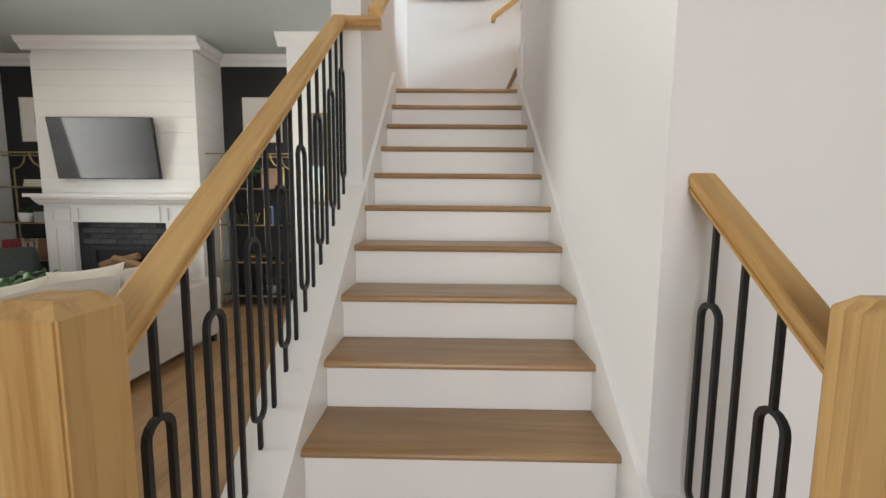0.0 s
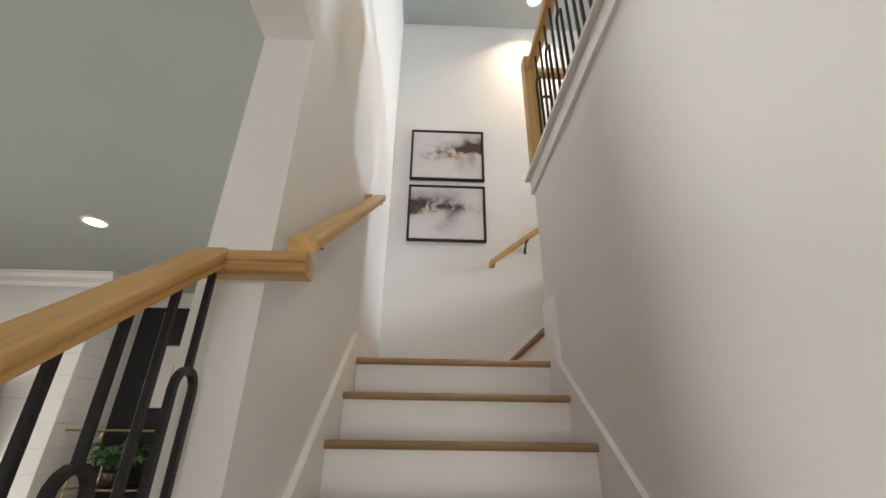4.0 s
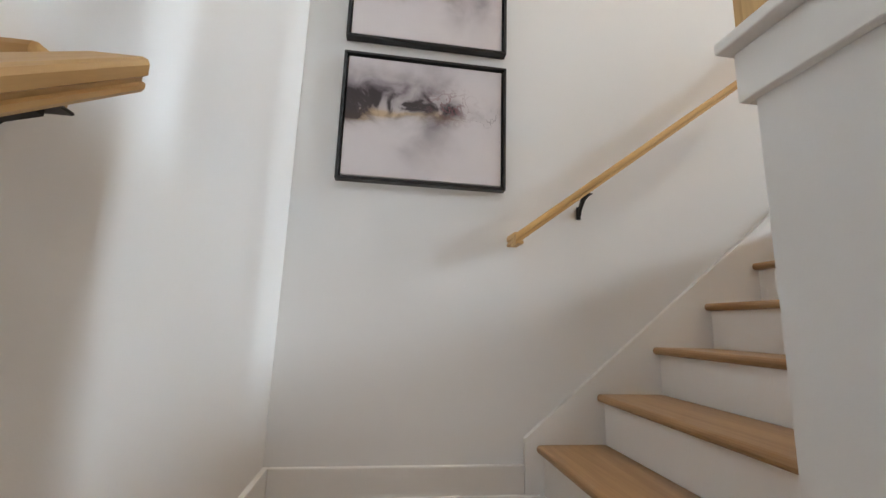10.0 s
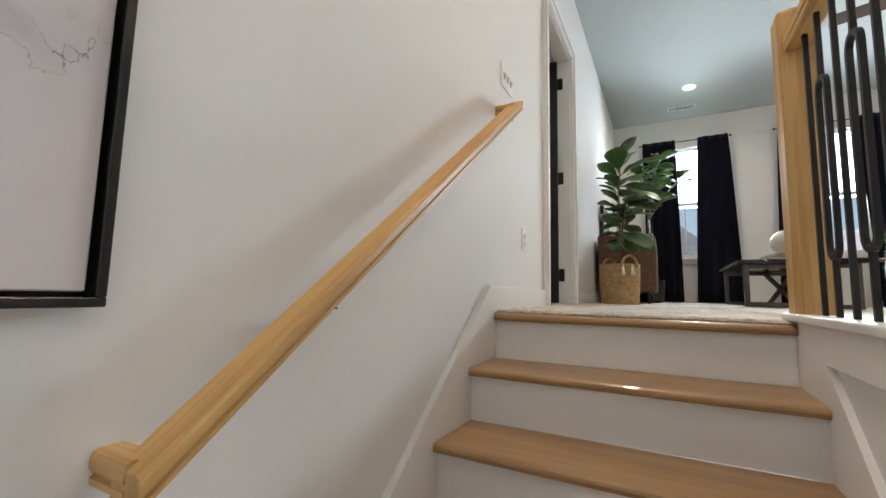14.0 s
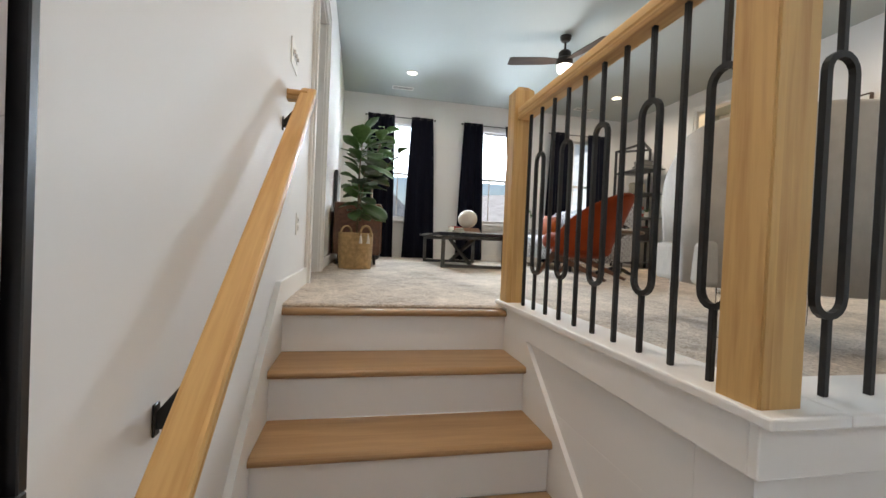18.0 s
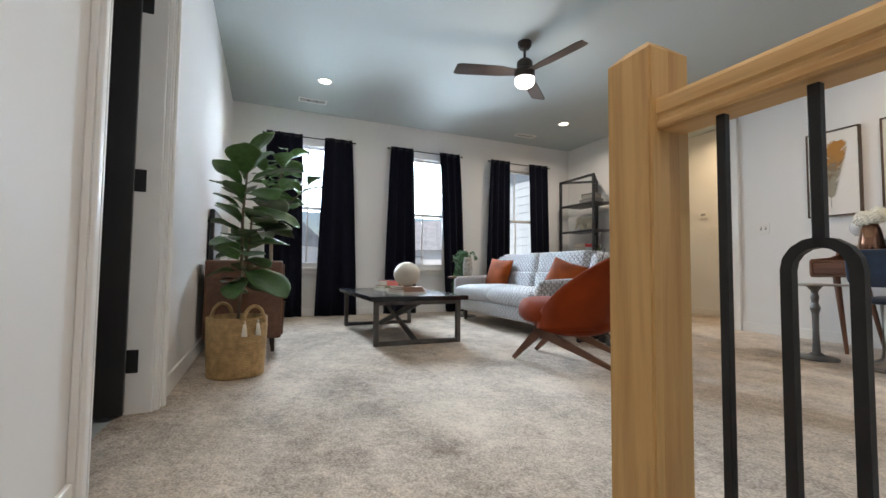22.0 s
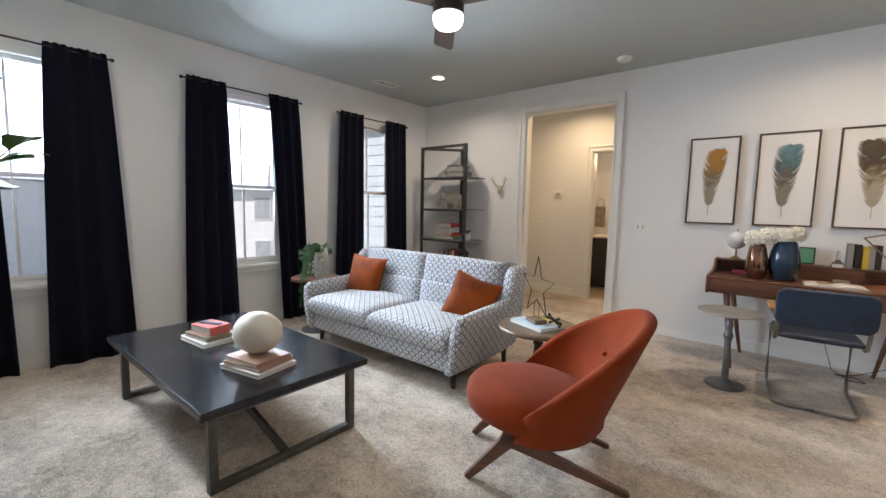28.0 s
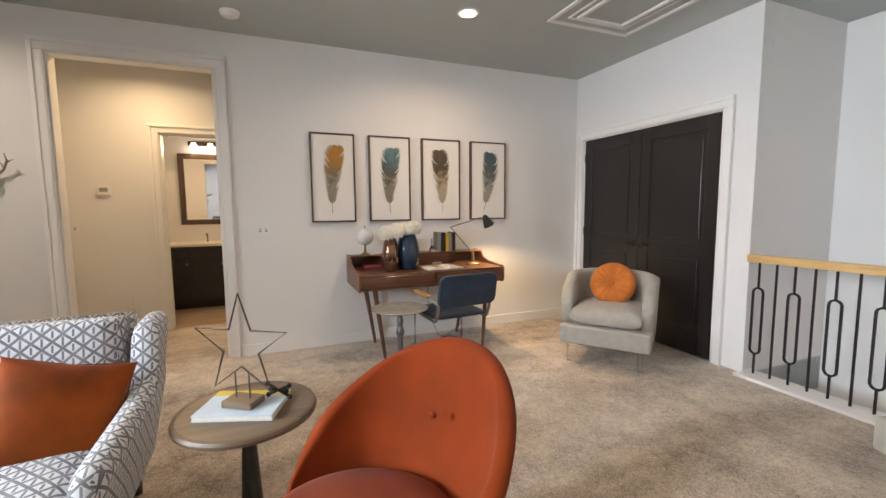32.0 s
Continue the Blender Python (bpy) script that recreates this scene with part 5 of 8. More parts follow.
for i in range(NS + 1):
    s = -1 + 2 * i / NS
    ring = []
    taper = max(0.25, min(1.0, (1 - abs(s)) * 5))
    for j in range(NV + 1):
        ring.append(shell_pt(s, 0.02 + 0.98 * j / NV, th * taper / 2))
    top_o, top_i = shell_pt(s, 1.0, th * taper / 2), shell_pt(s, 1.0, -th * taper / 2)
    ctr = (top_o + top_i) / 2
    for k in range(1, 5):
        a = math.pi * k / 5
        ring.append(ctr + (top_o - ctr) * math.cos(a) + Vector((0, 0, 0.022 * taper * math.sin(a))))
    for j in range(NV, -1, -1):
        ring.append(shell_pt(s, 0.02 + 0.98 * j / NV, -th * taper / 2))
    loops.append([bm.verts.new(p) for p in ring])
for A, B in zip(loops, loops[1:]):
    for k in range(len(A)):
        bm.faces.new((A[k], A[(k + 1) % len(A)], B[(k + 1) % len(A)], B[k]))
bm.faces.new(loops[0][::-1])
bm.faces.new(loops[-1])
bmesh.ops.recalc_face_normals(bm, faces=bm.faces[:])
back = part("backrest", bm, RUST, lounge, smooth=True)
bm = bmesh.new()
bmesh.ops.create_uvsphere(bm, u_segments=12, v_segments=8, radius=0.013)
part("button", bm, RUST, back, "covered tufting button", smooth=True).matrix_basis = pose(-0.262, 0, 0.575)
bm = bmesh.new()
lathe(bm, [(0.01, -0.085), (0.20, -0.085), (0.27, -0.075), (0.297, -0.05), (0.305, -0.01), (0.300, 0.03), (0.28, 0.06), (0.24, 0.078), (0.16, 0.09), (0.08, 0.096), (0.01, 0.098)], 48)
bmesh.ops.scale(bm, vec=(1.02, 0.98, 1), verts=bm.verts[:])
cloth_part("seat", moved(bm, pose(0.07, 0, 0.335, 0, -4, 0)), RUST, lounge)
bm = bmesh.new()
lathe(bm, [(0.16, 0.19), (0.25, 0.22), (0.275, 0.26), (0.27, 0.30)], 32)
part("seat_base", bm, RUST, lounge, smooth=True)
for y in (-0.19, 0.19):
    bm = bmesh.new()
    for (x0, z0, w0), (x1, z1, w1_) in (((0.14, 0.235, 0.034), (0.352, 0.004, 0.016)), ((0.20, 0.225, 0.034), (-0.352, 0.004, 0.016))):
        d = Vector((x1 - x0, 0, z1 - z0)).normalized()
        nrm = Vector((-d.z, 0, d.x))
        pts = [(Vector((x0, 0, z0)) + nrm * w0), (Vector((x0, 0, z0)) - nrm * w0), (Vector((x1, 0, z1)) - nrm * w1_), (Vector((x1, 0, z1)) + nrm * w1_)]
        prism(bm, [(p.x, max(0.0, p.z)) for p in pts], 1, y - 0.014, y + 0.014)
    part("leg", bm, WALNUT, lounge, "splayed walnut sled leg")

# ---- coffee table with its things ----
ct = thing("coffee_table", "low square black wood coffee table on an iron frame", "coffee table", (6.37, 3.627, CARPET))
bm = bmesh.new()
box(bm, -0.75, -0.44, 0.372, 0.75, 0.44, 0.412, 0.008, 3)
for v in bm.verts:
    v.co += Vector((noise.noise(v.co * 9.0) * 0.006, noise.noise(v.co * 11.0 + Vector((3, 1, 7))) * 0.006, 0))
part("tabletop", bm, EBONY, ct, "worn ebonised plank top")
for x in (-0.675, 0.675):
    for y in (-0.37, 0.37):
        part("leg", bx(x - 0.02, y - 0.02, 0.0, x + 0.02, y + 0.02, 0.3715, 0.003, 1), IRONGREY, ct)
    part("floor_bar", bx(x - 0.019, -0.3498, 0.001, x + 0.019, 0.3498, 0.036, 0.003, 1), IRONGREY, ct)
    part("top_bar", bx(x - 0.019, -0.3498, 0.336, x + 0.019, 0.3498, 0.3712, 0.003, 1), IRONGREY, ct)
for sg in (-1, 1):
    bm = bmesh.new()
    prism(bm, [(-0.656, 0.004), (-0.595, 0.004), (0.656, 0.330), (0.656, 0.368), (0.595, 0.368), (-0.656, 0.040)], 1, sg * 0.021, sg * 0.002)
    if sg < 0:
        bmesh.ops.scale(bm, vec=(-1, 1, 1), verts=bm.verts[:])
        bmesh.ops.reverse_faces(bm, faces=bm.faces[:])
    part("brace", bm, IRONGREY, ct)


def book(x, y, z, w, d, h, rz, cover, label="", upright=False, group="books"):
    """A book lying flat: cover boards, spine and page block."""
    t = thing("book", label or "closed hardback book with a plain cover", "book", (x, y, z), rz, group)
    bm = bmesh.new()
    box(bm, -w / 2, -d / 2, 0, w / 2, d / 2, 0.003)
    box(bm, -w / 2, -d / 2, h - 0.003, w / 2, d / 2, h)
    box(bm, -w / 2, -d / 2, 0.0031, -w / 2 + 0.003, d / 2, h - 0.0031)
    part("cover", bm, COVERS[cover], t)
    part("page_block", bx(-w / 2 + 0.0031, -d / 2 + 0.004, 0.0032, w / 2 - 0.004, d / 2 - 0.004, h - 0.0032), PAPER, t)
    if upright:
        t.matrix_basis = pose(x, y, z, 0, 0, rz) @ pose(0, 0, 0, 0, 90, 0)
    return t


TZ = CARPET + 0.4125
for k, (w, d, h, rz, c, l) in enumerate(((0.30, 0.24, 0.022, 12, "white", "large white picture book lying flat"), (0.26, 0.22, 0.022, 16, "tan", "tan hardback book in a stack"), (0.255, 0.21, 0.022, 10, "tan", "tan hardback book in a stack"))):
    book(5.95, 3.657, TZ + sum((0.022, 0.022, 0.022)[:k]) + 0.0005 * k, w, d, h, rz, c, l)
egg = thing("stone_egg", "large smooth ivory stone egg resting on books", "ornament", (5.97, 3.647, TZ + 0.0675))
bm = bmesh.new()
bmesh.ops.create_uvsphere(bm, u_segments=36, v_segments=24, radius=1.0)
bmesh.ops.scale(bm, vec=(0.128, 0.108, 0.112), verts=bm.verts[:])
moved(bm, pose(0, 0, 0.111, 0, 0, 35))
part("body", bm, MARBLE, egg, smooth=True)
z = TZ
for w, d, h, rz, c, l in ((0.30, 0.23, 0.025, 5, "white", "large white book lying flat"), (0.25, 0.19, 0.026, 9, "olive", "olive green hardback book in a stack"), (0.19, 0.14, 0.05, 14, "coral", "thick book with a coral red cover")):
    book(6.59, 3.647, z, w, d, h, rz, c, l)
    z += h + 0.0005
book(6.59, 3.647, z, 0.15, 0.03, 0.008, 25, "navy", "slim navy notebook on top of a stack")

# ---- round side table ----
rt = thing("side_table", "round worn oak side table on a black cast pedestal", "side table", (5.075, 2.165, CARPET))
rt.matrix_basis = pose(5.075, 2.165, CARPET) @ Matrix.Diagonal((1.05, 1.05, 1.05, 1))
bm = bmesh.new()
lathe(bm, [(0.20, 0.438), (0.235, 0.442), (0.252, 0.45), (0.254, 0.462), (0.248, 0.472), (0.236, 0.475)], 48)
part("tabletop", bm, OLDOAK, rt)
bm = bmesh.new()
lathe(bm, [(0.05, 0.03), (0.042, 0.06), (0.036, 0.14), (0.028, 0.30), (0.022, 0.34), (0.034, 0.36), (0.028, 0.38), (0.05, 0.415), (0.09, 0.4375)], 20)
part("pedestal", bm, DARKLEG, rt)
for a in (30, 150, 270):
    bm = bmesh.new()
    tube(bm, [(0.02, 0, 0.08), (0.08, 0, 0.065), (0.15, 0, 0.03), (0.20, 0, 0.022)], 0.02, 10, radii=[0.024, 0.022, 0.018, 0.016])
    bmesh.ops.create_uvsphere(bm, u_segments=12, v_segments=8, radius=0.024, matrix=Matrix.Translation((0.205, 0, 0.024)))
    part("foot", bm, DARKLEG, rt, smooth=True).matrix_basis = pose(0, 0, 0, 0, 0, a)
RTZ = CARPET + 0.4995
bk = thing("picture_book", "large flat picture book with a pale blue and yellow cover", "book", (5.085, 2.17, RTZ), -20, "books")
part("cover", bx(-0.15, -0.11, 0.0, 0.15, 0.11, 0.003), COVERS["sky"], bk)
part("page_block", bx(-0.147, -0.107, 0.0031, 0.147, 0.107, 0.0189), PAPER, bk)
part("top_cover", bx(-0.15, -0.065, 0.019, 0.15, 0.11, 0.022), COVERS["sky"], bk)
part("cover_band", bx(-0.15, 0.0652 - 0.0652 - 0.11, 0.019, 0.15, -0.0652, 0.022), COVERS["yellow"], bk, "yellow band on the cover")
star = thing("star_sculpture", "dark metal outline star standing on a wooden block", "sculpture", (5.085, 2.19, RTZ + 0.0225), -33)
part("base_block", bx(-0.065, -0.045, 0, 0.065, 0.045, 0.028, 0.003, 1), OLDOAK, star)
bm = bmesh.new()
c0 = Vector((0, 0, 0.215))
pts = []
for k in range(10):
    r = 0.22 if k % 2 == 0 else 0.085
    a = math.pi / 2 + math.pi * k / 5
    pts.append((r * math.cos(a) * 0.95, 0, c0.z + 0.02 + r * math.sin(a) * 0.95))
tube(bm, pts, 0.0045, 6, closed=True)
part("star_outline", bm, IRONGREY, star)
for x in (-0.03, 0.03):
    bm = bmesh.new()
    tube(bm, [(x, 0, 0.028), (x, 0, 0.028 + 0.10)], 0.003, 6)
    part("rod", bm, IRONGREY, star)
jk = thing("metal_jack", "dark cast metal jack ornament with ball tips", "ornament", (4.955, 2.19, RTZ + 0.0225 + 0.036), 40)
bm = bmesh.new()
for d in ((1, 0.2, 0.55), (-0.3, 1, 0.5), (0.6, -0.8, 0.75)):
    v = Vector(d).normalized() * 0.052
    tube(bm, [-v, v], 0.006, 8)
    for q in (-v, v):
        bmesh.ops.create_uvsphere(bm, u_segments=10, v_segments=8, radius=0.0105, matrix=Matrix.Translation(q))
part("body", bm, IRON, jk, smooth=True)

# ---- drinks table ----
dt = thing("drinks_table", "small round grey metal pedestal drinks table", "side table", (4.11, 1.035, CARPET))
dt.matrix_basis = pose(4.11, 1.035, CARPET) @ Matrix.Diagonal((1.02, 1.02, 1.02, 1))
bm = bmesh.new()
lathe(bm, [(0.10, 0.533), (0.19, 0.536), (0.205, 0.543), (0.203, 0.548), (0.19, 0.545)], 40)
part("tabletop", bm, mat("pale_metal_top", (0.34, 0.32, 0.29), 0.45, metal=0.4, noise_scale=9, vary=0.2), dt)
bm = bmesh.new()
lathe(bm, [(0.128, 0.0), (0.13, 0.008), (0.115, 0.018), (0.05, 0.03), (0.024, 0.05), (0.019, 0.20), (0.021, 0.33), (0.032, 0.37), (0.019, 0.41), (0.026, 0.45), (0.018, 0.48), (0.024, 0.50), (0.05, 0.5328)], 28)
part("pedestal", bm, STEEL, dt)

# ---- writing desk ----
desk = thing("writing_desk", "walnut writing desk with raised back and tapered legs", "desk", (3.655, 0.02, CARPET))
DW = 0.655
bm = bmesh.new()
box(bm, -DW, 0.0, 0.615, DW, 0.60, 0.635, 0.003, 1)
box(bm, -DW, 0.0, 0.728, DW, 0.60, 0.745, 0.003, 1)
box(bm, -DW, 0.0, 0.6352, DW, 0.012, 0.7278)
box(bm, -0.012, 0.0121, 0.6352, 0.012, 0.585, 0.7278)
part("carcass", bm, WALNUT, desk)
for sg in (-1, 1):
    bm = bmesh.new()
    prism(bm, [(0.0, 0.605), (0.585, 0.605), (0.61, 0.63), (0.61, 0.735), (0.585, 0.757), (0.30, 0.775), (0.20, 0.80), (0.15, 0.86), (0.0, 0.865)], 0, sg * DW, sg * (DW + 0.018))
    part("side_panel", bm, WALNUT, desk)
    part("drawer", bx(min(sg * 0.014, sg * (DW - 0.004)), 0.588, 0.638, max(sg * 0.014, sg * (DW - 0.004)), 0.606, 0.725, 0.003, 1), WALNUT, desk)
bm = bmesh.new()
box(bm, -DW, 0.0, 0.7455, DW, 0.014, 0.86)
box(bm, -DW, 0.0141, 0.848, DW, 0.155, 0.862, 0.003, 1)
part("back_hutch", bm, WALNUT, desk)
for x in (-0.30, 0.08, 0.36):
    part("divider", bx(x - 0.006, 0.0142, 0.7456, x + 0.006, 0.15, 0.8478), WALNUT, desk)
part("hutch_front", bx(-0.294, 0.138, 0.7457, 0.074, 0.15, 0.8477), WALNUT, desk)
for sx in (-1, 1):
    for y0, y1 in ((0.09, 0.05), (0.53, 0.575)):
        bm = bmesh.new()
        tapered(bm, (sx * 0.53, y0, 0.615), (sx * (0.46 if y0 > 0.3 else 0.43), y1, 0.0), 0.024, 0.013, 12)
        part("leg", bm, WALNUT_Z, desk, "tapered walnut leg")
DTOP = CARPET + 0.7455
HTOP = CARPET + 0.8625


def flower_head(bm, c, r, seed):
    rnd = random.Random(seed)
    for k in range(150):
        a = math.acos(1 - 2 * (k + 0.5) / 150 * 0.86)
        b = k * 2.399963
        n = Vector((math.sin(a) * math.cos(b), math.sin(a) * math.sin(b), math.cos(a)))
        p = Vector(c) + n * r * rnd.uniform(0.86, 1.05)
        u = n.orthogonal().normalized()
        u.rotate(Matrix.Rotation(rnd.uniform(0, 6.28), 3, n))
        v = n.cross(u)
        s = r * 0.26
        q = [bm.verts.new(p + u * s * x + v * s * y - n * s * zz) for x, y, zz in ((-1, 0, 0.5), (-0.3, -0.7, 0.1), (1, 0, 0.5), (0.3, 0.7, 0.1), (0, 0, -0.15))]
        for i in range(4):
            bm.faces.new((q[i], q[(i + 1) % 4], q[4]))


def vase(name, label, prof, x, y, z, material, heads, seed):
    t = thing(name, label, "vase", (x, y, z), group="desk vases")
    bm = bmesh.new()
    lathe(bm, prof, 32)
    part("body", bm, material, t, smooth=True)
    for k, (hx, hy, hz, r) in enumerate(heads):
        bm = bmesh.new()
        flower_head(bm, (hx, hy, hz), r, seed + k)
        part("flower_head", bm, PETAL, t, "white hydrangea bloom")
    return t


vase("glass_vase", "tall dark blue glass vase of white hydrangeas", [(0.075, 0.0), (0.085, 0.01), (0.105, 0.10), (0.106, 0.16), (0.09, 0.25), (0.07, 0.31), (0.066, 0.315), (0.06, 0.31)], 3.835, 0.38, DTOP, SMOKEGLASS, ((0.04, 0.02, 0.355, 0.068), (-0.055, 0.01, 0.365, 0.07), (0.0, 0.05, 0.36, 0.06)), 1)
vase("glass_vase", "slim amber glass vase of white hydrangeas", [(0.05, 0.0), (0.06, 0.01), (0.078, 0.09), (0.075, 0.155), (0.060, 0.245), (0.046, 0.285), (0.042, 0.287), (0.038, 0.28)], 4.01, 0.43, DTOP, AMBERGLASS, ((0.03, 0.0, 0.325, 0.075), (-0.055, 0.0, 0.345, 0.075)), 7)
gl = thing("globe_ornament", "pale pearl globe on a small brass stand", "ornament", (4.175, 0.15, HTOP))
bm = bmesh.new()
lathe(bm, [(0.055, 0.0), (0.055, 0.006), (0.03, 0.02), (0.012, 0.035), (0.008, 0.09), (0.014, 0.10)], 20)
part("stand", bm, BRASS, gl)
bm = bmesh.new()
bmesh.ops.create_uvsphere(bm, u_segments=28, v_segments=18, radius=0.078)
part("globe", bm, PEARL, gl, smooth=True).matrix_basis = pose(0, 0, 0.172)
bm = bmesh.new()
tube(bm, [(0, 0, 0.25), (0, 0, 0.275)], 0.005, 8)
part("finial", bm, BRASS, gl)
for k, (x, c, h) in enumerate(((3.440, "grey", 0.195), (3.395, "black", 0.19), (3.353, "yellow", 0.175), (3.321, "grey", 0.18), (3.285, "black", 0.19))):
    b = thing("book", "upright book standing on the desk's back shelf", "book", (x, 0.095, HTOP), 0, "books")
    part("cover", bx(-0.018, -0.06, 0, 0.018, 0.06, h, 0.002, 1), COVERS[c], b)
    part("page_block", bx(-0.013, -0.0585, h - 0.0015, 0.013, 0.057, h + 0.0008), PAPER, b)
pb = thing("small_picture", "small green framed picture leaning on the wall", "picture frame", (3.695, 0.04, HTOP))
part("frame", bx(-0.055, -0.012, 0, 0.055, 0.0, 0.14, 0.002, 1), BLACKFRAME, pb)
part("print", bx(-0.046, 0.0001, 0.009, 0.046, 0.002, 0.131), COVERS["green"], pb)
dec = thing("glass_decanter", "small clear glass decanter with stopper", "decanter", (3.505, 0.13, HTOP))
bm = bmesh.new()
lathe(bm, [(0.035, 0), (0.042, 0.01), (0.038, 0.03), (0.012, 0.055), (0.011, 0.085), (0.017, 0.095), (0.006, 0.098), (0.014, 0.11), (0.008, 0.13)], 20)
part("body", bm, ACRYLIC, dec, smooth=True)
ob_ = thing("open_book", "open illustrated book lying on the desk", "book", (3.535, 0.44, DTOP), 4, "books")
for sg in (-1, 1):
    bm = bmesh.new()
    prism(bm, [(0, 0.002), (sg * 0.06, 0.017), (sg * 0.13, 0.012), (sg * 0.175, 0.004), (sg * 0.175, 0.0), (0, 0.0)], 1, -0.11, 0.11)
    part("page_block", bm, PAPER, ob_)
part("printed_area", bx(0.03, -0.09, 0.0178, 0.10, 0.09, 0.0184), COVERS["tan"], ob_, "printed picture on the page")
st = thing("letter_stack", "white envelopes stacked in the desk's pigeonhole", "envelopes", (3.475, 0.125, DTOP))
for k in range(3):
    part("envelope", bx(-0.05 + 0.003 * k, -0.06, 0.001 + k * 0.006, 0.05, 0.06, 0.006 + k * 0.006), PAPER, st)
rb = thing("red_tray", "dark red tray in the desk's pigeonhole", "tray", (4.115, 0.14, DTOP))
part("body", bx(-0.08, -0.07, 0, 0.08, 0.07, 0.025, 0.003, 1), COVERS["maroon"], rb)
# desk lamp
lamp = thing("desk_lamp", "brass desk lamp, lit, with black cone shade", "desk lamp", (3.17, 0.35, DTOP))
bm = bmesh.new()
lathe(bm, [(0.072, 0), (0.074, 0.008), (0.05, 0.022), (0.016, 0.03), (0.013, 0.11), (0.006, 0.115)], 24)
part("base", bm, BRASS, lamp)
bm = bmesh.new()
tube(bm, [(0, 0, 0.11), (0.215, -0.03, 0.36), (0.225, -0.03, 0.365)], 0.005, 8)
part("lower_arm", bm, BRASS, lamp)
bm = bmesh.new()
tube(bm, [(0.225, -0.02, 0.365), (-0.06, 0.06, 0.455)], 0.005, 8)
part("upper_arm", bm, BRASS, lamp)
bm = bmesh.new()
lathe(bm, [(0.052, -0.105), (0.055, -0.103), (0.024, 0.0), (0.012, 0.012), (0.010, 0.01), (0.022, -0.002), (0.051, -0.104)], 24)
sh = part("shade", bm, BLACKFRAME, lamp, "black cone shade")
sh.matrix_basis = pose(-0.09, 0.072, 0.465, 0, 30, 0)
bm = bmesh.new()
bmesh.ops.create_uvsphere(bm, u_segments=14, v_segments=10, radius=0.022)
part("bulb", bm, GLOWWARM, sh, "glowing bulb", smooth=True).matrix_basis = pose(0, 0, -0.075)
d = bpy.data.lights.new("desk_lamp_light", "SPOT")
d.energy, d.color, d.spot_size, d.spot_blend, d.shadow_soft_size = 44, (1.0, 0.76, 0.45), radians(125), 0.5, 0.03
new("desk_lamp_light", d).matrix_world = look((3.02, 0.425, DTOP + 0.365), (2.835, 0.38, CARPET + 0.35))
cb = thing("power_cable", "black power cable looping down to the carpet", "cable", (0, 0, 0))
bm = bmesh.new()
tube(bm, [(3.535, 0.040, 4.0), (3.535, 0.080, 3.6), (3.475, 0.180, 3.38), (3.375, 0.300, 3.352), (3.285, 0.280, 3.350), (3.335, 0.180, 3.350), (3.455, 0.210, 3.352), (3.335, 0.130, 3.351), (3.155, 0.030, 3.42), (3.135, 0.010, 3.6)], 0.003, 6)
part("cord", bm, IRON, cb, smooth=True)

# ---- desk chair ----
dc = thing("desk_chair", "cantilever steel tube chair with navy leather and wooden arms", "chair", (3.635, 0.873, CARPET), 4)
bm = bmesh.new()
for sg in (-1, 1):
    x = sg * 0.225
    tube(bm, [(x, -0.20, 0.44), (x, -0.215, 0.42), (x, -0.225, 0.08), (x, -0.205, 0.03), (x, -0.17, 0.014), (x * 0.98, 0.20, 0.013), (x * 0.92, 0.26, 0.013), (x * 0.80, 0.285, 0.013), (0, 0.285, 0.013)], 0.012, 10)
    tube(bm, [(x, -0.20, 0.44), (x, 0.16, 0.425), (x, 0.205, 0.44), (x, 0.235, 0.50), (x, 0.268, 0.68)], 0.012, 10)
    tube(bm, [(x, 0.245, 0.56), (x * 1.06, 0.20, 0.585), (x * 1.1, 0.06, 0.60), (x * 1.1, -0.13, 0.595)], 0.009, 8)
part("frame", bm, CHROME, dc, "dull steel tube frame", smooth=True)
cloth_part("seat", moved(puff(0.45, 0.43, 0.055, 6, 0.4, 0.006), pose(0, -0.02, 0.455)), BLUELEATHER, dc)
bm = bmesh.new()
cr = 0.055
pad = [(sx * (0.245 - cr) + cr * math.cos(radians(a0 + a)), sz * (0.125 - cr) + cr * math.sin(radians(a0 + a))) for sx, sz, a0 in ((1, 1, 0), (-1, 1, 90), (-1, -1, 180), (1, -1, 270)) for a in (0, 22, 45, 68, 90)]
prism(bm, pad, 1, -0.018, 0.018)
bmesh.ops.bevel(bm, geom=[e for e in bm.edges if abs(e.verts[0].co.y - e.verts[1].co.y) < 1e-5], offset=0.010, segments=3, profile=0.5, affect="EDGES")
cloth_part("backrest", moved(bm, pose(0, 0.298, 0.675, -10, 0, 0)), BLUELEATHER, dc)
for sg in (-1, 1):
    part("armrest", bx(sg * 0.2475 - 0.021, -0.15, 0.606, sg * 0.2475 + 0.021, 0.12, 0.63, 0.008, 2), ARMWOOD, dc, "honey coloured wooden armrest")

# ---- barrel chair with round pillow ----
gc = thing("barrel_chair", "beige linen barrel armchair on clear acrylic legs", "armchair", (2.292, 1.242, CARPET), 37, "barrel armchairs")
gc.matrix_basis = pose(2.292, 1.242, CARPET, 0, 0, 37) @ Matrix.Diagonal((0.98, 0.94, 1.05, 1))
bm = bmesh.new()
loops = []
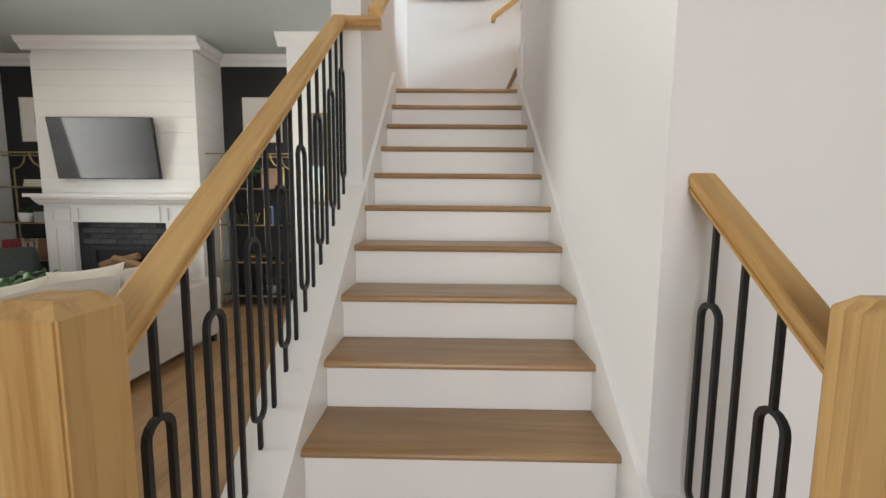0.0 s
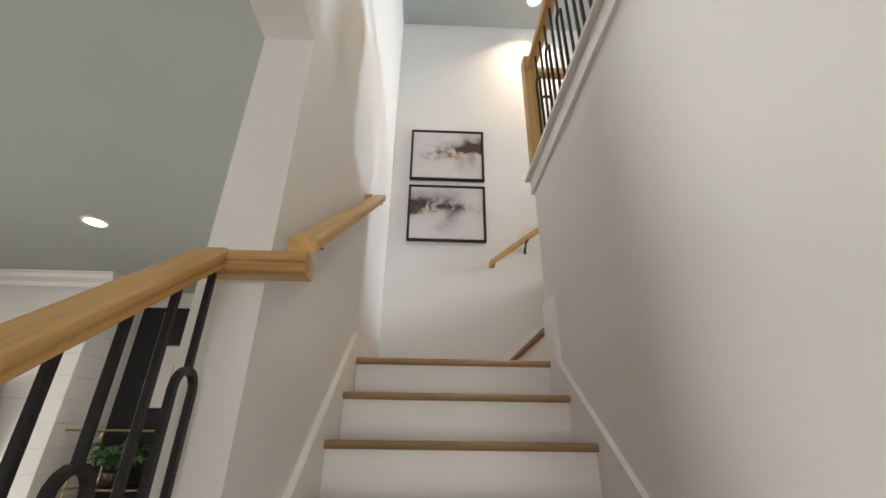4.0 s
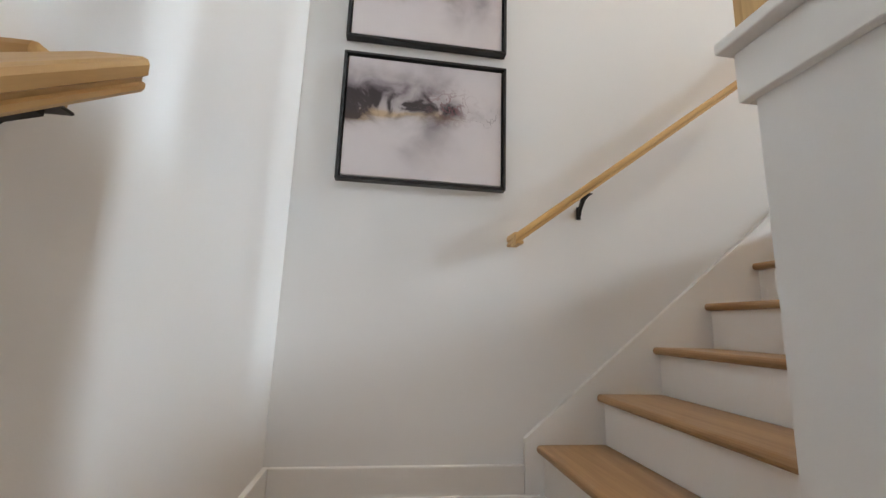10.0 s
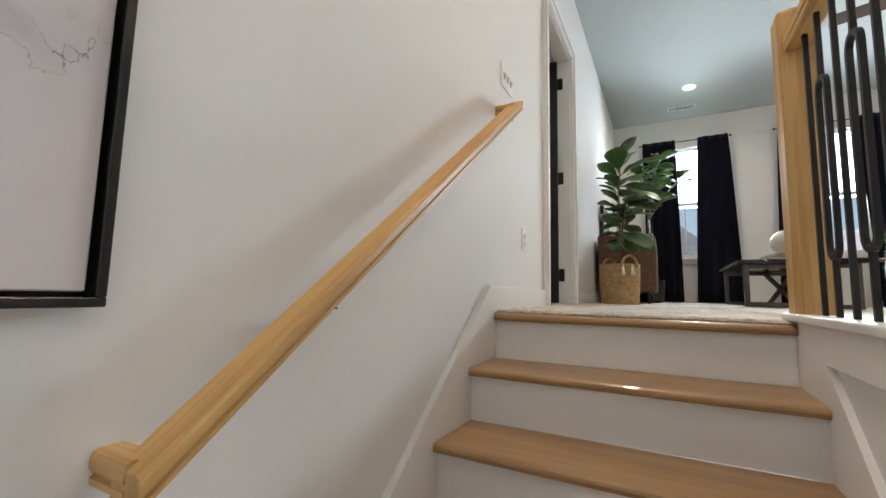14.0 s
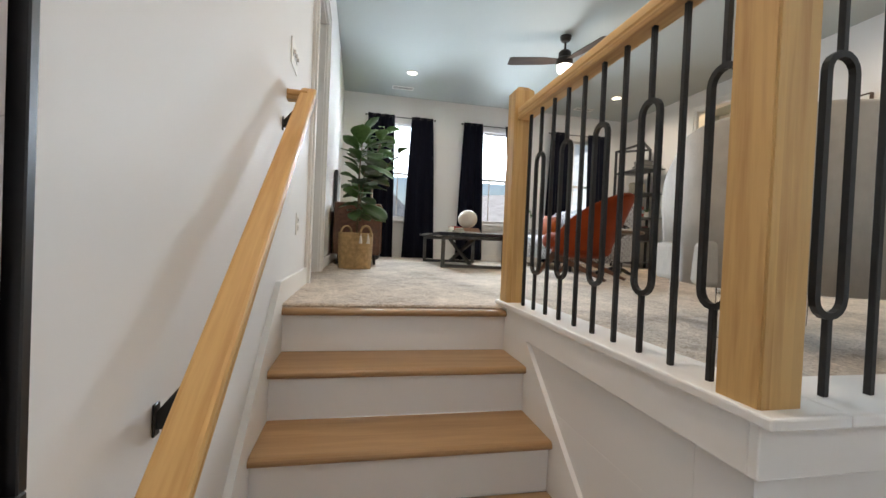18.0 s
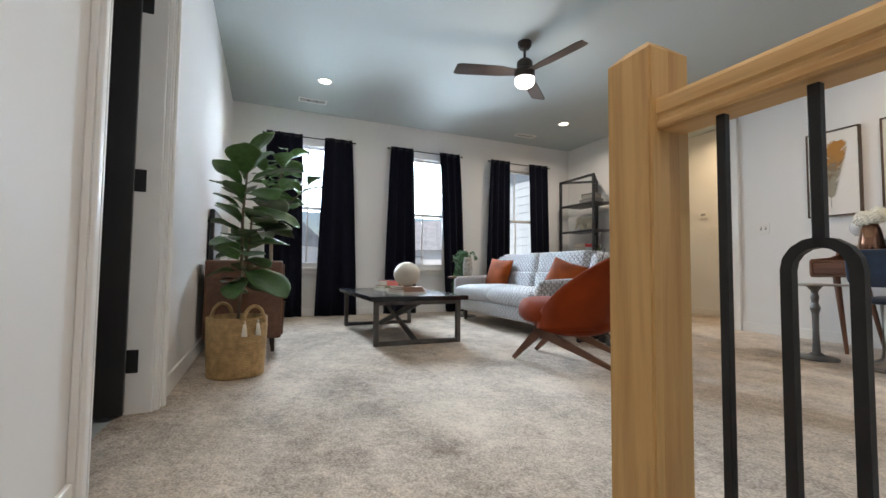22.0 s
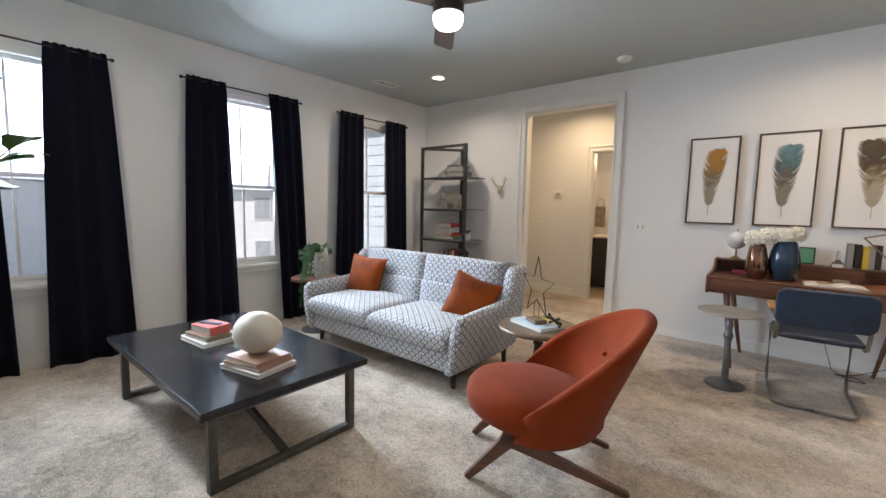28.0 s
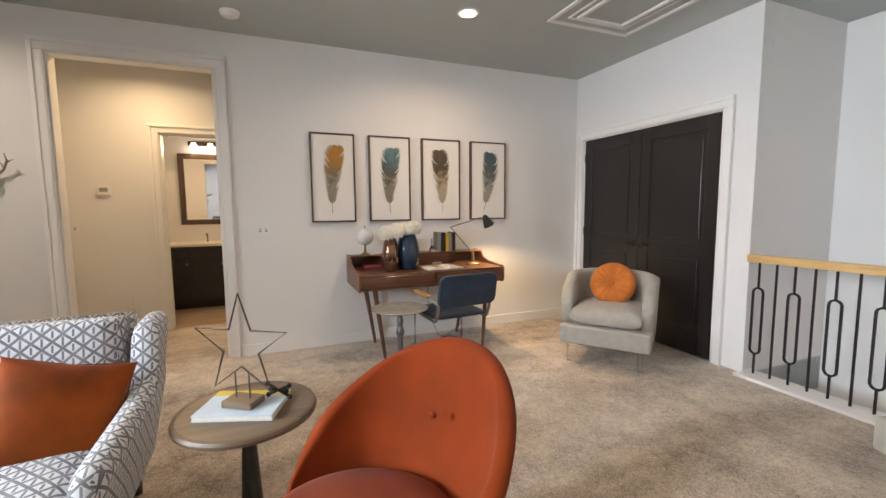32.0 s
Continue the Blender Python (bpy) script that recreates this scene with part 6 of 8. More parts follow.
for i in range(41):
    s = -1 + 2 * i / 40
    a = s * radians(138)
    e = max(0.0, abs(s) - 0.55) / 0.45
    rx, ry = 0.335, 0.335
    x, y = -rx * math.cos(a) , ry * math.sin(a) if abs(s) < 0.65 else math.copysign(max(0.325, ry * abs(math.sin(a))), a)
    h = 0.685 - 0.15 * e ** 1.5
    nx, ny = -math.cos(a), math.sin(a)
    if abs(s) >= 0.65:
        nx, ny = 0.0, math.copysign(1, a)
    t = 0.04
    fl = 0.02
    zb = 0.16 if abs(s) < 0.65 else 0.303
    h -= 0.07 * max(0.0, (abs(s) - 0.93) / 0.07) ** 2
    prof = [(t, zb), (t + fl * 0.5, 0.4), (t + fl, h - 0.02), (t * 0.6, h), (0, h + 0.006), (-t * 0.6, h), (-t, h - 0.02), (-t, 0.304)]
    loops.append([bm.verts.new((x + nx * o, y + ny * o, z)) for o, z in prof])
for A, B in zip(loops, loops[1:]):
    for k in range(len(A)):
        bm.faces.new((A[k], A[(k + 1) % len(A)], B[(k + 1) % len(A)], B[k]))
bm.faces.new(loops[0][::-1])
bm.faces.new(loops[-1])
bmesh.ops.recalc_face_normals(bm, faces=bm.faces[:])
part("shell", bm, LINEN, gc, smooth=True)
part("seat_base", bx(-0.20, -0.366, 0.155, 0.345, 0.366, 0.300, 0.018, 3), LINEN, gc)
cloth_part("seat_cushion", moved(puff(0.60, 0.585, 0.14, 7, 0.3, 0.015), pose(0.012, 0, 0.37)), LINEN, gc)
for x in (-0.18, 0.285):
    for y in (-0.29, 0.29):
        bm = bmesh.new()
        tapered(bm, (x, y, 0.156), (x, y, 0.0), 0.024, 0.018, 14)
        part("leg", bm, ACRYLIC, gc, "clear acrylic leg")
copy_thing(gc, pose(2.262, 3.43, CARPET, 0, 0, -22) @ Matrix.Diagonal((0.98, 0.94, 1.05, 1)))
rp = thing("round_pillow", "round pleated orange velvet pillow on the armchair", "pillow", (2.292, 1.242, CARPET + 0.61))
rp.matrix_basis = pose(2.292 - 0.085 * math.cos(radians(37)), 1.242 - 0.085 * math.sin(radians(37)), CARPET + 0.62, 0, 72, 37) @ Matrix.Scale(1.1, 4)
bm = bmesh.new()
rings = []
NP = 72
for r, z in ((0.012, 0.012), (0.03, 0.028), (0.08, 0.05), (0.13, 0.05), (0.162, 0.032), (0.17, 0.0), (0.162, -0.032), (0.13, -0.05), (0.08, -0.05), (0.03, -0.028), (0.012, -0.012)):
    rings.append([bm.verts.new(((r + 0.0 * k) * math.cos(2 * math.pi * k / NP), r * math.sin(2 * math.pi * k / NP), z * (1 + 0.10 * math.cos(k * math.pi / 2 * 1.0)))) for k in range(NP)])
for A, B in zip(rings, rings[1:]):
    for k in range(NP):
        bm.faces.new((A[k], B[k], B[(k + 1) % NP], A[(k + 1) % NP]))
bm.faces.new(rings[0])
bm.faces.new(rings[-1][::-1])
bmesh.ops.recalc_face_normals(bm, faces=bm.faces[:])
part("cover", bm, ORANGE, rp, smooth=True)
bm = bmesh.new()
bmesh.ops.create_uvsphere(bm, u_segments=12, v_segments=8, radius=0.016)
part("button", bm, ORANGE, rp, smooth=True).matrix_basis = pose(0, 0, 0.014)

# ---- feather pictures ----


def feather_bm(h, w, bend, seed):
    """A flat printed feather: a curved bare quill, and barbs that sweep up and out, parted in places."""
    rnd = random.Random(seed)
    bm = bmesh.new()

    def spine(v):
        return Vector((bend * (v - 0.45) ** 2 * 1.6 - bend * 0.12, 0, (v - 0.5) * h))
    n = 84
    for sg in (-1, 1):
        gaps = [rnd.uniform(0.30, 0.45), rnd.uniform(0.5, 0.62), rnd.uniform(0.68, 0.8)]
        for k in range(n):
            v = 0.15 + 0.815 * k / n
            u = (v - 0.15) / 0.815
            env = (0.42 + 0.58 * min(1.0, u / 0.46) ** 0.8) * (1.0 if u < 0.62 else math.sqrt(max(0.02, 1 - ((u - 0.62) / 0.39) ** 2)))
            L = w / 2 * env * (rnd.uniform(0.72, 1.10) if v < 0.5 else rnd.uniform(0.94, 1.04))
            for g in gaps:
                L *= 1 - 0.45 * math.exp(-((v - g) / 0.012) ** 2)
            p = spine(v) + Vector((0, -0.00002 * k - 0.00001 * (sg > 0), 0))
            rise = L * (1.05 if v < 0.8 else 1.05 - 2.6 * (v - 0.8))
            mid = p + Vector((sg * L * 0.6, 0, rise * 0.42))
            tip = p + Vector((sg * L, 0, rise))
            t = h / n * 0.62
            a = [bm.verts.new(q) for q in (p + Vector((0, 0, -t)), mid + Vector((0, 0, -t)), tip, mid + Vector((0, 0, t)), p + Vector((0, 0, t)))]
            bm.faces.new(a if sg > 0 else a[::-1])
    for k in range(12):
        a, b = spine(k / 12 * 0.95), spine((k + 1) / 12 * 0.95)
        r = 0.0024 * (1 - k / 14)
        bm.faces.new([bm.verts.new(x + Vector((0, -0.0024, 0))) for x in (a + Vector((-r, 0, 0)), a + Vector((r, 0, 0)), b + Vector((r, 0, 0)), b + Vector((-r, 0, 0)))])
    return bm


FE = [("gold", ((0.36, 0.18, 0.05), (0.42, 0.20, 0.04)), (0.20, 0.15, 0.10), (0.30, 0.27, 0.21)), ("teal", ((0.08, 0.125, 0.135), (0.13, 0.23, 0.245)), (0.11, 0.095, 0.07), (0.24, 0.21, 0.165)), ("umber", ((0.07, 0.05, 0.03), (0.10, 0.07, 0.05)), (0.22, 0.16, 0.09), (0.40, 0.34, 0.25)), ("slate", ((0.09, 0.11, 0.11), (0.05, 0.10, 0.12)), (0.13, 0.13, 0.12), (0.28, 0.27, 0.24))]
for k, (x0, x1) in enumerate(((4.221, 4.621), (3.680, 4.088), (3.142, 3.560), (2.603, 3.022))):
    xm, hw = (x0 + x1) / 2, (x1 - x0) / 2
    fr = thing("framed_picture", "%s feather print in a thin brown frame" % FE[k][0], "picture", (xm, SY, 4.920), 180, "feather pictures")
    hh = 0.405
    part("mount", bx(-hw + 0.012, -0.030, -hh + 0.012, hw - 0.012, -0.002, hh - 0.012), ARTPAPER, fr, "off-white paper")
    for a, b, c, d_ in ((-hw, -hh, hw, -hh + 0.014), (-hw, hh - 0.014, hw, hh), (-hw, -hh + 0.0142, -hw + 0.014, hh - 0.0142), (hw - 0.014, -hh + 0.0142, hw, hh - 0.0142)):
        part("frame_bar", bx(a, -0.042, b, c, -0.001, d_, 0.002, 1), BROWNFRAME, fr)
    f = part("feather", feather_bm(0.64, (0.185, 0.20, 0.205, 0.20)[k], (0.06, 0.07, -0.03, -0.08)[k], 40 + k), feather_mat("feather_" + FE[k][0], *FE[k][1:]), fr, "printed feather")
    tagged(f, "printed feather", kind="stuff")
    f.matrix_basis = pose(0, -0.0335, -0.005, 0, (5, 3, -3, 7)[k], 0)

# ---- ink paintings in the stairwell ----
for k, (z0, z1_, seed, zc_, sl, gold) in enumerate(((3.382, 3.932, 3.1, 0.045, 0.02, 0.8), (4.000, 4.556, 9.4, 0.02, -0.18, 1.1))):
    hw, hh = 0.3415, (z1_ - z0) / 2
    pt = thing("framed_painting", "abstract ink and gold painting in a black floater frame", "painting", (1.090, NY, (z0 + z1_) / 2), 0, "stair paintings")
    c = part("canvas", bx(-hw + 0.019, -0.030, -hh + 0.019, hw - 0.019, -0.003, hh - 0.019, 0.002, 1), ink_mat("ink_painting_%s" % ("low", "high")[k], seed, zc_, sl, gold, (-1, 1)[k], (0.03, 0.20)[k]), pt)
    for a, b, c_, d_ in ((-hw, -hh, hw, -hh + 0.012), (-hw, hh - 0.012, hw, hh), (-hw, -hh + 0.0122, -hw + 0.012, hh - 0.0122), (hw - 0.012, -hh + 0.0122, hw, hh - 0.0122)):
        part("frame_bar", bx(a, -0.040, b, c_, -0.0005, d_, 0.0015, 1), BLACKFRAME, pt)
    part("frame_back", bx(-hw + 0.0122, -0.0028, -hh + 0.0122, hw - 0.0122, -0.0006, hh - 0.0122), BLACKFRAME, pt)

# ---- etagere ----
sh_ = thing("open_shelf_unit", "grey steel open shelf unit holding books and ornaments", "shelf unit", (7.348, 0.248, CARPET))
for x, y in ((-0.345, 0.205), (0.385, 0.205), (0.02, -0.205)):
    part("post", bx(x - 0.017, y - 0.017, 0, x + 0.017, y + 0.017, 2.075, 0.002, 1), DARKSTEEL, sh_)
SHZ = [0.10, 0.46, 0.85, 1.255, 1.67]
for z in SHZ:
    part("shelf", bx(-0.362, -0.222, z - 0.012, 0.402, 0.222, z, 0.002, 1), STEEL, sh_)
    part("shelf_rail", bx(-0.3278, 0.190, z - 0.032, 0.3678, 0.2225, z - 0.0122, 0.002, 1), DARKSTEEL, sh_)
part("top_bar", bx(-0.3278, 0.189, 2.042, 0.3678, 0.221, 2.074, 0.002, 1), DARKSTEEL, sh_)
for x in (-0.345, 0.385):
    L_ = math.hypot(x - 0.02, 0.41)
    tb = part("top_bar", bx(0.018, -0.016, 2.042, L_ - 0.018, 0.016, 2.0738, 0.002, 1), DARKSTEEL, sh_)
    tb.matrix_basis = pose(0.02, -0.205, 0, 0, 0, math.degrees(math.atan2(0.41, x - 0.02)))
SX, SYY = 7.348, 0.248


def on_shelf(k):
    return CARPET + SHZ[k]


GREYBOX = mat("grey_linen_box", (0.26, 0.25, 0.235), 0.7, vary=0.15)
for k, (w, dd, h) in enumerate(((0.30, 0.20, 0.07), (0.24, 0.17, 0.075))):
    b = thing("storage_box", "grey lidded keepsake box on the shelf", "box", (SX - 0.06, SYY - 0.02, on_shelf(4) + (0.001, 0.0815)[k]), 6 * k, "storage boxes")
    part("body", bx(-w / 2, -dd / 2, 0, w / 2, dd / 2, h - 0.012), GREYBOX, b)
    part("lid", bx(-w / 2 - 0.004, -dd / 2 - 0.004, h - 0.0118, w / 2 + 0.004, dd / 2 + 0.004, h + 0.004, 0.003, 1), STEEL, b)
bm = bmesh.new()
for c, s in (((0, 0, 0.145), (0.13, 0.075, 0.085)), ((0.135, 0, 0.175), (0.062, 0.055, 0.065)), ((-0.06, 0, 0.14), (0.09, 0.072, 0.085))):
    bmesh.ops.create_uvsphere(bm, u_segments=20, v_segments=14, radius=1.0, matrix=Matrix.LocRotScale(c, None, s))
for x, y in ((0.07, 0.04), (0.07, -0.04), (-0.09, 0.04), (-0.09, -0.04)):
    tube(bm, [(x, y, 0.11), (x, y, 0.0)], 0.03, 12, radii=[0.034, 0.030])
tube(bm, [(0.18, 0, 0.17), (0.215, 0, 0.12), (0.23, 0, 0.07), (0.255, 0, 0.05)], 0.02, 10, radii=[0.028, 0.022, 0.016, 0.012])
for sg in (-1, 1):
    bmesh.ops.create_uvsphere(bm, u_segments=14, v_segments=8, radius=1.0, matrix=Matrix.LocRotScale((0.105, sg * 0.065, 0.175), Euler((0, 0, sg * 0.5)), (0.042, 0.012, 0.052)))
solid("elephant_figurine", bm, mat("ivory_ceramic", (0.60, 0.54, 0.42), 0.45, vary=0.08), "ivory ceramic elephant figurine on the shelf", "figurine", smooth=True, loc=(SX + 0.02, SYY, on_shelf(3) + 0.001))
z = on_shelf(2) + 0.001
for w, d_, h, c, rz in ((0.33, 0.24, 0.03, "green", 4), (0.29, 0.22, 0.025, "coral", -3), (0.27, 0.2, 0.03, "red", 3), (0.25, 0.19, 0.03, "white", -2), (0.25, 0.18, 0.035, "sky", 2), (0.24, 0.18, 0.055, "red", 0)):
    book(SX + 0.08, SYY, z, w, d_, h, rz, c, "%s hardback book in a stack on the shelf" % c, group="shelf books")
    z += h + 0.0006
for k, (c, h) in enumerate((("coral", 0.22), ("sky", 0.24), ("blue", 0.23), ("grey", 0.225), ("maroon", 0.245), ("tan", 0.22), ("white", 0.235), ("maroon", 0.25), ("maroon", 0.25), ("black", 0.23))):
    b = thing("book", "upright %s book on the shelf" % c, "book", (SX + 0.16 - 0.040 * k, SYY, on_shelf(1) + 0.001), 0, "shelf books")
    part("cover", bx(-0.018, -0.085, 0, 0.018, 0.085, h, 0.002, 1), COVERS[c], b)
    part("page_block", bx(-0.013, -0.083, h - 0.0015, 0.013, 0.082, h + 0.0008), PAPER, b)
pot = thing("small_pot_plant", "tiny green plant in a white patterned cup", "pot plant", (SX - 0.29, SYY + 0.05, on_shelf(2) + 0.001))
bm = bmesh.new()
lathe(bm, [(0.032, 0), (0.036, 0.01), (0.036, 0.085), (0.033, 0.085), (0.032, 0.07)], 18)
part("pot", bm, PLASTIC, pot)
for k in range(7):
    bm = bmesh.new()
    a = k * 0.9
    tube(bm, [(0, 0, 0.07), (0.02 * math.cos(a), 0.02 * math.sin(a), 0.11), (0.05 * math.cos(a), 0.05 * math.sin(a), 0.135)], 0.005, 6, radii=[0.004, 0.009, 0.002])
    part("leaf", bm, FERN, pot)
an = thing("antler_mount", "pale gold antler skull ornament on the wall", "wall ornament", (6.77, SY, 4.875))
ANT = mat("pale_gold", (0.50, 0.42, 0.30), 0.4, metal=0.4, vary=0.15)
bm = bmesh.new()
bmesh.ops.create_uvsphere(bm, u_segments=16, v_segments=10, radius=1.0, matrix=Matrix.LocRotScale((0, 0.035, -0.02), None, (0.035, 0.03, 0.06)))
part("skull", bm, ANT, an, smooth=True)
for sg in (-1, 1):
    bm = bmesh.new()
    tube(bm, [(sg * 0.02, 0.03, 0.02), (sg * 0.07, 0.05, 0.06), (sg * 0.10, 0.07, 0.12), (sg * 0.09, 0.08, 0.17)], 0.008, 8, radii=[0.010, 0.009, 0.007, 0.003])
    tube(bm, [(sg * 0.075, 0.052, 0.065), (sg * 0.055, 0.07, 0.12)], 0.006, 8, radii=[0.007, 0.003])
    tube(bm, [(sg * 0.10, 0.07, 0.11), (sg * 0.14, 0.08, 0.13)], 0.006, 8, radii=[0.006, 0.002])
    part("antler", bm, ANT, an, smooth=True)

# ---- walnut cabinet and fiddle leaf figs ----
cab = thing("media_cabinet", "low walnut cabinet with rounded corners on short legs", "cabinet", (6.36, 4.985, CARPET))
bm = bmesh.new()
box(bm, -0.66, -0.265, 0.11, 0.66, 0.255, 0.69, 0.02, 4)
part("body", bm, WALNUT, cab)
for k in range(3):
    a = -0.64 + 0.428 * k
    part("door", bx(a + 0.002, -0.277, 0.135, a + 0.424, -0.2652, 0.665, 0.003, 1), WALNUT, cab)
for x in (-0.57, 0.57):
    for y in (-0.20, 0.19):
        bm = bmesh.new()
        tapered(bm, (x, y, 0.112), (x * 1.02, y * 1.05, 0), 0.02, 0.012, 10)
        part("leg", bm, DARKLEG, cab)
scr = thing("leaning_frame", "black framed panel leaning on the wall above the cabinet", "picture frame", (6.44, NY - 0.03, CARPET + 0.691))
part("frame", bx(-0.28, -0.02, 0, 0.28, 0.015, 0.42, 0.004, 1), BLACKFRAME, scr)
part("panel", bx(-0.25, -0.0215, 0.03, 0.25, -0.0201, 0.39), COVERS["grey"], scr)


def fig_leaf_me(seed, material):
    """A fiddle-shaped leaf, lying along +x from its stalk, one unit long."""
    rnd = random.Random(seed)
    bm = bmesh.new()
    n, mw = 10, 4
    rows = []
    bend = rnd.uniform(0.10, 0.34)
    for i in range(n + 1):
        u = i / n
        w = 0.42 * (math.sin(math.pi * min(1, u * 0.97 + 0.02)) ** 0.7) * (0.62 + 0.55 * u) * (1 - 0.16 * math.exp(-((u - 0.38) / 0.12) ** 2))
        if i in (0, n):
            w = 0.012 if i == 0 else 0.03
        row = []
        for j in range(-mw, mw + 1):
            v = j / mw
            y = w * v
            z = -bend * u * u + 0.32 * abs(y) * (1 - 0.5 * u) + 0.022 * math.sin(9 * u + 2.0 * v + seed) * abs(v) + (0.010 if j == 0 else 0)
            row.append(bm.verts.new((u, y, z)))
        rows.append(row)
    for A, B in zip(rows, rows[1:]):
        for k in range(len(A) - 1):
            bm.faces.new((A[k], B[k], B[k + 1], A[k + 1]))
    bmesh.ops.recalc_face_normals(bm, faces=bm.faces[:])
    bmesh.ops.solidify(bm, geom=bm.faces[:], thickness=0.004)
    tube(bm, [(-0.14, 0, 0.01), (0.0, 0, 0.0), (0.5, 0, -bend * 0.25 - 0.004)], 0.012, 6, radii=[0.013, 0.012, 0.006])
    return mesh_of("leaf", bm, material, True)


LEAVES = [fig_leaf_me(s, LEAF) for s in (1, 2, 3, 4, 5)]
YOUNG = [fig_leaf_me(s, LEAFLIGHT) for s in (6, 7, 8, 9, 10)]


def put_leaf(parent, base, yaw, pitch, roll, size, k, kinds):
    o = new("leaf", kinds[k % 5])
    o.matrix_basis = Matrix.Translation(base) @ pose(0, 0, 0, 0, 0, yaw) @ pose(0, 0, 0, 0, -pitch, 0) @ pose(0, 0, 0, roll, 0, 0) @ Matrix.Diagonal((size, size, size, 1)) @ Matrix.Translation((0.14, 0, 0))
    o.parent = parent


def basket(x, y, r0, r1, h):
    t = thing("woven_basket", "round woven jute basket with loop handles and white tassels", "basket", (x, y, CARPET))
    bm = bmesh.new()
    n = 38
    prof = []
    for k in range(n):
        z0 = h * k / n
        rr = r0 + (r1 - r0) * math.sin(math.pi * 0.5 * k / n)
        prof += [(rr - 0.0012, z0), (rr + 0.0022 + 0.0012 * math.sin(k * 2.1), z0 + h / n * 0.5)]
    prof += [(r1 - 0.002, h), (r1 - 0.014, h), (r1 - 0.02, h - 0.06), (r0 - 0.02, 0.05)]
    lathe(bm, prof, 40)
    part("body", bm, JUTE, t)
    for a in (35, 215):
        bm = bmesh.new()
        pts = [(r1 - 0.004, 0.068 * math.cos(b) * 1.0, h - 0.03 + 0.098 * math.sin(b)) for b in (math.pi * k / 12 for k in range(13))]
        tube(bm, pts, 0.011, 10)
        part("handle", bm, JUTE, t, smooth=True).matrix_basis = pose(0, 0, 0, 0, 0, a - 180)
    for a in (-70, -95):
        bm = bmesh.new()
        tube(bm, [(r1 + 0.012, 0, h - 0.01), (r1 + 0.014, 0, h - 0.03)], 0.006, 8)
        tube(bm, [(r1 + 0.014, 0, h - 0.03), (r1 + 0.017, 0, h - 0.10)], 0.01, 12, radii=[0.008, 0.017])
        part("tassel", bm, COTTON, t, "white cotton tassel", smooth=True).matrix_basis = pose(0, 0, 0, 0, 0, a - 70)
    return t


BX, BYY = 5.14, 4.99
basket(BX, BYY, 0.155, 0.168, 0.345)
f1 = thing("fiddle_leaf_fig", "bushy green fiddle leaf fig growing from a basket", "potted plant", (BX, BYY, CARPET + 0.05))
bm = bmesh.new()
lathe(bm, [(0.128, 0.0), (0.140, 0.20)], 24)
part("soil", bm, mat("potting_soil", (0.05, 0.035, 0.025), 0.95, noise_scale=40, vary=0.4, bump=0.8, bump_scale=60), f1)
rnd = random.Random(5)
bm = bmesh.new()
tube(bm, [(0, 0, 0.18), (0.01, -0.015, 0.55), (-0.015, -0.01, 0.9), (-0.02, -0.03, 1.18)], 0.01, 8, radii=[0.013, 0.011, 0.009, 0.005])
part("stem", bm, STEM, f1, smooth=True)
bm = bmesh.new()
tube(bm, [(0.008, -0.012, 0.5), (0.06, -0.05, 0.72), (0.075, -0.06, 0.92)], 0.008, 8, radii=[0.010, 0.008, 0.005])
part("stem", bm, STEM, f1, smooth=True)
# tiers of broad leaves, drooping low down and upright at the tip
for i in range(42):
    u = i / 41
    z = 0.46 + 0.72 * u
    side = i % 3 == 2 and z < 0.93
    q = Vector((0.06, -0.045, z)) if side else Vector((-0.012 * u, -0.02 * u, z))
    yaw = i * 137.5 + rnd.uniform(-18, 18)
    pitch = rnd.uniform(-14, 12) - 12 * (u < 0.2) + 62 * max(0.0, (u - 0.78) / 0.22)
    size = rnd.uniform(0.24, 0.32) * (0.75 if u < 0.12 else 1.0) * (0.85 if u > 0.9 else 1.0)
    if math.sin(radians(yaw)) > 0.45:
        size *= 0.68
        pitch += 26
    if z < 0.74 and math.cos(radians(yaw)) > 0.6:
        size *= 0.72
    put_leaf(f1, q, yaw, pitch, rnd.uniform(-22, 22), size, i, LEAVES)
# taller tree behind the cabinet, nearer the window
f2 = thing("fiddle_leaf_tree", "tall fiddle leaf fig tree standing beside the window", "potted plant", (7.10, 4.80, CARPET))
bm = bmesh.new()
lathe(bm, [(0.12, 0.0), (0.15, 0.03), (0.165, 0.28), (0.155, 0.28), (0.15, 0.24)], 28)
part("pot", bm, BLACKFRAME, f2, "black planter")
bm = bmesh.new()
tube(bm, [(0, 0, 0.2), (0.01, -0.01, 0.6), (0.0, 0.0, 1.08)], 0.018, 10, radii=[0.021, 0.019, 0.016])
part("trunk", bm, STEM, f2, smooth=True)
rnd = random.Random(11)
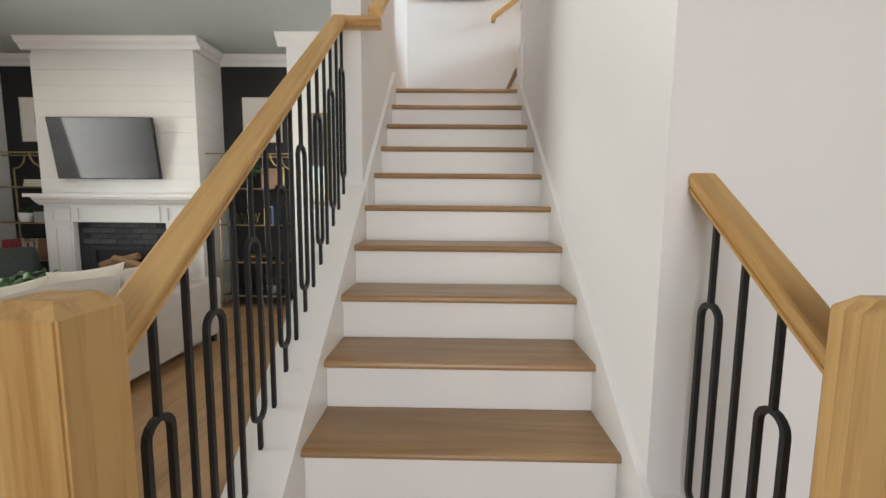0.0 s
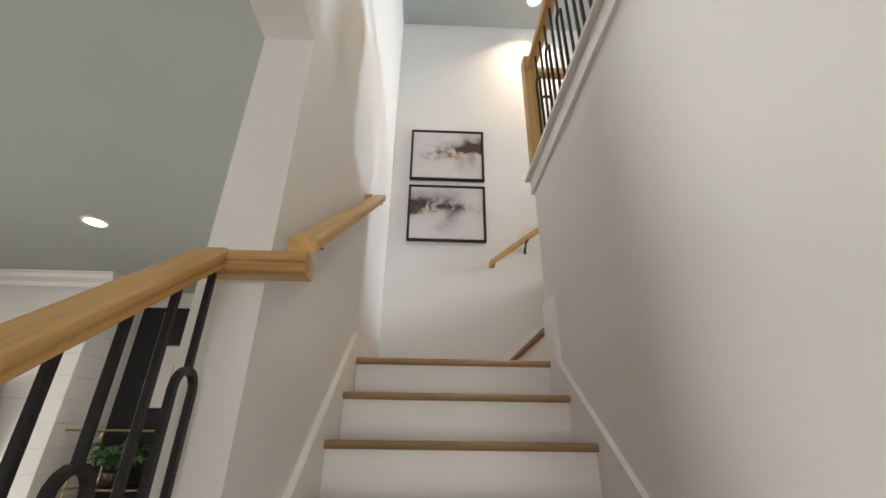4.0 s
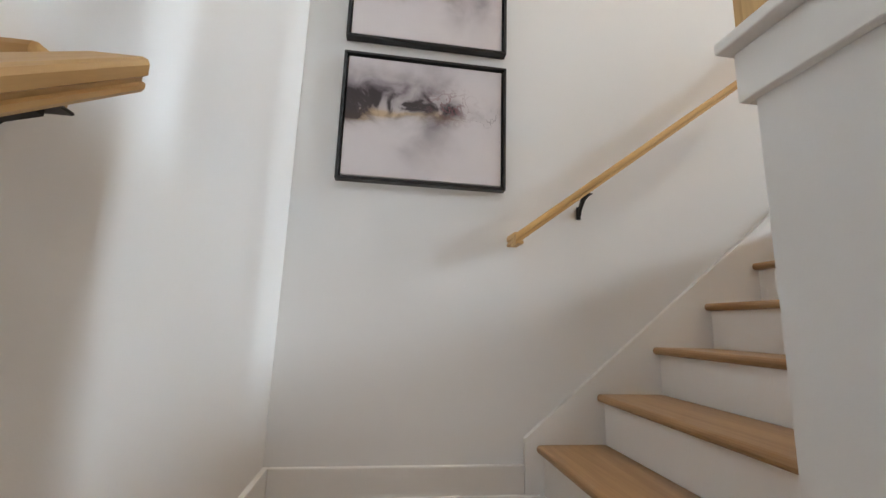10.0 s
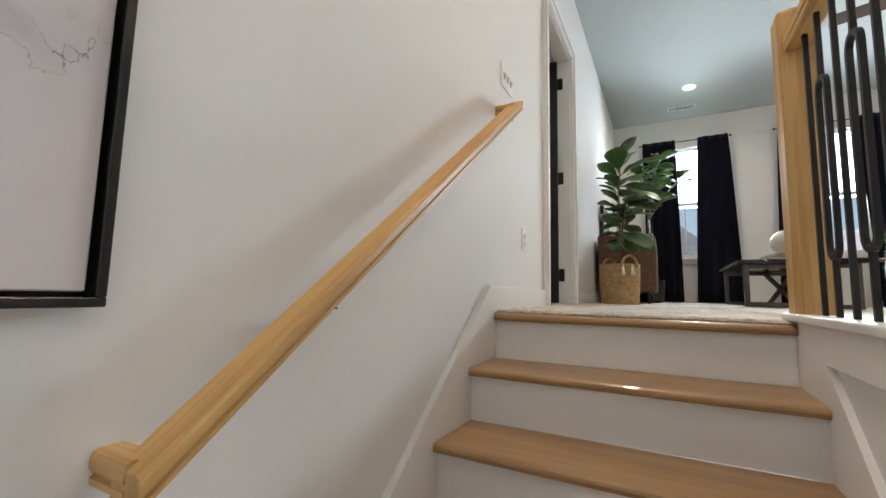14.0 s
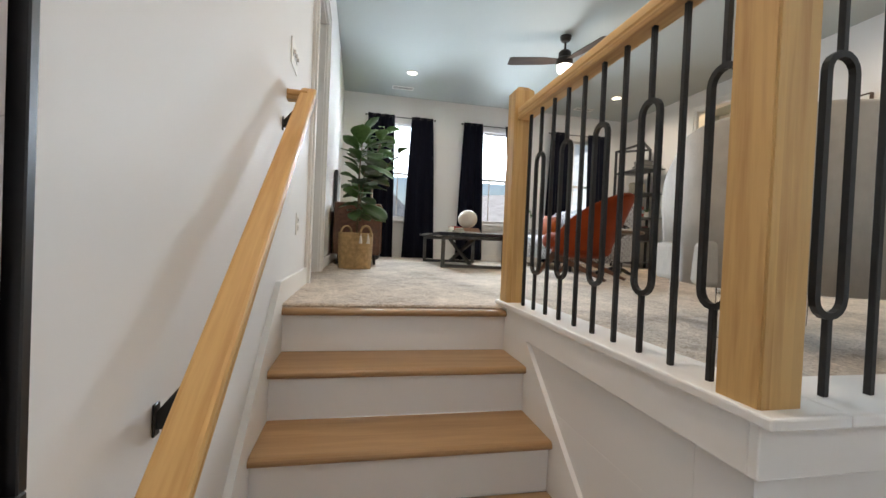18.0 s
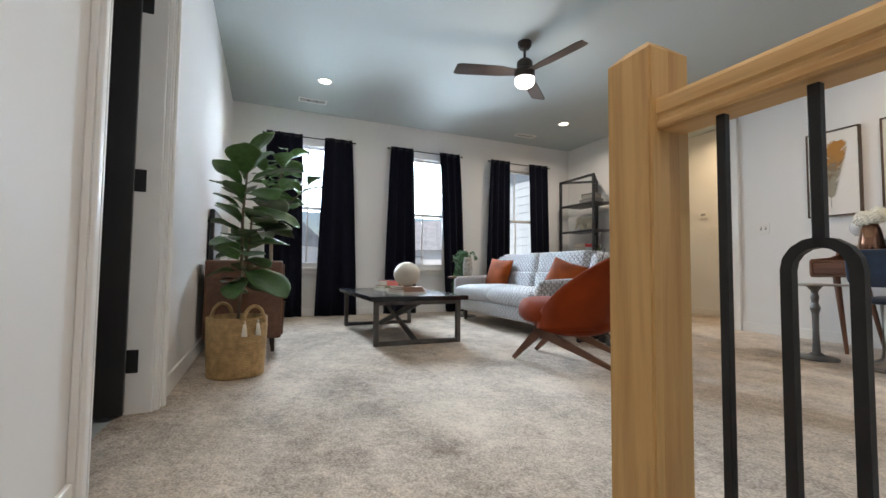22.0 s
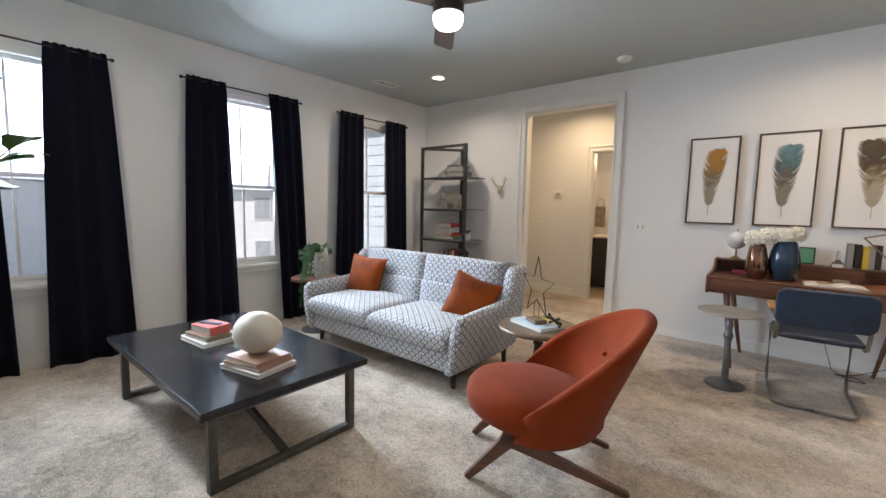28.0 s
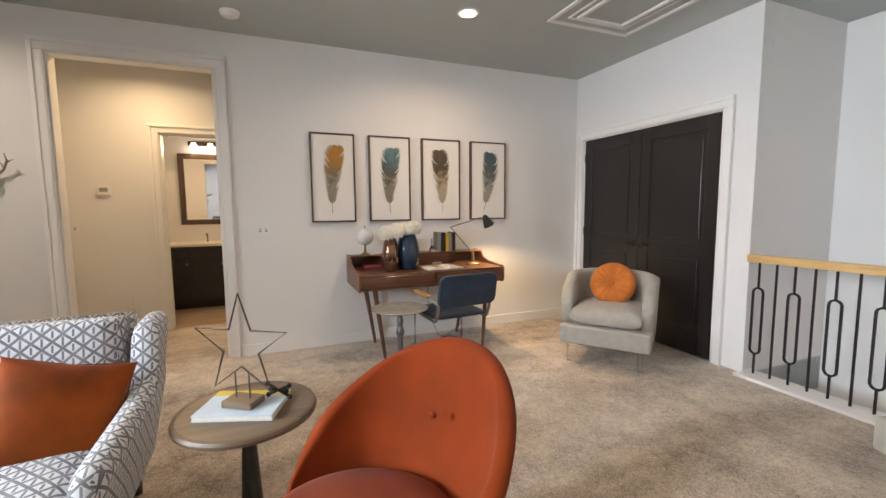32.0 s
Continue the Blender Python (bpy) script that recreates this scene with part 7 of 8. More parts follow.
for k, tip in enumerate(((-0.24, -0.10, 1.72), (0.12, -0.10, 1.86), (-0.06, -0.14, 1.90), (-0.20, -0.34, 1.50), (0.10, 0.10, 1.78))):
    tip = Vector(tip)
    a = Vector((0, 0, 1.06))
    midp = (a + tip) / 2 + Vector((0, 0, 0.04))
    bm = bmesh.new()
    tube(bm, [a, midp, tip], 0.01, 8, radii=[0.013, 0.009, 0.005])
    part("branch", bm, STEM, f2, smooth=True)
    for i in range(12):
        u = 0.3 + 0.7 * i / 11
        q = a.lerp(midp, u * 2) if u < 0.5 else midp.lerp(tip, u * 2 - 1)
        yaw = i * 137.5 + k * 40 + rnd.uniform(-25, 25)
        size = rnd.uniform(0.17, 0.25)
        if math.sin(radians(yaw)) > 0.5 or math.cos(radians(yaw)) > 0.75:
            size *= 0.7
        put_leaf(f2, q, yaw, rnd.uniform(-10, 45), rnd.uniform(-25, 25), size, i + k, YOUNG)

# ---- end table with trailing fern ----
et = thing("end_table", "round dark wood end table on an iron pedestal", "side table", (7.48, 2.30, CARPET))
bm = bmesh.new()
lathe(bm, [(0.225, 0.515), (0.24, 0.52), (0.24, 0.54), (0.235, 0.545)], 40)
part("tabletop", bm, WALNUT, et)
bm = bmesh.new()
lathe(bm, [(0.15, 0), (0.15, 0.012), (0.03, 0.03), (0.02, 0.06), (0.018, 0.49), (0.05, 0.5148)], 24)
part("pedestal", bm, IRONGREY, et)
fv = thing("fern_vase", "pale textured vase spilling green asparagus fern", "potted plant", (7.37, 2.32, CARPET + 0.5455))
bm = bmesh.new()
lathe(bm, [(0.052, 0), (0.060, 0.01), (0.066, 0.09), (0.062, 0.18), (0.050, 0.262), (0.046, 0.262), (0.05, 0.17)], 24)
part("vase", bm, mat("textured_pale_ceramic", (0.42, 0.41, 0.37), 0.7, noise_scale=35, vary=0.35, bump=0.6, bump_scale=45), fv, smooth=True)
rnd = random.Random(3)
for k in range(24):
    a = rnd.uniform(-25, 95) if k < 18 else rnd.uniform(0, 360)
    L = rnd.uniform(0.22, 0.42) if k < 12 else rnd.uniform(0.15, 0.22)
    drop = rnd.uniform(0.2, 0.60) if k < 16 else rnd.uniform(-0.05, 0.10)
    pts = [Vector((math.cos(radians(a)) * r, math.sin(radians(a)) * r, 0.23 + z)) for r, z in ((0.01, 0), (0.06, 0.09), (0.12, 0.10 - drop * 0.15), (0.17, -drop * 0.5), (0.19, -drop))]
    bm = bmesh.new()
    tube(bm, pts, 0.002, 5)
    for s in range(46):
        u = s / 45 * 3.999
        i = int(u)
        p = pts[i].lerp(pts[i + 1], u - i)
        for _ in range(3):
            d_ = Vector((rnd.uniform(-1, 1), rnd.uniform(-1, 1), rnd.uniform(-0.6, 0.8))).normalized() * rnd.uniform(0.018, 0.042)
            w_ = d_.orthogonal().normalized() * 0.0055
            bm.faces.new([bm.verts.new(x) for x in (p - w_ * 0.3, p + d_ * 0.5 + w_, p + d_, p + d_ * 0.5 - w_)])
    part("frond", bm, FERN, fv)

# ---- hall and bathroom beyond the opening ----
downlight(6.05, -0.64, CEIL, 17, (1.0, 0.74, 0.42))

HYB = -1.26
wall_with_holes("wall_hall_back", "y", HYB, HYB - 0.11, 4.4, 7.4, UP - 0.3, CEIL, [(5.275, 6.02, UP, 5.44)])
solid("wall_hall_east", bx(7.29, HYB + 0.001, UP - 0.3, 7.4, SY - T - 0.001, CEIL), WALL, kind="structure")
solid("wall_hall_west", bx(4.4, HYB + 0.001, UP - 0.3, 4.5, SY - T - 0.001, CEIL), WALL, kind="structure")
solid("ceiling_hall", bx(4.4, -2.95, CEIL + 0.001, 7.4, SY - T - 0.001, CEIL + 0.1), CEILP, kind="structure")
solid("floor_hall_carpet", bx(4.5, HYB - 0.05, UP - 0.02, 7.29, SY - 0.0005, CARPET - 0.002), CARPETM, kind="structure")
casing("trim_bath_casing", "y", HYB, 1, 5.275, 6.02, UP + 0.003, 5.44, depth=0.11)
bm = bmesh.new()
box(bm, 6.109, HYB, UP + 0.003, 7.288, HYB + 0.015, UP + 0.112, 0.003, 1)
solid("baseboard_hall", bm, TRIM, kind="structure")
ts = thing("thermostat", "small white wall thermostat with grey screen", "thermostat", (6.522, HYB, 4.842), 180)
part("body", bx(-0.058, -0.022, -0.045, 0.058, 0, 0.045, 0.006, 2), PLASTIC, ts)
part("screen", bx(-0.035, -0.0235, -0.012, 0.035, -0.0221, 0.028), COVERS["grey"], ts, "grey display")
plate("light_switch", "white single light switch plate in the hall", "light switch", pose(6.785, HYB, 4.466, 0, 0, 180), 0.072, 0.118, 1)
plate("wall_outlet", "white power outlet low on the hall wall", "power outlet", pose(6.35, HYB, 3.672, 0, 0, 180), 0.072, 0.118, 1, "outlet")
# closed door put in place of an open doorway lying in shadow
d4 = panel_door("door_hall_east", "closed pale hall door with black knob, in place of a shaded open doorway", 0.74, 2.03, pose(7.268, -0.36, dz, 0, 0, -90), True, "round")
for o in d4.children_recursive:
    if o.name.startswith(("slab", "panel")):
        o.data.materials[0] = TRIM
# bathroom
BBY = -2.80
bm = bmesh.new()
box(bm, 4.9, BBY - 0.1, UP - 0.3, 6.7, BBY, CEIL)
box(bm, 6.6, BBY, UP - 0.3, 6.7, HYB - 0.111, CEIL)
box(bm, 4.8, BBY, UP - 0.3, 4.9, HYB - 0.111, CEIL)
solid("wall_bathroom", bm, WALL, kind="structure")
solid("floor_bathroom", bx(4.9, BBY, UP - 0.02, 6.6, HYB - 0.051, UP + 0.004), mat("bath_tile", (0.34, 0.25, 0.17), 0.35, noise_scale=6, vary=0.15), kind="structure")
van = thing("vanity", "dark bathroom vanity with pale top and small knobs", "vanity cabinet", (5.77, BBY, UP + 0.004))
part("body", bx(-0.62, 0.0, 0.08, 0.62, 0.50, 0.83), BLACKDOOR, van)
part("toe_kick", bx(-0.60, 0.0, 0, 0.60, 0.44, 0.0798), BLACKDOOR, van)
for a in (-0.60, -0.195, 0.21):
    dd = part("door", bx(a, 0.5002, 0.12, a + 0.39, 0.516, 0.66, 0.003, 1), BLACKDOOR, van)
    bm = bmesh.new()
    bmesh.ops.create_uvsphere(bm, u_segments=10, v_segments=8, radius=0.014)
    part("knob", bm, CHROME, dd, "steel knob", smooth=True).matrix_basis = pose(a + (0.35 if a < -0.3 else 0.04), 0.53, 0.60)
    dd = part("drawer", bx(a, 0.5002, 0.675, a + 0.39, 0.516, 0.81, 0.003, 1), BLACKDOOR, van)
part("countertop", bx(-0.64, 0.0, 0.8302, 0.64, 0.53, 0.862, 0.004, 2), mat("cream_counter", (0.66, 0.60, 0.50), 0.3, vary=0.06), van)
bm = bmesh.new()
tube(bm, [(0.05, 0.12, 0.862), (0.05, 0.12, 0.96), (0.05, 0.17, 0.985), (0.05, 0.23, 0.965)], 0.011, 10)
part("tap", bm, CHROME, van, smooth=True)
mir = thing("bathroom_mirror", "rectangular mirror in a dark brown frame", "mirror", (5.76, BBY, 4.93))
MIRR = mat("mirror_silver", (0.9, 0.9, 0.9), 0.02, metal=1.0, vary=0.0)
part("glass", bx(-0.31, 0.002, -0.42, 0.31, 0.012, 0.42), MIRR, mir)
for a, b, c, d_ in ((-0.38, -0.49, 0.38, -0.4202), (-0.38, 0.4202, 0.38, 0.49), (-0.38, -0.42, -0.3102, 0.42), (0.3102, -0.42, 0.38, 0.42)):
    part("frame_bar", bx(a, 0.001, b, c, 0.03, d_, 0.004, 1), BROWNFRAME, mir)
vl = thing("vanity_light", "bronze vanity light with three lit white glass shades", "wall light", (5.72, BBY, 5.56))
part("backplate", bx(-0.28, 0.001, -0.03, 0.28, 0.03, 0.03, 0.004, 1), BRONZE, vl)
for x in (-0.2, 0.0, 0.2):
    bm = bmesh.new()
    lathe(bm, [(0.022, 0.03), (0.035, 0.0), (0.06, -0.075), (0.055, -0.075), (0.03, 0.0)], 18)
    part("shade", bm, GLOWWARM, vl, "glowing white glass shade").matrix_basis = pose(x, 0.10, -0.03)
    bm = bmesh.new()
    tube(bm, [(x, 0.03, 0.0), (x, 0.10, 0.02), (x, 0.10, -0.001)], 0.008, 8)
    part("arm", bm, BRONZE, vl)
d = bpy.data.lights.new("vanity_light_glow", "AREA")
d.shape, d.size, d.size_y, d.energy, d.color = "RECTANGLE", 0.6, 0.1, 14, (1.0, 0.72, 0.42)
new("vanity_light_glow", d).matrix_world = look((5.72, BBY + 0.19, 5.48), (5.72, BBY + 1.4, 4.2))
tw = thing("hand_towel", "patterned hand towel hanging from a ring", "towel", (6.40, BBY, 4.55))
bm = bmesh.new()
tube(bm, [(0.07 * math.cos(a), 0.03, 0.20 + 0.07 * math.sin(a)) for a in (2 * math.pi * k / 20 for k in range(20))], 0.004, 6, closed=True)
part("ring", bm, CHROME, tw)
bm = bmesh.new()
box(bm, -0.085, 0.012, -0.22, 0.085, 0.05, 0.14, 0.012, 2)
part("cloth", bm, mat("taupe_towel", (0.28, 0.24, 0.2), 0.95, noise_scale=25, vary=0.4, bump=0.5, bump_scale=150), tw)

# ---- living room below: chimney breast, mantel, alcoves ----
ALCOVE = mat("black_alcove_paint", (0.012, 0.011, 0.012), 0.55, noise_scale=3, vary=0.15)
DARKBRICK = mat("charcoal_brick", (0.050, 0.052, 0.056), 0.55, noise_scale=9, vary=0.4, bump=0.6, bump_scale=45, objvary=0.3)
MORTAR = mat("dark_mortar", (0.030, 0.031, 0.034), 0.85, noise_scale=20, vary=0.2, bump=0.4, bump_scale=90)
GREYSOFA = mat("oatmeal_linen", (0.46, 0.42, 0.38), 0.9, noise_scale=5, vary=0.08, bump=0.35, bump_scale=420, sheen=0.2, spec=0.1)
CREAM = mat("cream_cotton", (0.70, 0.65, 0.57), 0.9, noise_scale=8, vary=0.06, bump=0.3, bump_scale=300, sheen=0.2)
BLUECUSH = mat("pale_blue_linen", (0.22, 0.30, 0.36), 0.9, noise_scale=8, vary=0.1, bump=0.3, bump_scale=300)
GREENLEATHER = mat("dark_green_leather", (0.012, 0.022, 0.020), 0.35, noise_scale=10, vary=0.3, bump=0.15, bump_scale=90)
SCREEN = mat("dark_screen", (0.010, 0.011, 0.013), 0.06, noise_scale=2, vary=0.1, coat=0.3)
LOGS = wood("pale_logs", (0.22, 0.12, 0.06), (0.42, 0.26, 0.14), axis=0, rough=0.8, coat=0.0)
GILT = mat("brushed_gilt", (0.42, 0.32, 0.17), 0.32, metal=0.9, noise_scale=25, vary=0.15)
CX0, CX1 = -3.80, -1.90
solid("wall_chimney_breast", bx(CX0 + 0.012, FY + 0.012, -0.02, CX1 - 0.012, BY - 0.001, LIVCEIL - 0.0005), TRIM, kind="structure")
breast = thing("shiplap_cladding", "white painted shiplap boards covering the chimney breast", "wall cladding", (0, 0, 0), kind="structure")
z = 1.385
bms = bmesh.new()
box(bms, CX0, FY, 0.0, CX1, FY + 0.0115, 0.1735, 0.0015, 1)
board_me = mesh_of("board", bms, TRIM)
bms = bmesh.new()
box(bms, CX1 - 0.0115, FY + 0.012, 0.0, CX1, BY - 0.002, 0.1735, 0.0015, 1)
side_me = mesh_of("side_board", bms, TRIM)
bms = bmesh.new()
box(bms, CX0, FY + 0.012, 0.0, CX0 + 0.0115, BY - 0.002, 0.1735, 0.0015, 1)
side_me2 = mesh_of("side_board", bms, TRIM)
for k in range(18):
    zz = 0.0 + 0.1755 * k
    if zz + 0.17 > LIVCEIL:
        break
    for nm, me in (("board", board_me), ("side_board", side_me), ("side_board", side_me2)):
        if nm == "board" and zz < 1.1:
            continue
        o = new(nm, me)
        o.matrix_basis = pose(0, 0, zz)
        o.parent = breast
# lower breast flanks beside the mantel legs
solid("wall_breast_lower", bx(CX0, FY, -0.02, CX0 + 0.16, FY + 0.0118, 1.22), TRIM, kind="structure")
solid("wall_breast_lower_east", bx(CX1 - 0.16, FY, -0.02, CX1, FY + 0.0118, 1.22), TRIM, kind="structure")

CROWN = [(0.0, 0.0), (0.095, 0.0), (0.095, -0.012), (0.082, -0.022), (0.070, -0.055), (0.030, -0.085), (0.016, -0.118), (0.0, -0.128)]


def crown(name, runs):
    """Crown moulding along straight runs: (axis, wall face, outward sign, a, b)."""
    bm = bmesh.new()
    for ax, face, out, a, b in runs:
        pts = [(face + out * u, LIVCEIL - 0.0006 + v) for u, v in CROWN]
        prism(bm, pts, 0 if ax == "y" else 1, a, b) if ax == "y" else prism(bm, [(p[0], p[1]) for p in pts], 1, a, b)
    return solid(name, bm, TRIM, "white crown moulding under the ceiling", "moulding", kind="structure")


PX, PY = -0.79, 5.57
solid("wall_pier", bx(PX, PY, -0.02, WX - 0.151, BY - 0.001, LIVCEIL - 0.0005), WALL, kind="structure")
crown("trim_crown_breast", [("y", FY - 0.0005, -1, CX0 - 0.094, CX1 + 0.094), ("x", CX1 + 0.0005, 1, FY, BY - 0.1), ("x", CX0 - 0.0005, -1, FY, BY - 0.1)])
crown("trim_crown_alcoves", [("y", BY - 0.006, -1, CX1 + 0.001, PX - 0.001), ("y", BY - 0.006, -1, -4.779, CX0 - 0.001)])
crown("trim_crown_pier", [("y", PY - 0.0005, -1, PX - 0.094, WX - 0.152), ("x", PX - 0.0005, -1, PY, BY - 0.1)])
crown("trim_crown_west", [("x", -4.78 + 0.0005, 1, -3.0, BY - 0.1)])
for nm, a, b in (("wall_alcove_west", -4.779, CX0 - 0.001), ("wall_alcove_east", CX1 + 0.001, PX - 0.001)):
    solid(nm, bx(a, BY - 0.005, 0.0, b, BY - 0.0006, LIVCEIL - 0.129), ALCOVE, kind="structure")

mantel = thing("fireplace_mantel", "white panelled wooden mantelpiece with a deep shelf", "mantelpiece", (-2.84, FY, 0))
MW = 0.80
part("shelf", bx(-1.0, -0.20, 1.345, 1.0, 0.0, 1.385, 0.004, 2), TRIM, mantel)
bm = bmesh.new()
prism(bm, [(0.0, 1.3448), (-0.17, 1.3448), (-0.17, 1.325), (-0.15, 1.315), (-0.125, 1.285), (-0.09, 1.27), (-0.085, 1.255), (0.0, 1.255)], 0, -0.93, 0.93)
part("cornice", bm, TRIM, mantel)
part("frieze", bx(-MW, -0.075, 1.055, MW, 0.0, 1.2548, 0.003, 1), TRIM, mantel)
for a, b in ((-0.795, -0.565), (-0.50, 0.50), (0.565, 0.795)):
    for u0, v0, u1, v1 in ((a, 1.225, b, 1.25), (a, 1.06, b, 1.085), (a, 1.0852, a + 0.03, 1.2248), (b - 0.03, 1.0852, b, 1.2248)):
        part("frieze_moulding", bx(u0, -0.092, v0, u1, -0.0752, v1, 0.003, 1), TRIM, mantel)
for sg in (-1, 1):
    p = part("pilaster", bx(min(sg * 0.555, sg * MW), -0.075, 0.0, max(sg * 0.555, sg * MW), 0.0, 1.0548, 0.003, 1), TRIM, mantel)
    c, hw = sg * (0.555 + MW) / 2, 0.10
    for u0, v0, u1, v1 in ((c - hw, 0.98, c + hw, 1.02), (c - hw, 0.20, c + hw, 0.24), (c - hw, 0.2402, c - hw + 0.03, 0.9798), (c + hw - 0.03, 0.2402, c + hw, 0.9798)):
        part("stile", bx(u0, -0.092, v0, u1, -0.0752, v1, 0.003, 1), TRIM, p)
    part("plinth", bx(min(sg * 0.54, sg * (MW + 0.015)), -0.098, 0.0, max(sg * 0.54, sg * (MW + 0.015)), -0.0752, 0.16, 0.003, 1), TRIM, mantel)

fire = thing("fireplace", "dark grey brick fireplace with a black firebox and logs", "fireplace", (-2.84, FY, 0))
bm = bmesh.new()
box(bm, -0.5545, -0.006, 0.75, 0.5545, 0.011, 1.0545)
box(bm, -0.5545, -0.006, 0.0, -0.36, 0.011, 0.7499)
box(bm, 0.36, -0.006, 0.0, 0.5545, 0.011, 0.7499)
part("mortar_bed", bm, MORTAR, fire)
brick_me = mesh_of("brick", bx(-0.096, -0.007, -0.028, 0.096, 0.0, 0.028, 0.003, 1), DARKBRICK)
half_me = mesh_of("brick", bx(-0.046, -0.007, -0.028, 0.046, 0.0, 0.028, 0.003, 1), DARKBRICK)
for r in range(16):
    zc = 0.034 + 0.066 * r
    if zc > 1.03:
        break
    for k in range(-3, 4):
        x = k * 0.2 + (0.1 if r % 2 else 0.0)
        if abs(x) > 0.47:
            continue
        if zc < 0.775 and abs(x) < 0.455:
            continue
        o = new("brick", brick_me if abs(x) < 0.455 else half_me)
        o.matrix_basis = pose(x if abs(x) < 0.455 else math.copysign(0.455, x), -0.0062, zc)
        o.parent = fire
bm = bmesh.new()
for x0, z0, x1, z1 in ((-0.385, 0.0, -0.345, 0.765), (0.345, 0.0, 0.385, 0.765), (-0.3448, 0.725, 0.3448, 0.765)):
    box(bm, x0, -0.028, z0, x1, -0.0072, z1, 0.003, 1)
part("firebox_frame", bm, BLACKFRAME, fire)
bm = bmesh.new()
box(bm, -0.344, -0.008, 0.0, 0.344, 0.0115, 0.7248)
part("firebox_back", bm, ALCOVE, fire)
part("hearth", bx(-0.9, -0.42, 0.0, 0.9, -0.1, 0.022, 0.004, 1), DARKBRICK, fire)
for k, (x, y, zz, a, r) in enumerate(((-0.05, -0.07, 0.60, 12, 0.045), (0.12, -0.09, 0.56, -18, 0.05), (0.0, -0.10, 0.48, 4, 0.055), (-0.12, -0.06, 0.42, -8, 0.05), (0.05, -0.09, 0.36, 6, 0.05), (0.0, -0.09, 0.28, -6, 0.05), (0.0, -0.09, 0.18, 6, 0.05), (0.0, -0.09, 0.08, -6, 0.05))):
    bm = bmesh.new()
    tube(bm, [(-0.24, 0, -0.01), (-0.08, 0.006, 0.006), (0.1, -0.004, 0.0), (0.24, 0.003, 0.012)], r, 10, radii=[r * 0.9, r, r * 1.02, r * 0.9])
    part("log", bm, LOGS, fire).matrix_basis = pose(x, y + 0.03, zz, 0, -a, 0)

tv = thing("television", "flat black wall mounted television tilted on its bracket", "television", (-2.935, FY - 0.075, 1.90))
tv.matrix_basis = pose(-2.92, FY - 0.105, 1.905, 8, 0, 0)
part("casing", bx(-0.605, -0.012, -0.345, 0.605, 0.028, 0.345, 0.006, 2), BLACKFRAME, tv)
part("screen", bx(-0.596, -0.0145, -0.336, 0.596, -0.0122, 0.336), SCREEN, tv, "glossy dark screen")
part("wall_bracket", bx(-0.15, 0.0285, -0.10, 0.15, 0.085, 0.10, 0.003, 1), IRON, tv)


def mat_picture(x, y, z, w, h, label):
    t = thing("framed_picture", label, "picture", (x, y, z), group="alcove pictures")
    bm = bmesh.new()
    for x0, z0, x1, z1 in ((-w / 2, -h / 2, -w / 2 + 0.012, h / 2), (w / 2 - 0.012, -h / 2, w / 2, h / 2), (-w / 2 + 0.0122, -h / 2, w / 2 - 0.0122, -h / 2 + 0.012), (-w / 2 + 0.0122, h / 2 - 0.012, w / 2 - 0.0122, h / 2)):
        box(bm, x0, -0.028, z0, x1, 0.0, z1)
    part("frame", bm, CREAM, t)
    part("mount", bx(-w / 2 + 0.0124, -0.02, -h / 2 + 0.0122, w / 2 - 0.0124, -0.004, h / 2 - 0.0122), ARTPAPER, t)
    part("print", bx(-w * 0.13, -0.0215, -h * 0.13, w * 0.16, -0.0202, h * 0.18), COVERS["tan"], t, "small sepia print")
    part("print_detail", bx(-w * 0.02, -0.0228, -h * 0.10, w * 0.10, -0.0217, h * 0.06), COVERS["black"], t)
    return t


mat_picture(-4.29, BY - 0.006, 2.35, 0.50, 0.56, "off-white framed print on the black alcove wall")
mat_picture(-1.38, BY - 0.006, 2.36, 0.50, 0.56, "off-white framed print on the black alcove wall")


def alcove_shelf(x, y, w):
    """Slim gilt shelf unit with glass-dark shelves and curved top corners."""
    t = thing("etagere", "slim gilt metal shelf unit with dark shelves", "shelf unit", (x, y, 0), group="alcove shelf units")
    d = 0.34
    for sx in (-1, 1):
        for sy in (-1, 1):
            bm = bmesh.new()
            hx, hy = sx * w / 2, sy * d / 2
            arc = [(hx - sx * 0.17 * math.sin(a) * 0.9, hy, 1.87 - 0.17 * math.cos(a) * 0.9) for a in (0.0, 0.4, 0.8, 1.2, 1.57)]
            tube(bm, [(hx, hy, 0.0), (hx, hy, 1.60), (hx, hy, 1.70)] + [p for p in arc], 0.010, 8)
            part("post", bm, GILT, t)
    for sy in (-1, 1):
        bm = bmesh.new()
        tube(bm, [(-w / 2 - 0.14, sy * d / 2, 1.885), (w / 2 + 0.14, sy * d / 2, 1.885)], 0.009, 8)
        part("top_rail", bm, GILT, t)
    for z in (0.14, 0.56, 1.02, 1.462):
        part("shelf", bx(-w / 2 - 0.012, -d / 2 - 0.012, z, w / 2 + 0.012, d / 2 + 0.012, z + 0.016, 0.003, 1), BLACKFRAME, t)
        bm = bmesh.new()
        tube(bm, [(-w / 2 - 0.012, -d / 2 - 0.016, z + 0.008), (w / 2 + 0.012, -d / 2 - 0.016, z + 0.008)], 0.008, 6)
        part("shelf_edge", bm, GILT, t)
    return t


LSX, RSX, SHY = -4.26, -1.36, 5.98
alcove_shelf(LSX, SHY, 0.72)
alcove_shelf(RSX, SHY, 0.80)
rnd = random.Random(5)
x = LSX - 0.30
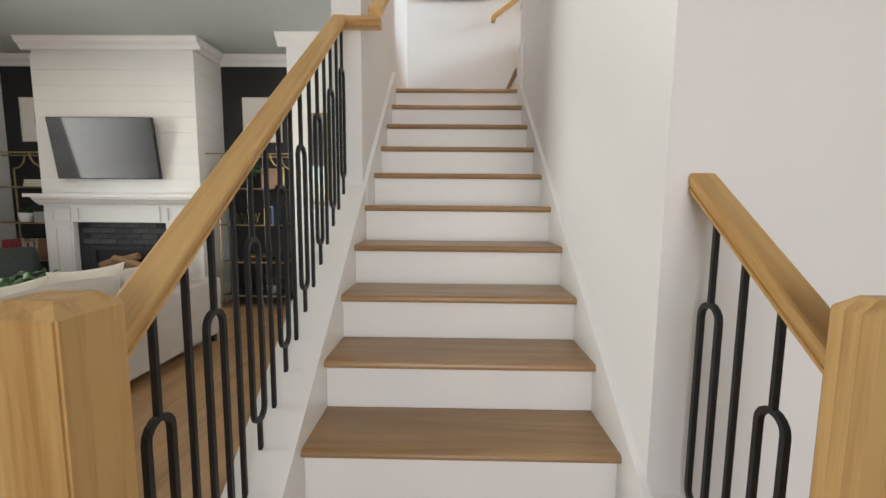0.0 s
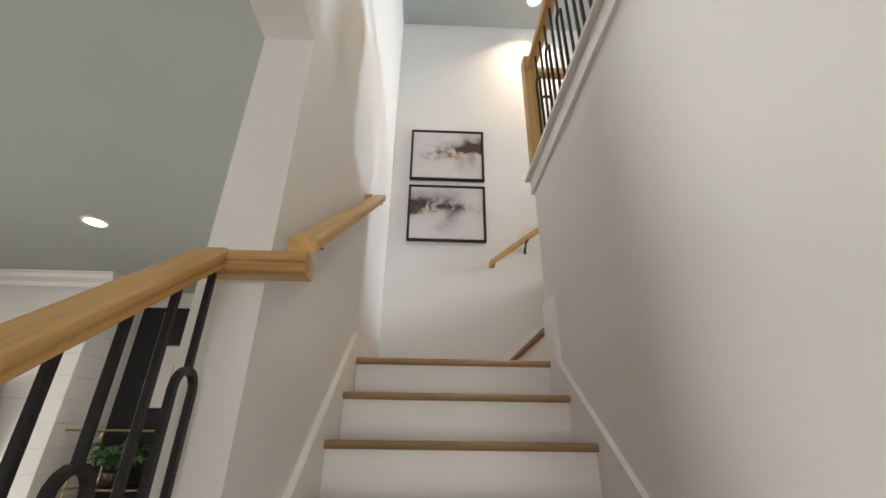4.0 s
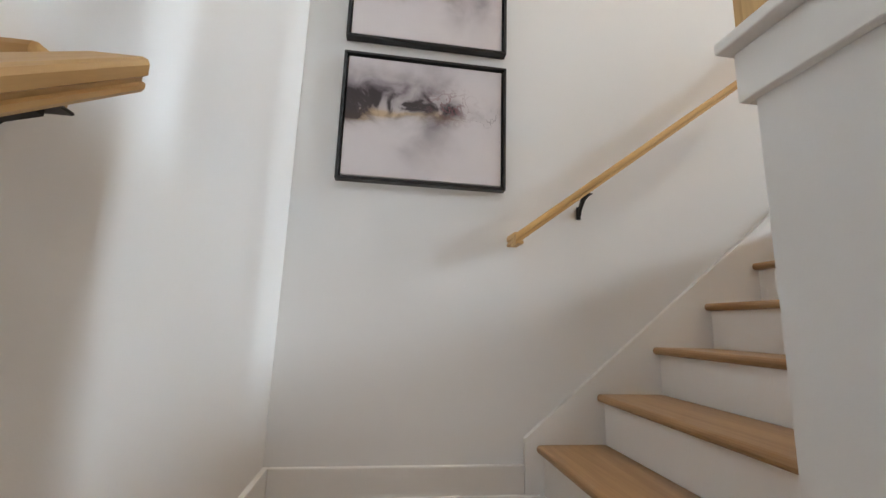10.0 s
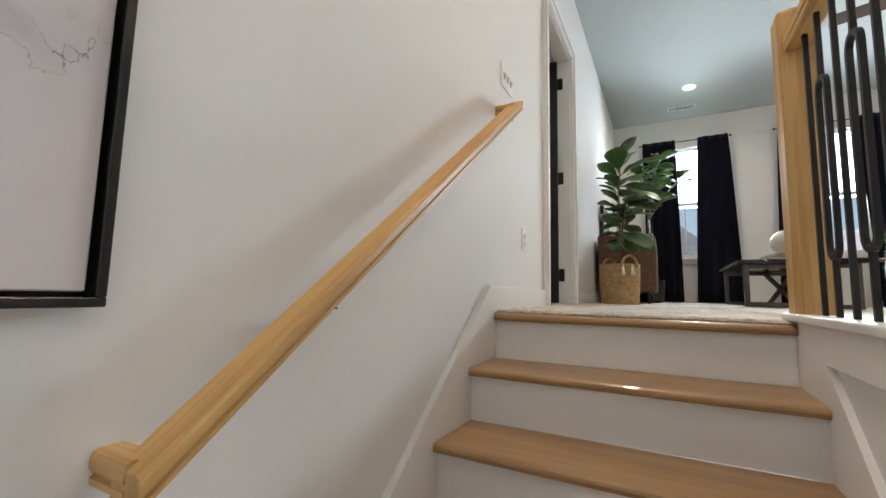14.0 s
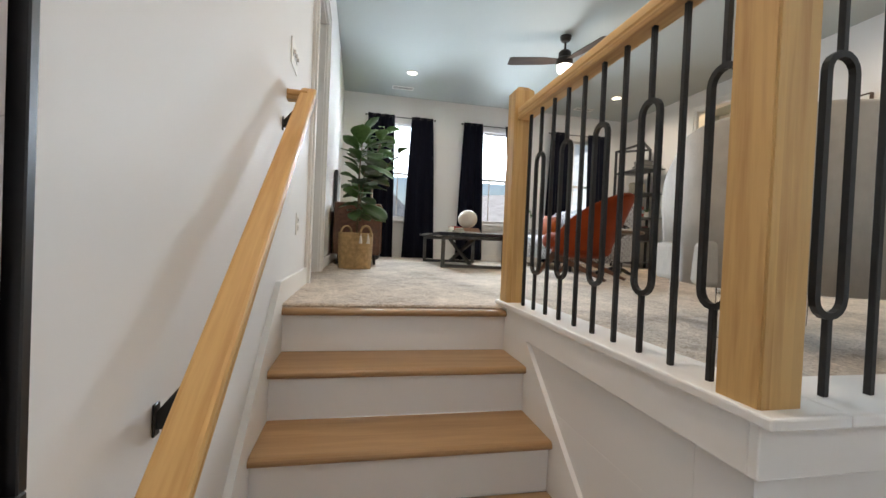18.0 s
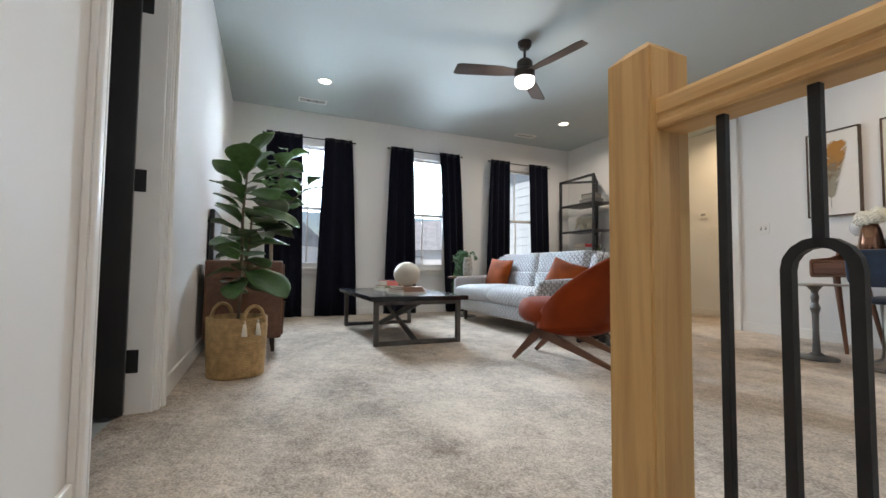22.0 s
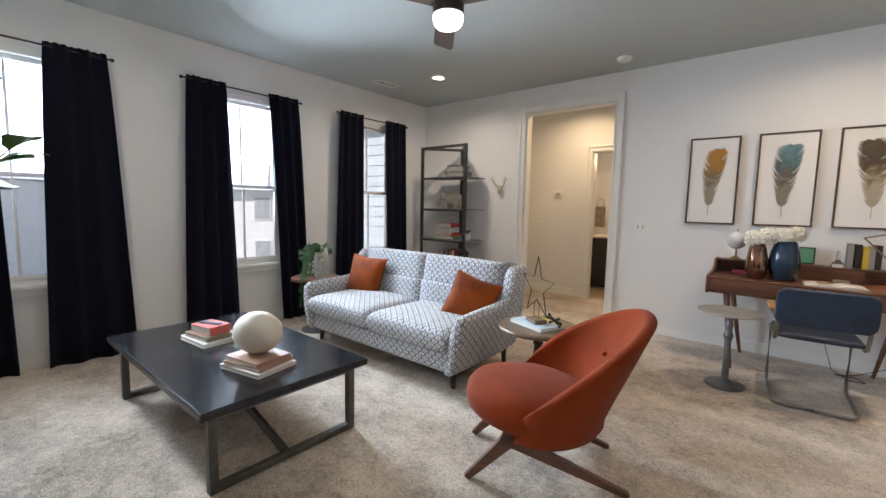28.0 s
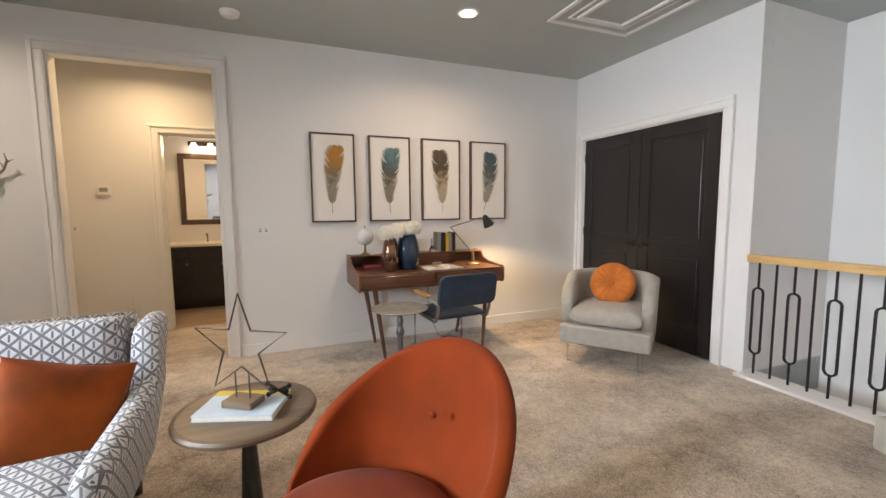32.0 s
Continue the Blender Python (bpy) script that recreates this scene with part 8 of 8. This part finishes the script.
for k in range(15):
    w = rnd.choice((0.026, 0.032, 0.04, 0.03))
    h = rnd.uniform(0.20, 0.25)
    if x + w > LSX + 0.32:
        break
    b = thing("book", "upright dark red hardback on the alcove shelf" if k < 8 else "upright dark hardback on the alcove shelf", "book", (x + w / 2, SHY - 0.05, 0.5765), 0, "alcove books")
    part("cover", bx(-w / 2 + 0.001, -0.075, 0, w / 2 - 0.001, 0.075, h, 0.002, 1), COVERS["maroon" if k < 8 else ("grey", "black", "tan")[k % 3]], b)
    part("page_block", bx(-w / 2 + 0.004, -0.07, h - 0.002, w / 2 - 0.004, 0.0752, h + 0.0008), PAPER, b)
    x += w
z = 1.4785
for k, (w, h, c) in enumerate(((0.26, 0.03, "grey"), (0.24, 0.028, "black"), (0.22, 0.026, "grey"))):
    book(LSX + 0.16, SHY - 0.03, z, w, 0.17, h, 4 * k - 3, c, "grey hardback lying in a shelf stack")
    z += h + 0.0005


def leafy(name, label, x, y, z, pot_mat, n, spread, height, seed, size=0.075):
    """A small pot with arching leafy stems."""
    rnd = random.Random(seed)
    t = thing(name, label, "potted plant", (x, y, z))
    bm = bmesh.new()
    lathe(bm, [(0.05, 0.0), (0.062, 0.008), (0.075, 0.09), (0.07, 0.115), (0.06, 0.112)], 20)
    part("pot", bm, pot_mat, t, smooth=True)
    bm = bmesh.new()
    for k in range(n):
        a = k * 2.4 + rnd.uniform(-0.3, 0.3)
        r, hh = spread * rnd.uniform(0.4, 1), height * rnd.uniform(0.55, 1)
        pts = [Vector((math.cos(a) * r * u, math.sin(a) * r * u, 0.10 + hh * (u * 1.5 - 0.6 * u * u * u))) for u in (0, 0.35, 0.7, 1.0)]
        tube(bm, pts, 0.0025, 5)
        for q in range(5):
            u = 0.35 + 0.65 * q / 4
            i = min(2, int(u * 3))
            p = pts[i].lerp(pts[i + 1], min(1.0, (u - (0, 0.35, 0.7)[i]) / 0.33))
            s = size * rnd.uniform(0.7, 1.2)
            d = Vector((math.cos(a + rnd.uniform(-1.3, 1.3)), math.sin(a + rnd.uniform(-1.3, 1.3)), rnd.uniform(-0.5, 0.5))).normalized()
            sd = d.cross(Vector((0, 0, 1))).normalized() * s * 0.33
            v = [bm.verts.new(p), bm.verts.new(p + d * s * 0.5 + sd), bm.verts.new(p + d * s + Vector((0, 0, -0.2 * s))), bm.verts.new(p + d * s * 0.5 - sd)]
            c = bm.verts.new(p + d * s * 0.5 + Vector((0, 0, 0.12 * s)))
            for e in range(4):
                bm.faces.new((v[e], v[(e + 1) % 4], c))
    o = part("foliage", bm, FERN, t, "small pointed green leaves")
    return t


leafy("potted_plant", "small green plant in a white pot on the alcove shelf", LSX - 0.04, SHY - 0.04, 1.0365, PLASTIC, 9, 0.09, 0.09, 3, 0.05)
bm = bmesh.new()
box(bm, -0.13, -0.07, 0, 0.13, 0.07, 0.13, 0.006, 2)
solid("lidded_box", bm, COVERS["grey"], "grey lidded storage box on the alcove shelf", "box", loc=(LSX + 0.26, SHY - 0.05, 1.0365))
leafy("trailing_plant", "bright green leafy plant on the alcove shelf", RSX - 0.16, SHY - 0.04, 1.4785, DARKLEG, 22, 0.20, 0.22, 8, 0.10)
fr = thing("decorative_plate", "rosy abstract panel leaning on the alcove shelf", "ornament", (RSX + 0.14, SHY + 0.02, 1.4785))
part("panel", bx(-0.10, -0.008, 0, 0.10, 0.008, 0.25, 0.003, 1), COVERS["tan"], fr)
wr = thing("wire_sculpture", "gilt wire zigzag sculpture on the alcove shelf", "sculpture", (RSX - 0.16, SHY - 0.03, 1.0365))
bm = bmesh.new()
tube(bm, [(0.04 * k - 0.18, 0.02 * (k % 2), 0.012 + (0.13 if k % 2 else 0.0)) for k in range(10)], 0.005, 6)
tube(bm, [(0.04 * k - 0.18, -0.03 * (k % 2), 0.012 + (0.0 if k % 2 else 0.12)) for k in range(10)], 0.005, 6)
part("wire", bm, GILT, wr)
x = RSX + 0.12
for k, (w, h, c) in enumerate(((0.03, 0.2, "yellow"), (0.035, 0.22, "white"), (0.03, 0.21, "black"), (0.04, 0.23, "blue"), (0.03, 0.22, "navy"))):
    b = thing("book", "upright book with a %s spine on the alcove shelf" % c, "book", (x + w / 2, SHY - 0.05, 1.0365), 0, "alcove books")
    part("cover", bx(-w / 2 + 0.001, -0.075, 0, w / 2 - 0.001, 0.075, h, 0.002, 1), COVERS[c], b)
    part("page_block", bx(-w / 2 + 0.004, -0.07, h - 0.002, w / 2 - 0.004, 0.0752, h + 0.0008), PAPER, b)
    x += w
bm = bmesh.new()
lathe(bm, [(0.06, 0.0), (0.10, 0.01), (0.19, 0.06), (0.20, 0.075), (0.18, 0.065), (0.02, 0.02)], 28)
solid("brass_bowl", bm, GILT, "wide shallow brass bowl on the alcove shelf", "bowl", smooth=True, loc=(RSX + 0.02, SHY - 0.02, 0.5765))
leafy("potted_plant", "pale potted plant on the low alcove shelf", RSX + 0.16, SHY - 0.03, 0.1565, COVERS["grey"], 9, 0.12, 0.12, 13, 0.06)
bm = bmesh.new()
box(bm, -0.16, -0.1, 0, 0.16, 0.1, 0.17, 0.02, 2)
solid("woven_basket", bm, JUTE, "woven storage basket on the low alcove shelf", "basket", loc=(LSX + 0.12, SHY - 0.02, 0.1565))

# tall narrow wall lantern on the pier
ln = thing("wall_mirror", "tall narrow gilt framed mirror on the white pier", "mirror", (-0.44, PY, 1.80))
bm = bmesh.new()
for x0, z0, x1, z1 in ((-0.115, -0.51, -0.09, 0.51), (0.09, -0.51, 0.115, 0.51), (-0.0898, -0.51, 0.0898, -0.485), (-0.0898, 0.485, 0.0898, 0.51)):
    box(bm, x0, -0.025, z0, x1, 0, z1, 0.003, 1)
part("frame", bm, GILT, ln)
part("glass", bx(-0.0896, -0.012, -0.4848, 0.0896, -0.002, 0.4848), mat("silvered_glass", (0.7, 0.7, 0.7), 0.05, metal=1.0, vary=0.02), ln)

# ---- living room furniture ----
ls = thing("sofa", "long oatmeal linen sofa with loose back cushions, seen from behind", "sofa", (-1.12, 3.30, 0), 90)
# x runs along the sofa, +y is its front (towards -x of the room)
SL = 1.34
bm = bmesh.new()
box(bm, -SL, 0.02, 0.07, SL, 0.92, 0.30, 0.02, 3)
cloth_part("base", bm, GREYSOFA, ls)
bm = bmesh.new()
box(bm, -SL, 0.0, 0.072, SL, 0.17, 0.60, 0.03, 3)
cloth_part("backrest", bm, GREYSOFA, ls)
for sg in (-1, 1):
    bm = bmesh.new()
    box(bm, min(sg * (SL - 0.16), sg * SL), 0.171, 0.29, max(sg * (SL - 0.16), sg * SL), 0.92, 0.58, 0.03, 3)
    cloth_part("arm", bm, GREYSOFA, ls)
for k in (-1, 0, 1):
    cloth_part("seat_cushion", moved(puff(0.77, 0.74, 0.17, 8, 0.35, 0.01), pose(k * 0.775, 0.55, 0.385)), GREYSOFA, ls)
    cloth_part("back_cushion", moved(puff(0.77, 0.46, 0.20, 6, 0.4, 0.02), pose(k * 0.775, 0.275, 0.565, 100, 0, 0)), GREYSOFA, ls)
for x in (-SL + 0.08, SL - 0.08):
    for y in (0.06, 0.85):
        part("leg", bx(x - 0.025, y - 0.025, 0.0, x + 0.025, y + 0.025, 0.0718, 0.002, 1), DARKLEG, ls)
for x, y, z, rx, rz, s, m, c in ((-1.42, 3.52, 0.62, 100, 78, 0.50, CREAM, "cream"), (-1.44, 3.02, 0.62, 104, 96, 0.48, CREAM, "cream"), (-1.46, 4.15, 0.58, 108, 70, 0.44, BLUECUSH, "pale blue")):
    pl = thing("throw_pillow", "square %s cotton throw pillow on the linen sofa" % c, "pillow", (x, y, z), group="linen sofa pillows")
    pl.matrix_basis = pose(x, y, z, rx, 0, rz)
    cloth_part("cover", puff(s, s, 0.15, 2.4, 0.55, 0.0, 0.10), m, pl)
ac = thing("armchair", "dark green leather club armchair with rolled seams", "armchair", (-3.35, 4.45, 0), 70)
cloth_part("seat", moved(puff(0.62, 0.62, 0.18, 7, 0.35, 0.01), pose(0, 0.05, 0.40)), GREENLEATHER, ac)
cloth_part("backrest", moved(puff(0.76, 0.62, 0.16, 7, 0.35, 0.01), pose(0, -0.33, 0.56, 80, 0, 0)), GREENLEATHER, ac)
for sg in (-1, 1):
    cloth_part("arm", moved(puff(0.14, 0.70, 0.48, 6, 0.35), pose(sg * 0.37, 0.03, 0.35)), GREENLEATHER, ac)
    for y in (-0.28, 0.30):
        bm = bmesh.new()
        tapered(bm, (sg * 0.32, y, 0.20), (sg * 0.34, y * 1.05, 0.0), 0.02, 0.013, 10)
        part("leg", bm, DARKLEG, ac)
lt = thing("coffee_table", "low round dark wood coffee table before the linen sofa", "coffee table", (-2.62, 3.95, 0))
bm = bmesh.new()
lathe(bm, [(0.40, 0.385), (0.42, 0.39), (0.42, 0.415), (0.41, 0.42)], 40)
part("tabletop", bm, WALNUT, lt)
for a in (30, 150, 270):
    bm = bmesh.new()
    tapered(bm, (0.28 * math.cos(radians(a)), 0.28 * math.sin(radians(a)), 0.385), (0.34 * math.cos(radians(a)), 0.34 * math.sin(radians(a)), 0.0), 0.02, 0.014, 10)
    part("leg", bm, WALNUT_Z, lt)
leafy("potted_fern", "arching green fern in a pale pot on the coffee table", -2.50, 4.05, 0.4205, COVERS["white"], 26, 0.26, 0.20, 21, 0.08)

# ---- outside ----
solid("ground", bx(-150, -150, -0.4, 150, 150, -0.16), GROUND, kind="structure")
SIDING = mat("pale_siding_paint", (0.60, 0.67, 0.72), 0.6, noise_scale=4, vary=0.04, bump=0.1, bump_scale=60)
SHINGLE = mat("grey_shingles", (0.13, 0.125, 0.12), 0.9, noise_scale=2, vary=0.3, bump=0.6, bump_scale=12)
wing = thing("house_wing", "pale grey lap sided wing of the house outside", "house", (8.3, 0.30, -0.15))
part("wall", bx(0, -3.0, 0, 3.0, -0.03, 6.2), SIDING, wing)
bm = bmesh.new()
prism(bm, [(-0.0295, 0.0), (0.0, 0.0), (0.0, 0.012), (-0.012, 0.158), (-0.0295, 0.158)], 0, 0.0, 3.0)
lap_me = mesh_of("siding_board", bm, SIDING)
for k in range(39):
    o = new("siding_board", lap_me)
    o.matrix_basis = pose(0, 0, 0.01 + 0.1585 * k)
    o.parent = wing
bm = bmesh.new()
prism(bm, [(-3.3, 6.2), (0.35, 6.2), (0.35, 6.28), (-1.5, 7.5), (-3.3, 6.4)], 0, -0.1, 3.3)
part("roof", bm, SHINGLE, wing)


PALESIDING = mat("white_siding_paint", (0.88, 0.89, 0.90), 0.6, noise_scale=4, vary=0.04, bump=0.1, bump_scale=60)
FARPANE = mat("bright_far_glass", (0.45, 0.47, 0.50), 0.2, noise_scale=2, vary=0.1)
PALEROOF = mat("light_grey_shingles", (0.42, 0.43, 0.45), 0.9, noise_scale=2, vary=0.2, bump=0.6, bump_scale=12)


def far_house(x, y, rz, w, d, h):
    t = thing("house", "pale sided two storey house across the lawn", "house", (x, y, -0.16), rz, "neighbouring houses")
    part("wall", bx(-w / 2, -d / 2, 0, w / 2, d / 2, h), PALESIDING, t)
    bm = bmesh.new()
    prism(bm, [(-d / 2 - 0.5, h), (d / 2 + 0.5, h), (0, h + 2.8)], 0, -w / 2 - 0.4, w / 2 + 0.4)
    part("roof", bm, PALEROOF, t)
    for sx in (-0.3, 0.0, 0.3):
        for z in (0.9, 3.7):
            wn_ = part("window", bx(sx * w - 0.55, -d / 2 - 0.06, z, sx * w + 0.55, -d / 2 - 0.001, z + 1.5, 0.01, 1), TRIM, t)
            part("pane", bx(sx * w - 0.47, -d / 2 - 0.075, z + 0.08, sx * w + 0.47, -d / 2 - 0.0605, z + 1.42), FARPANE, wn_)


far_house(34, 9, 222, 13, 9, 5.6)
far_house(36, -9, 228, 12, 9, 5.6)
far_house(58, 2, 232, 14, 9, 5.6)
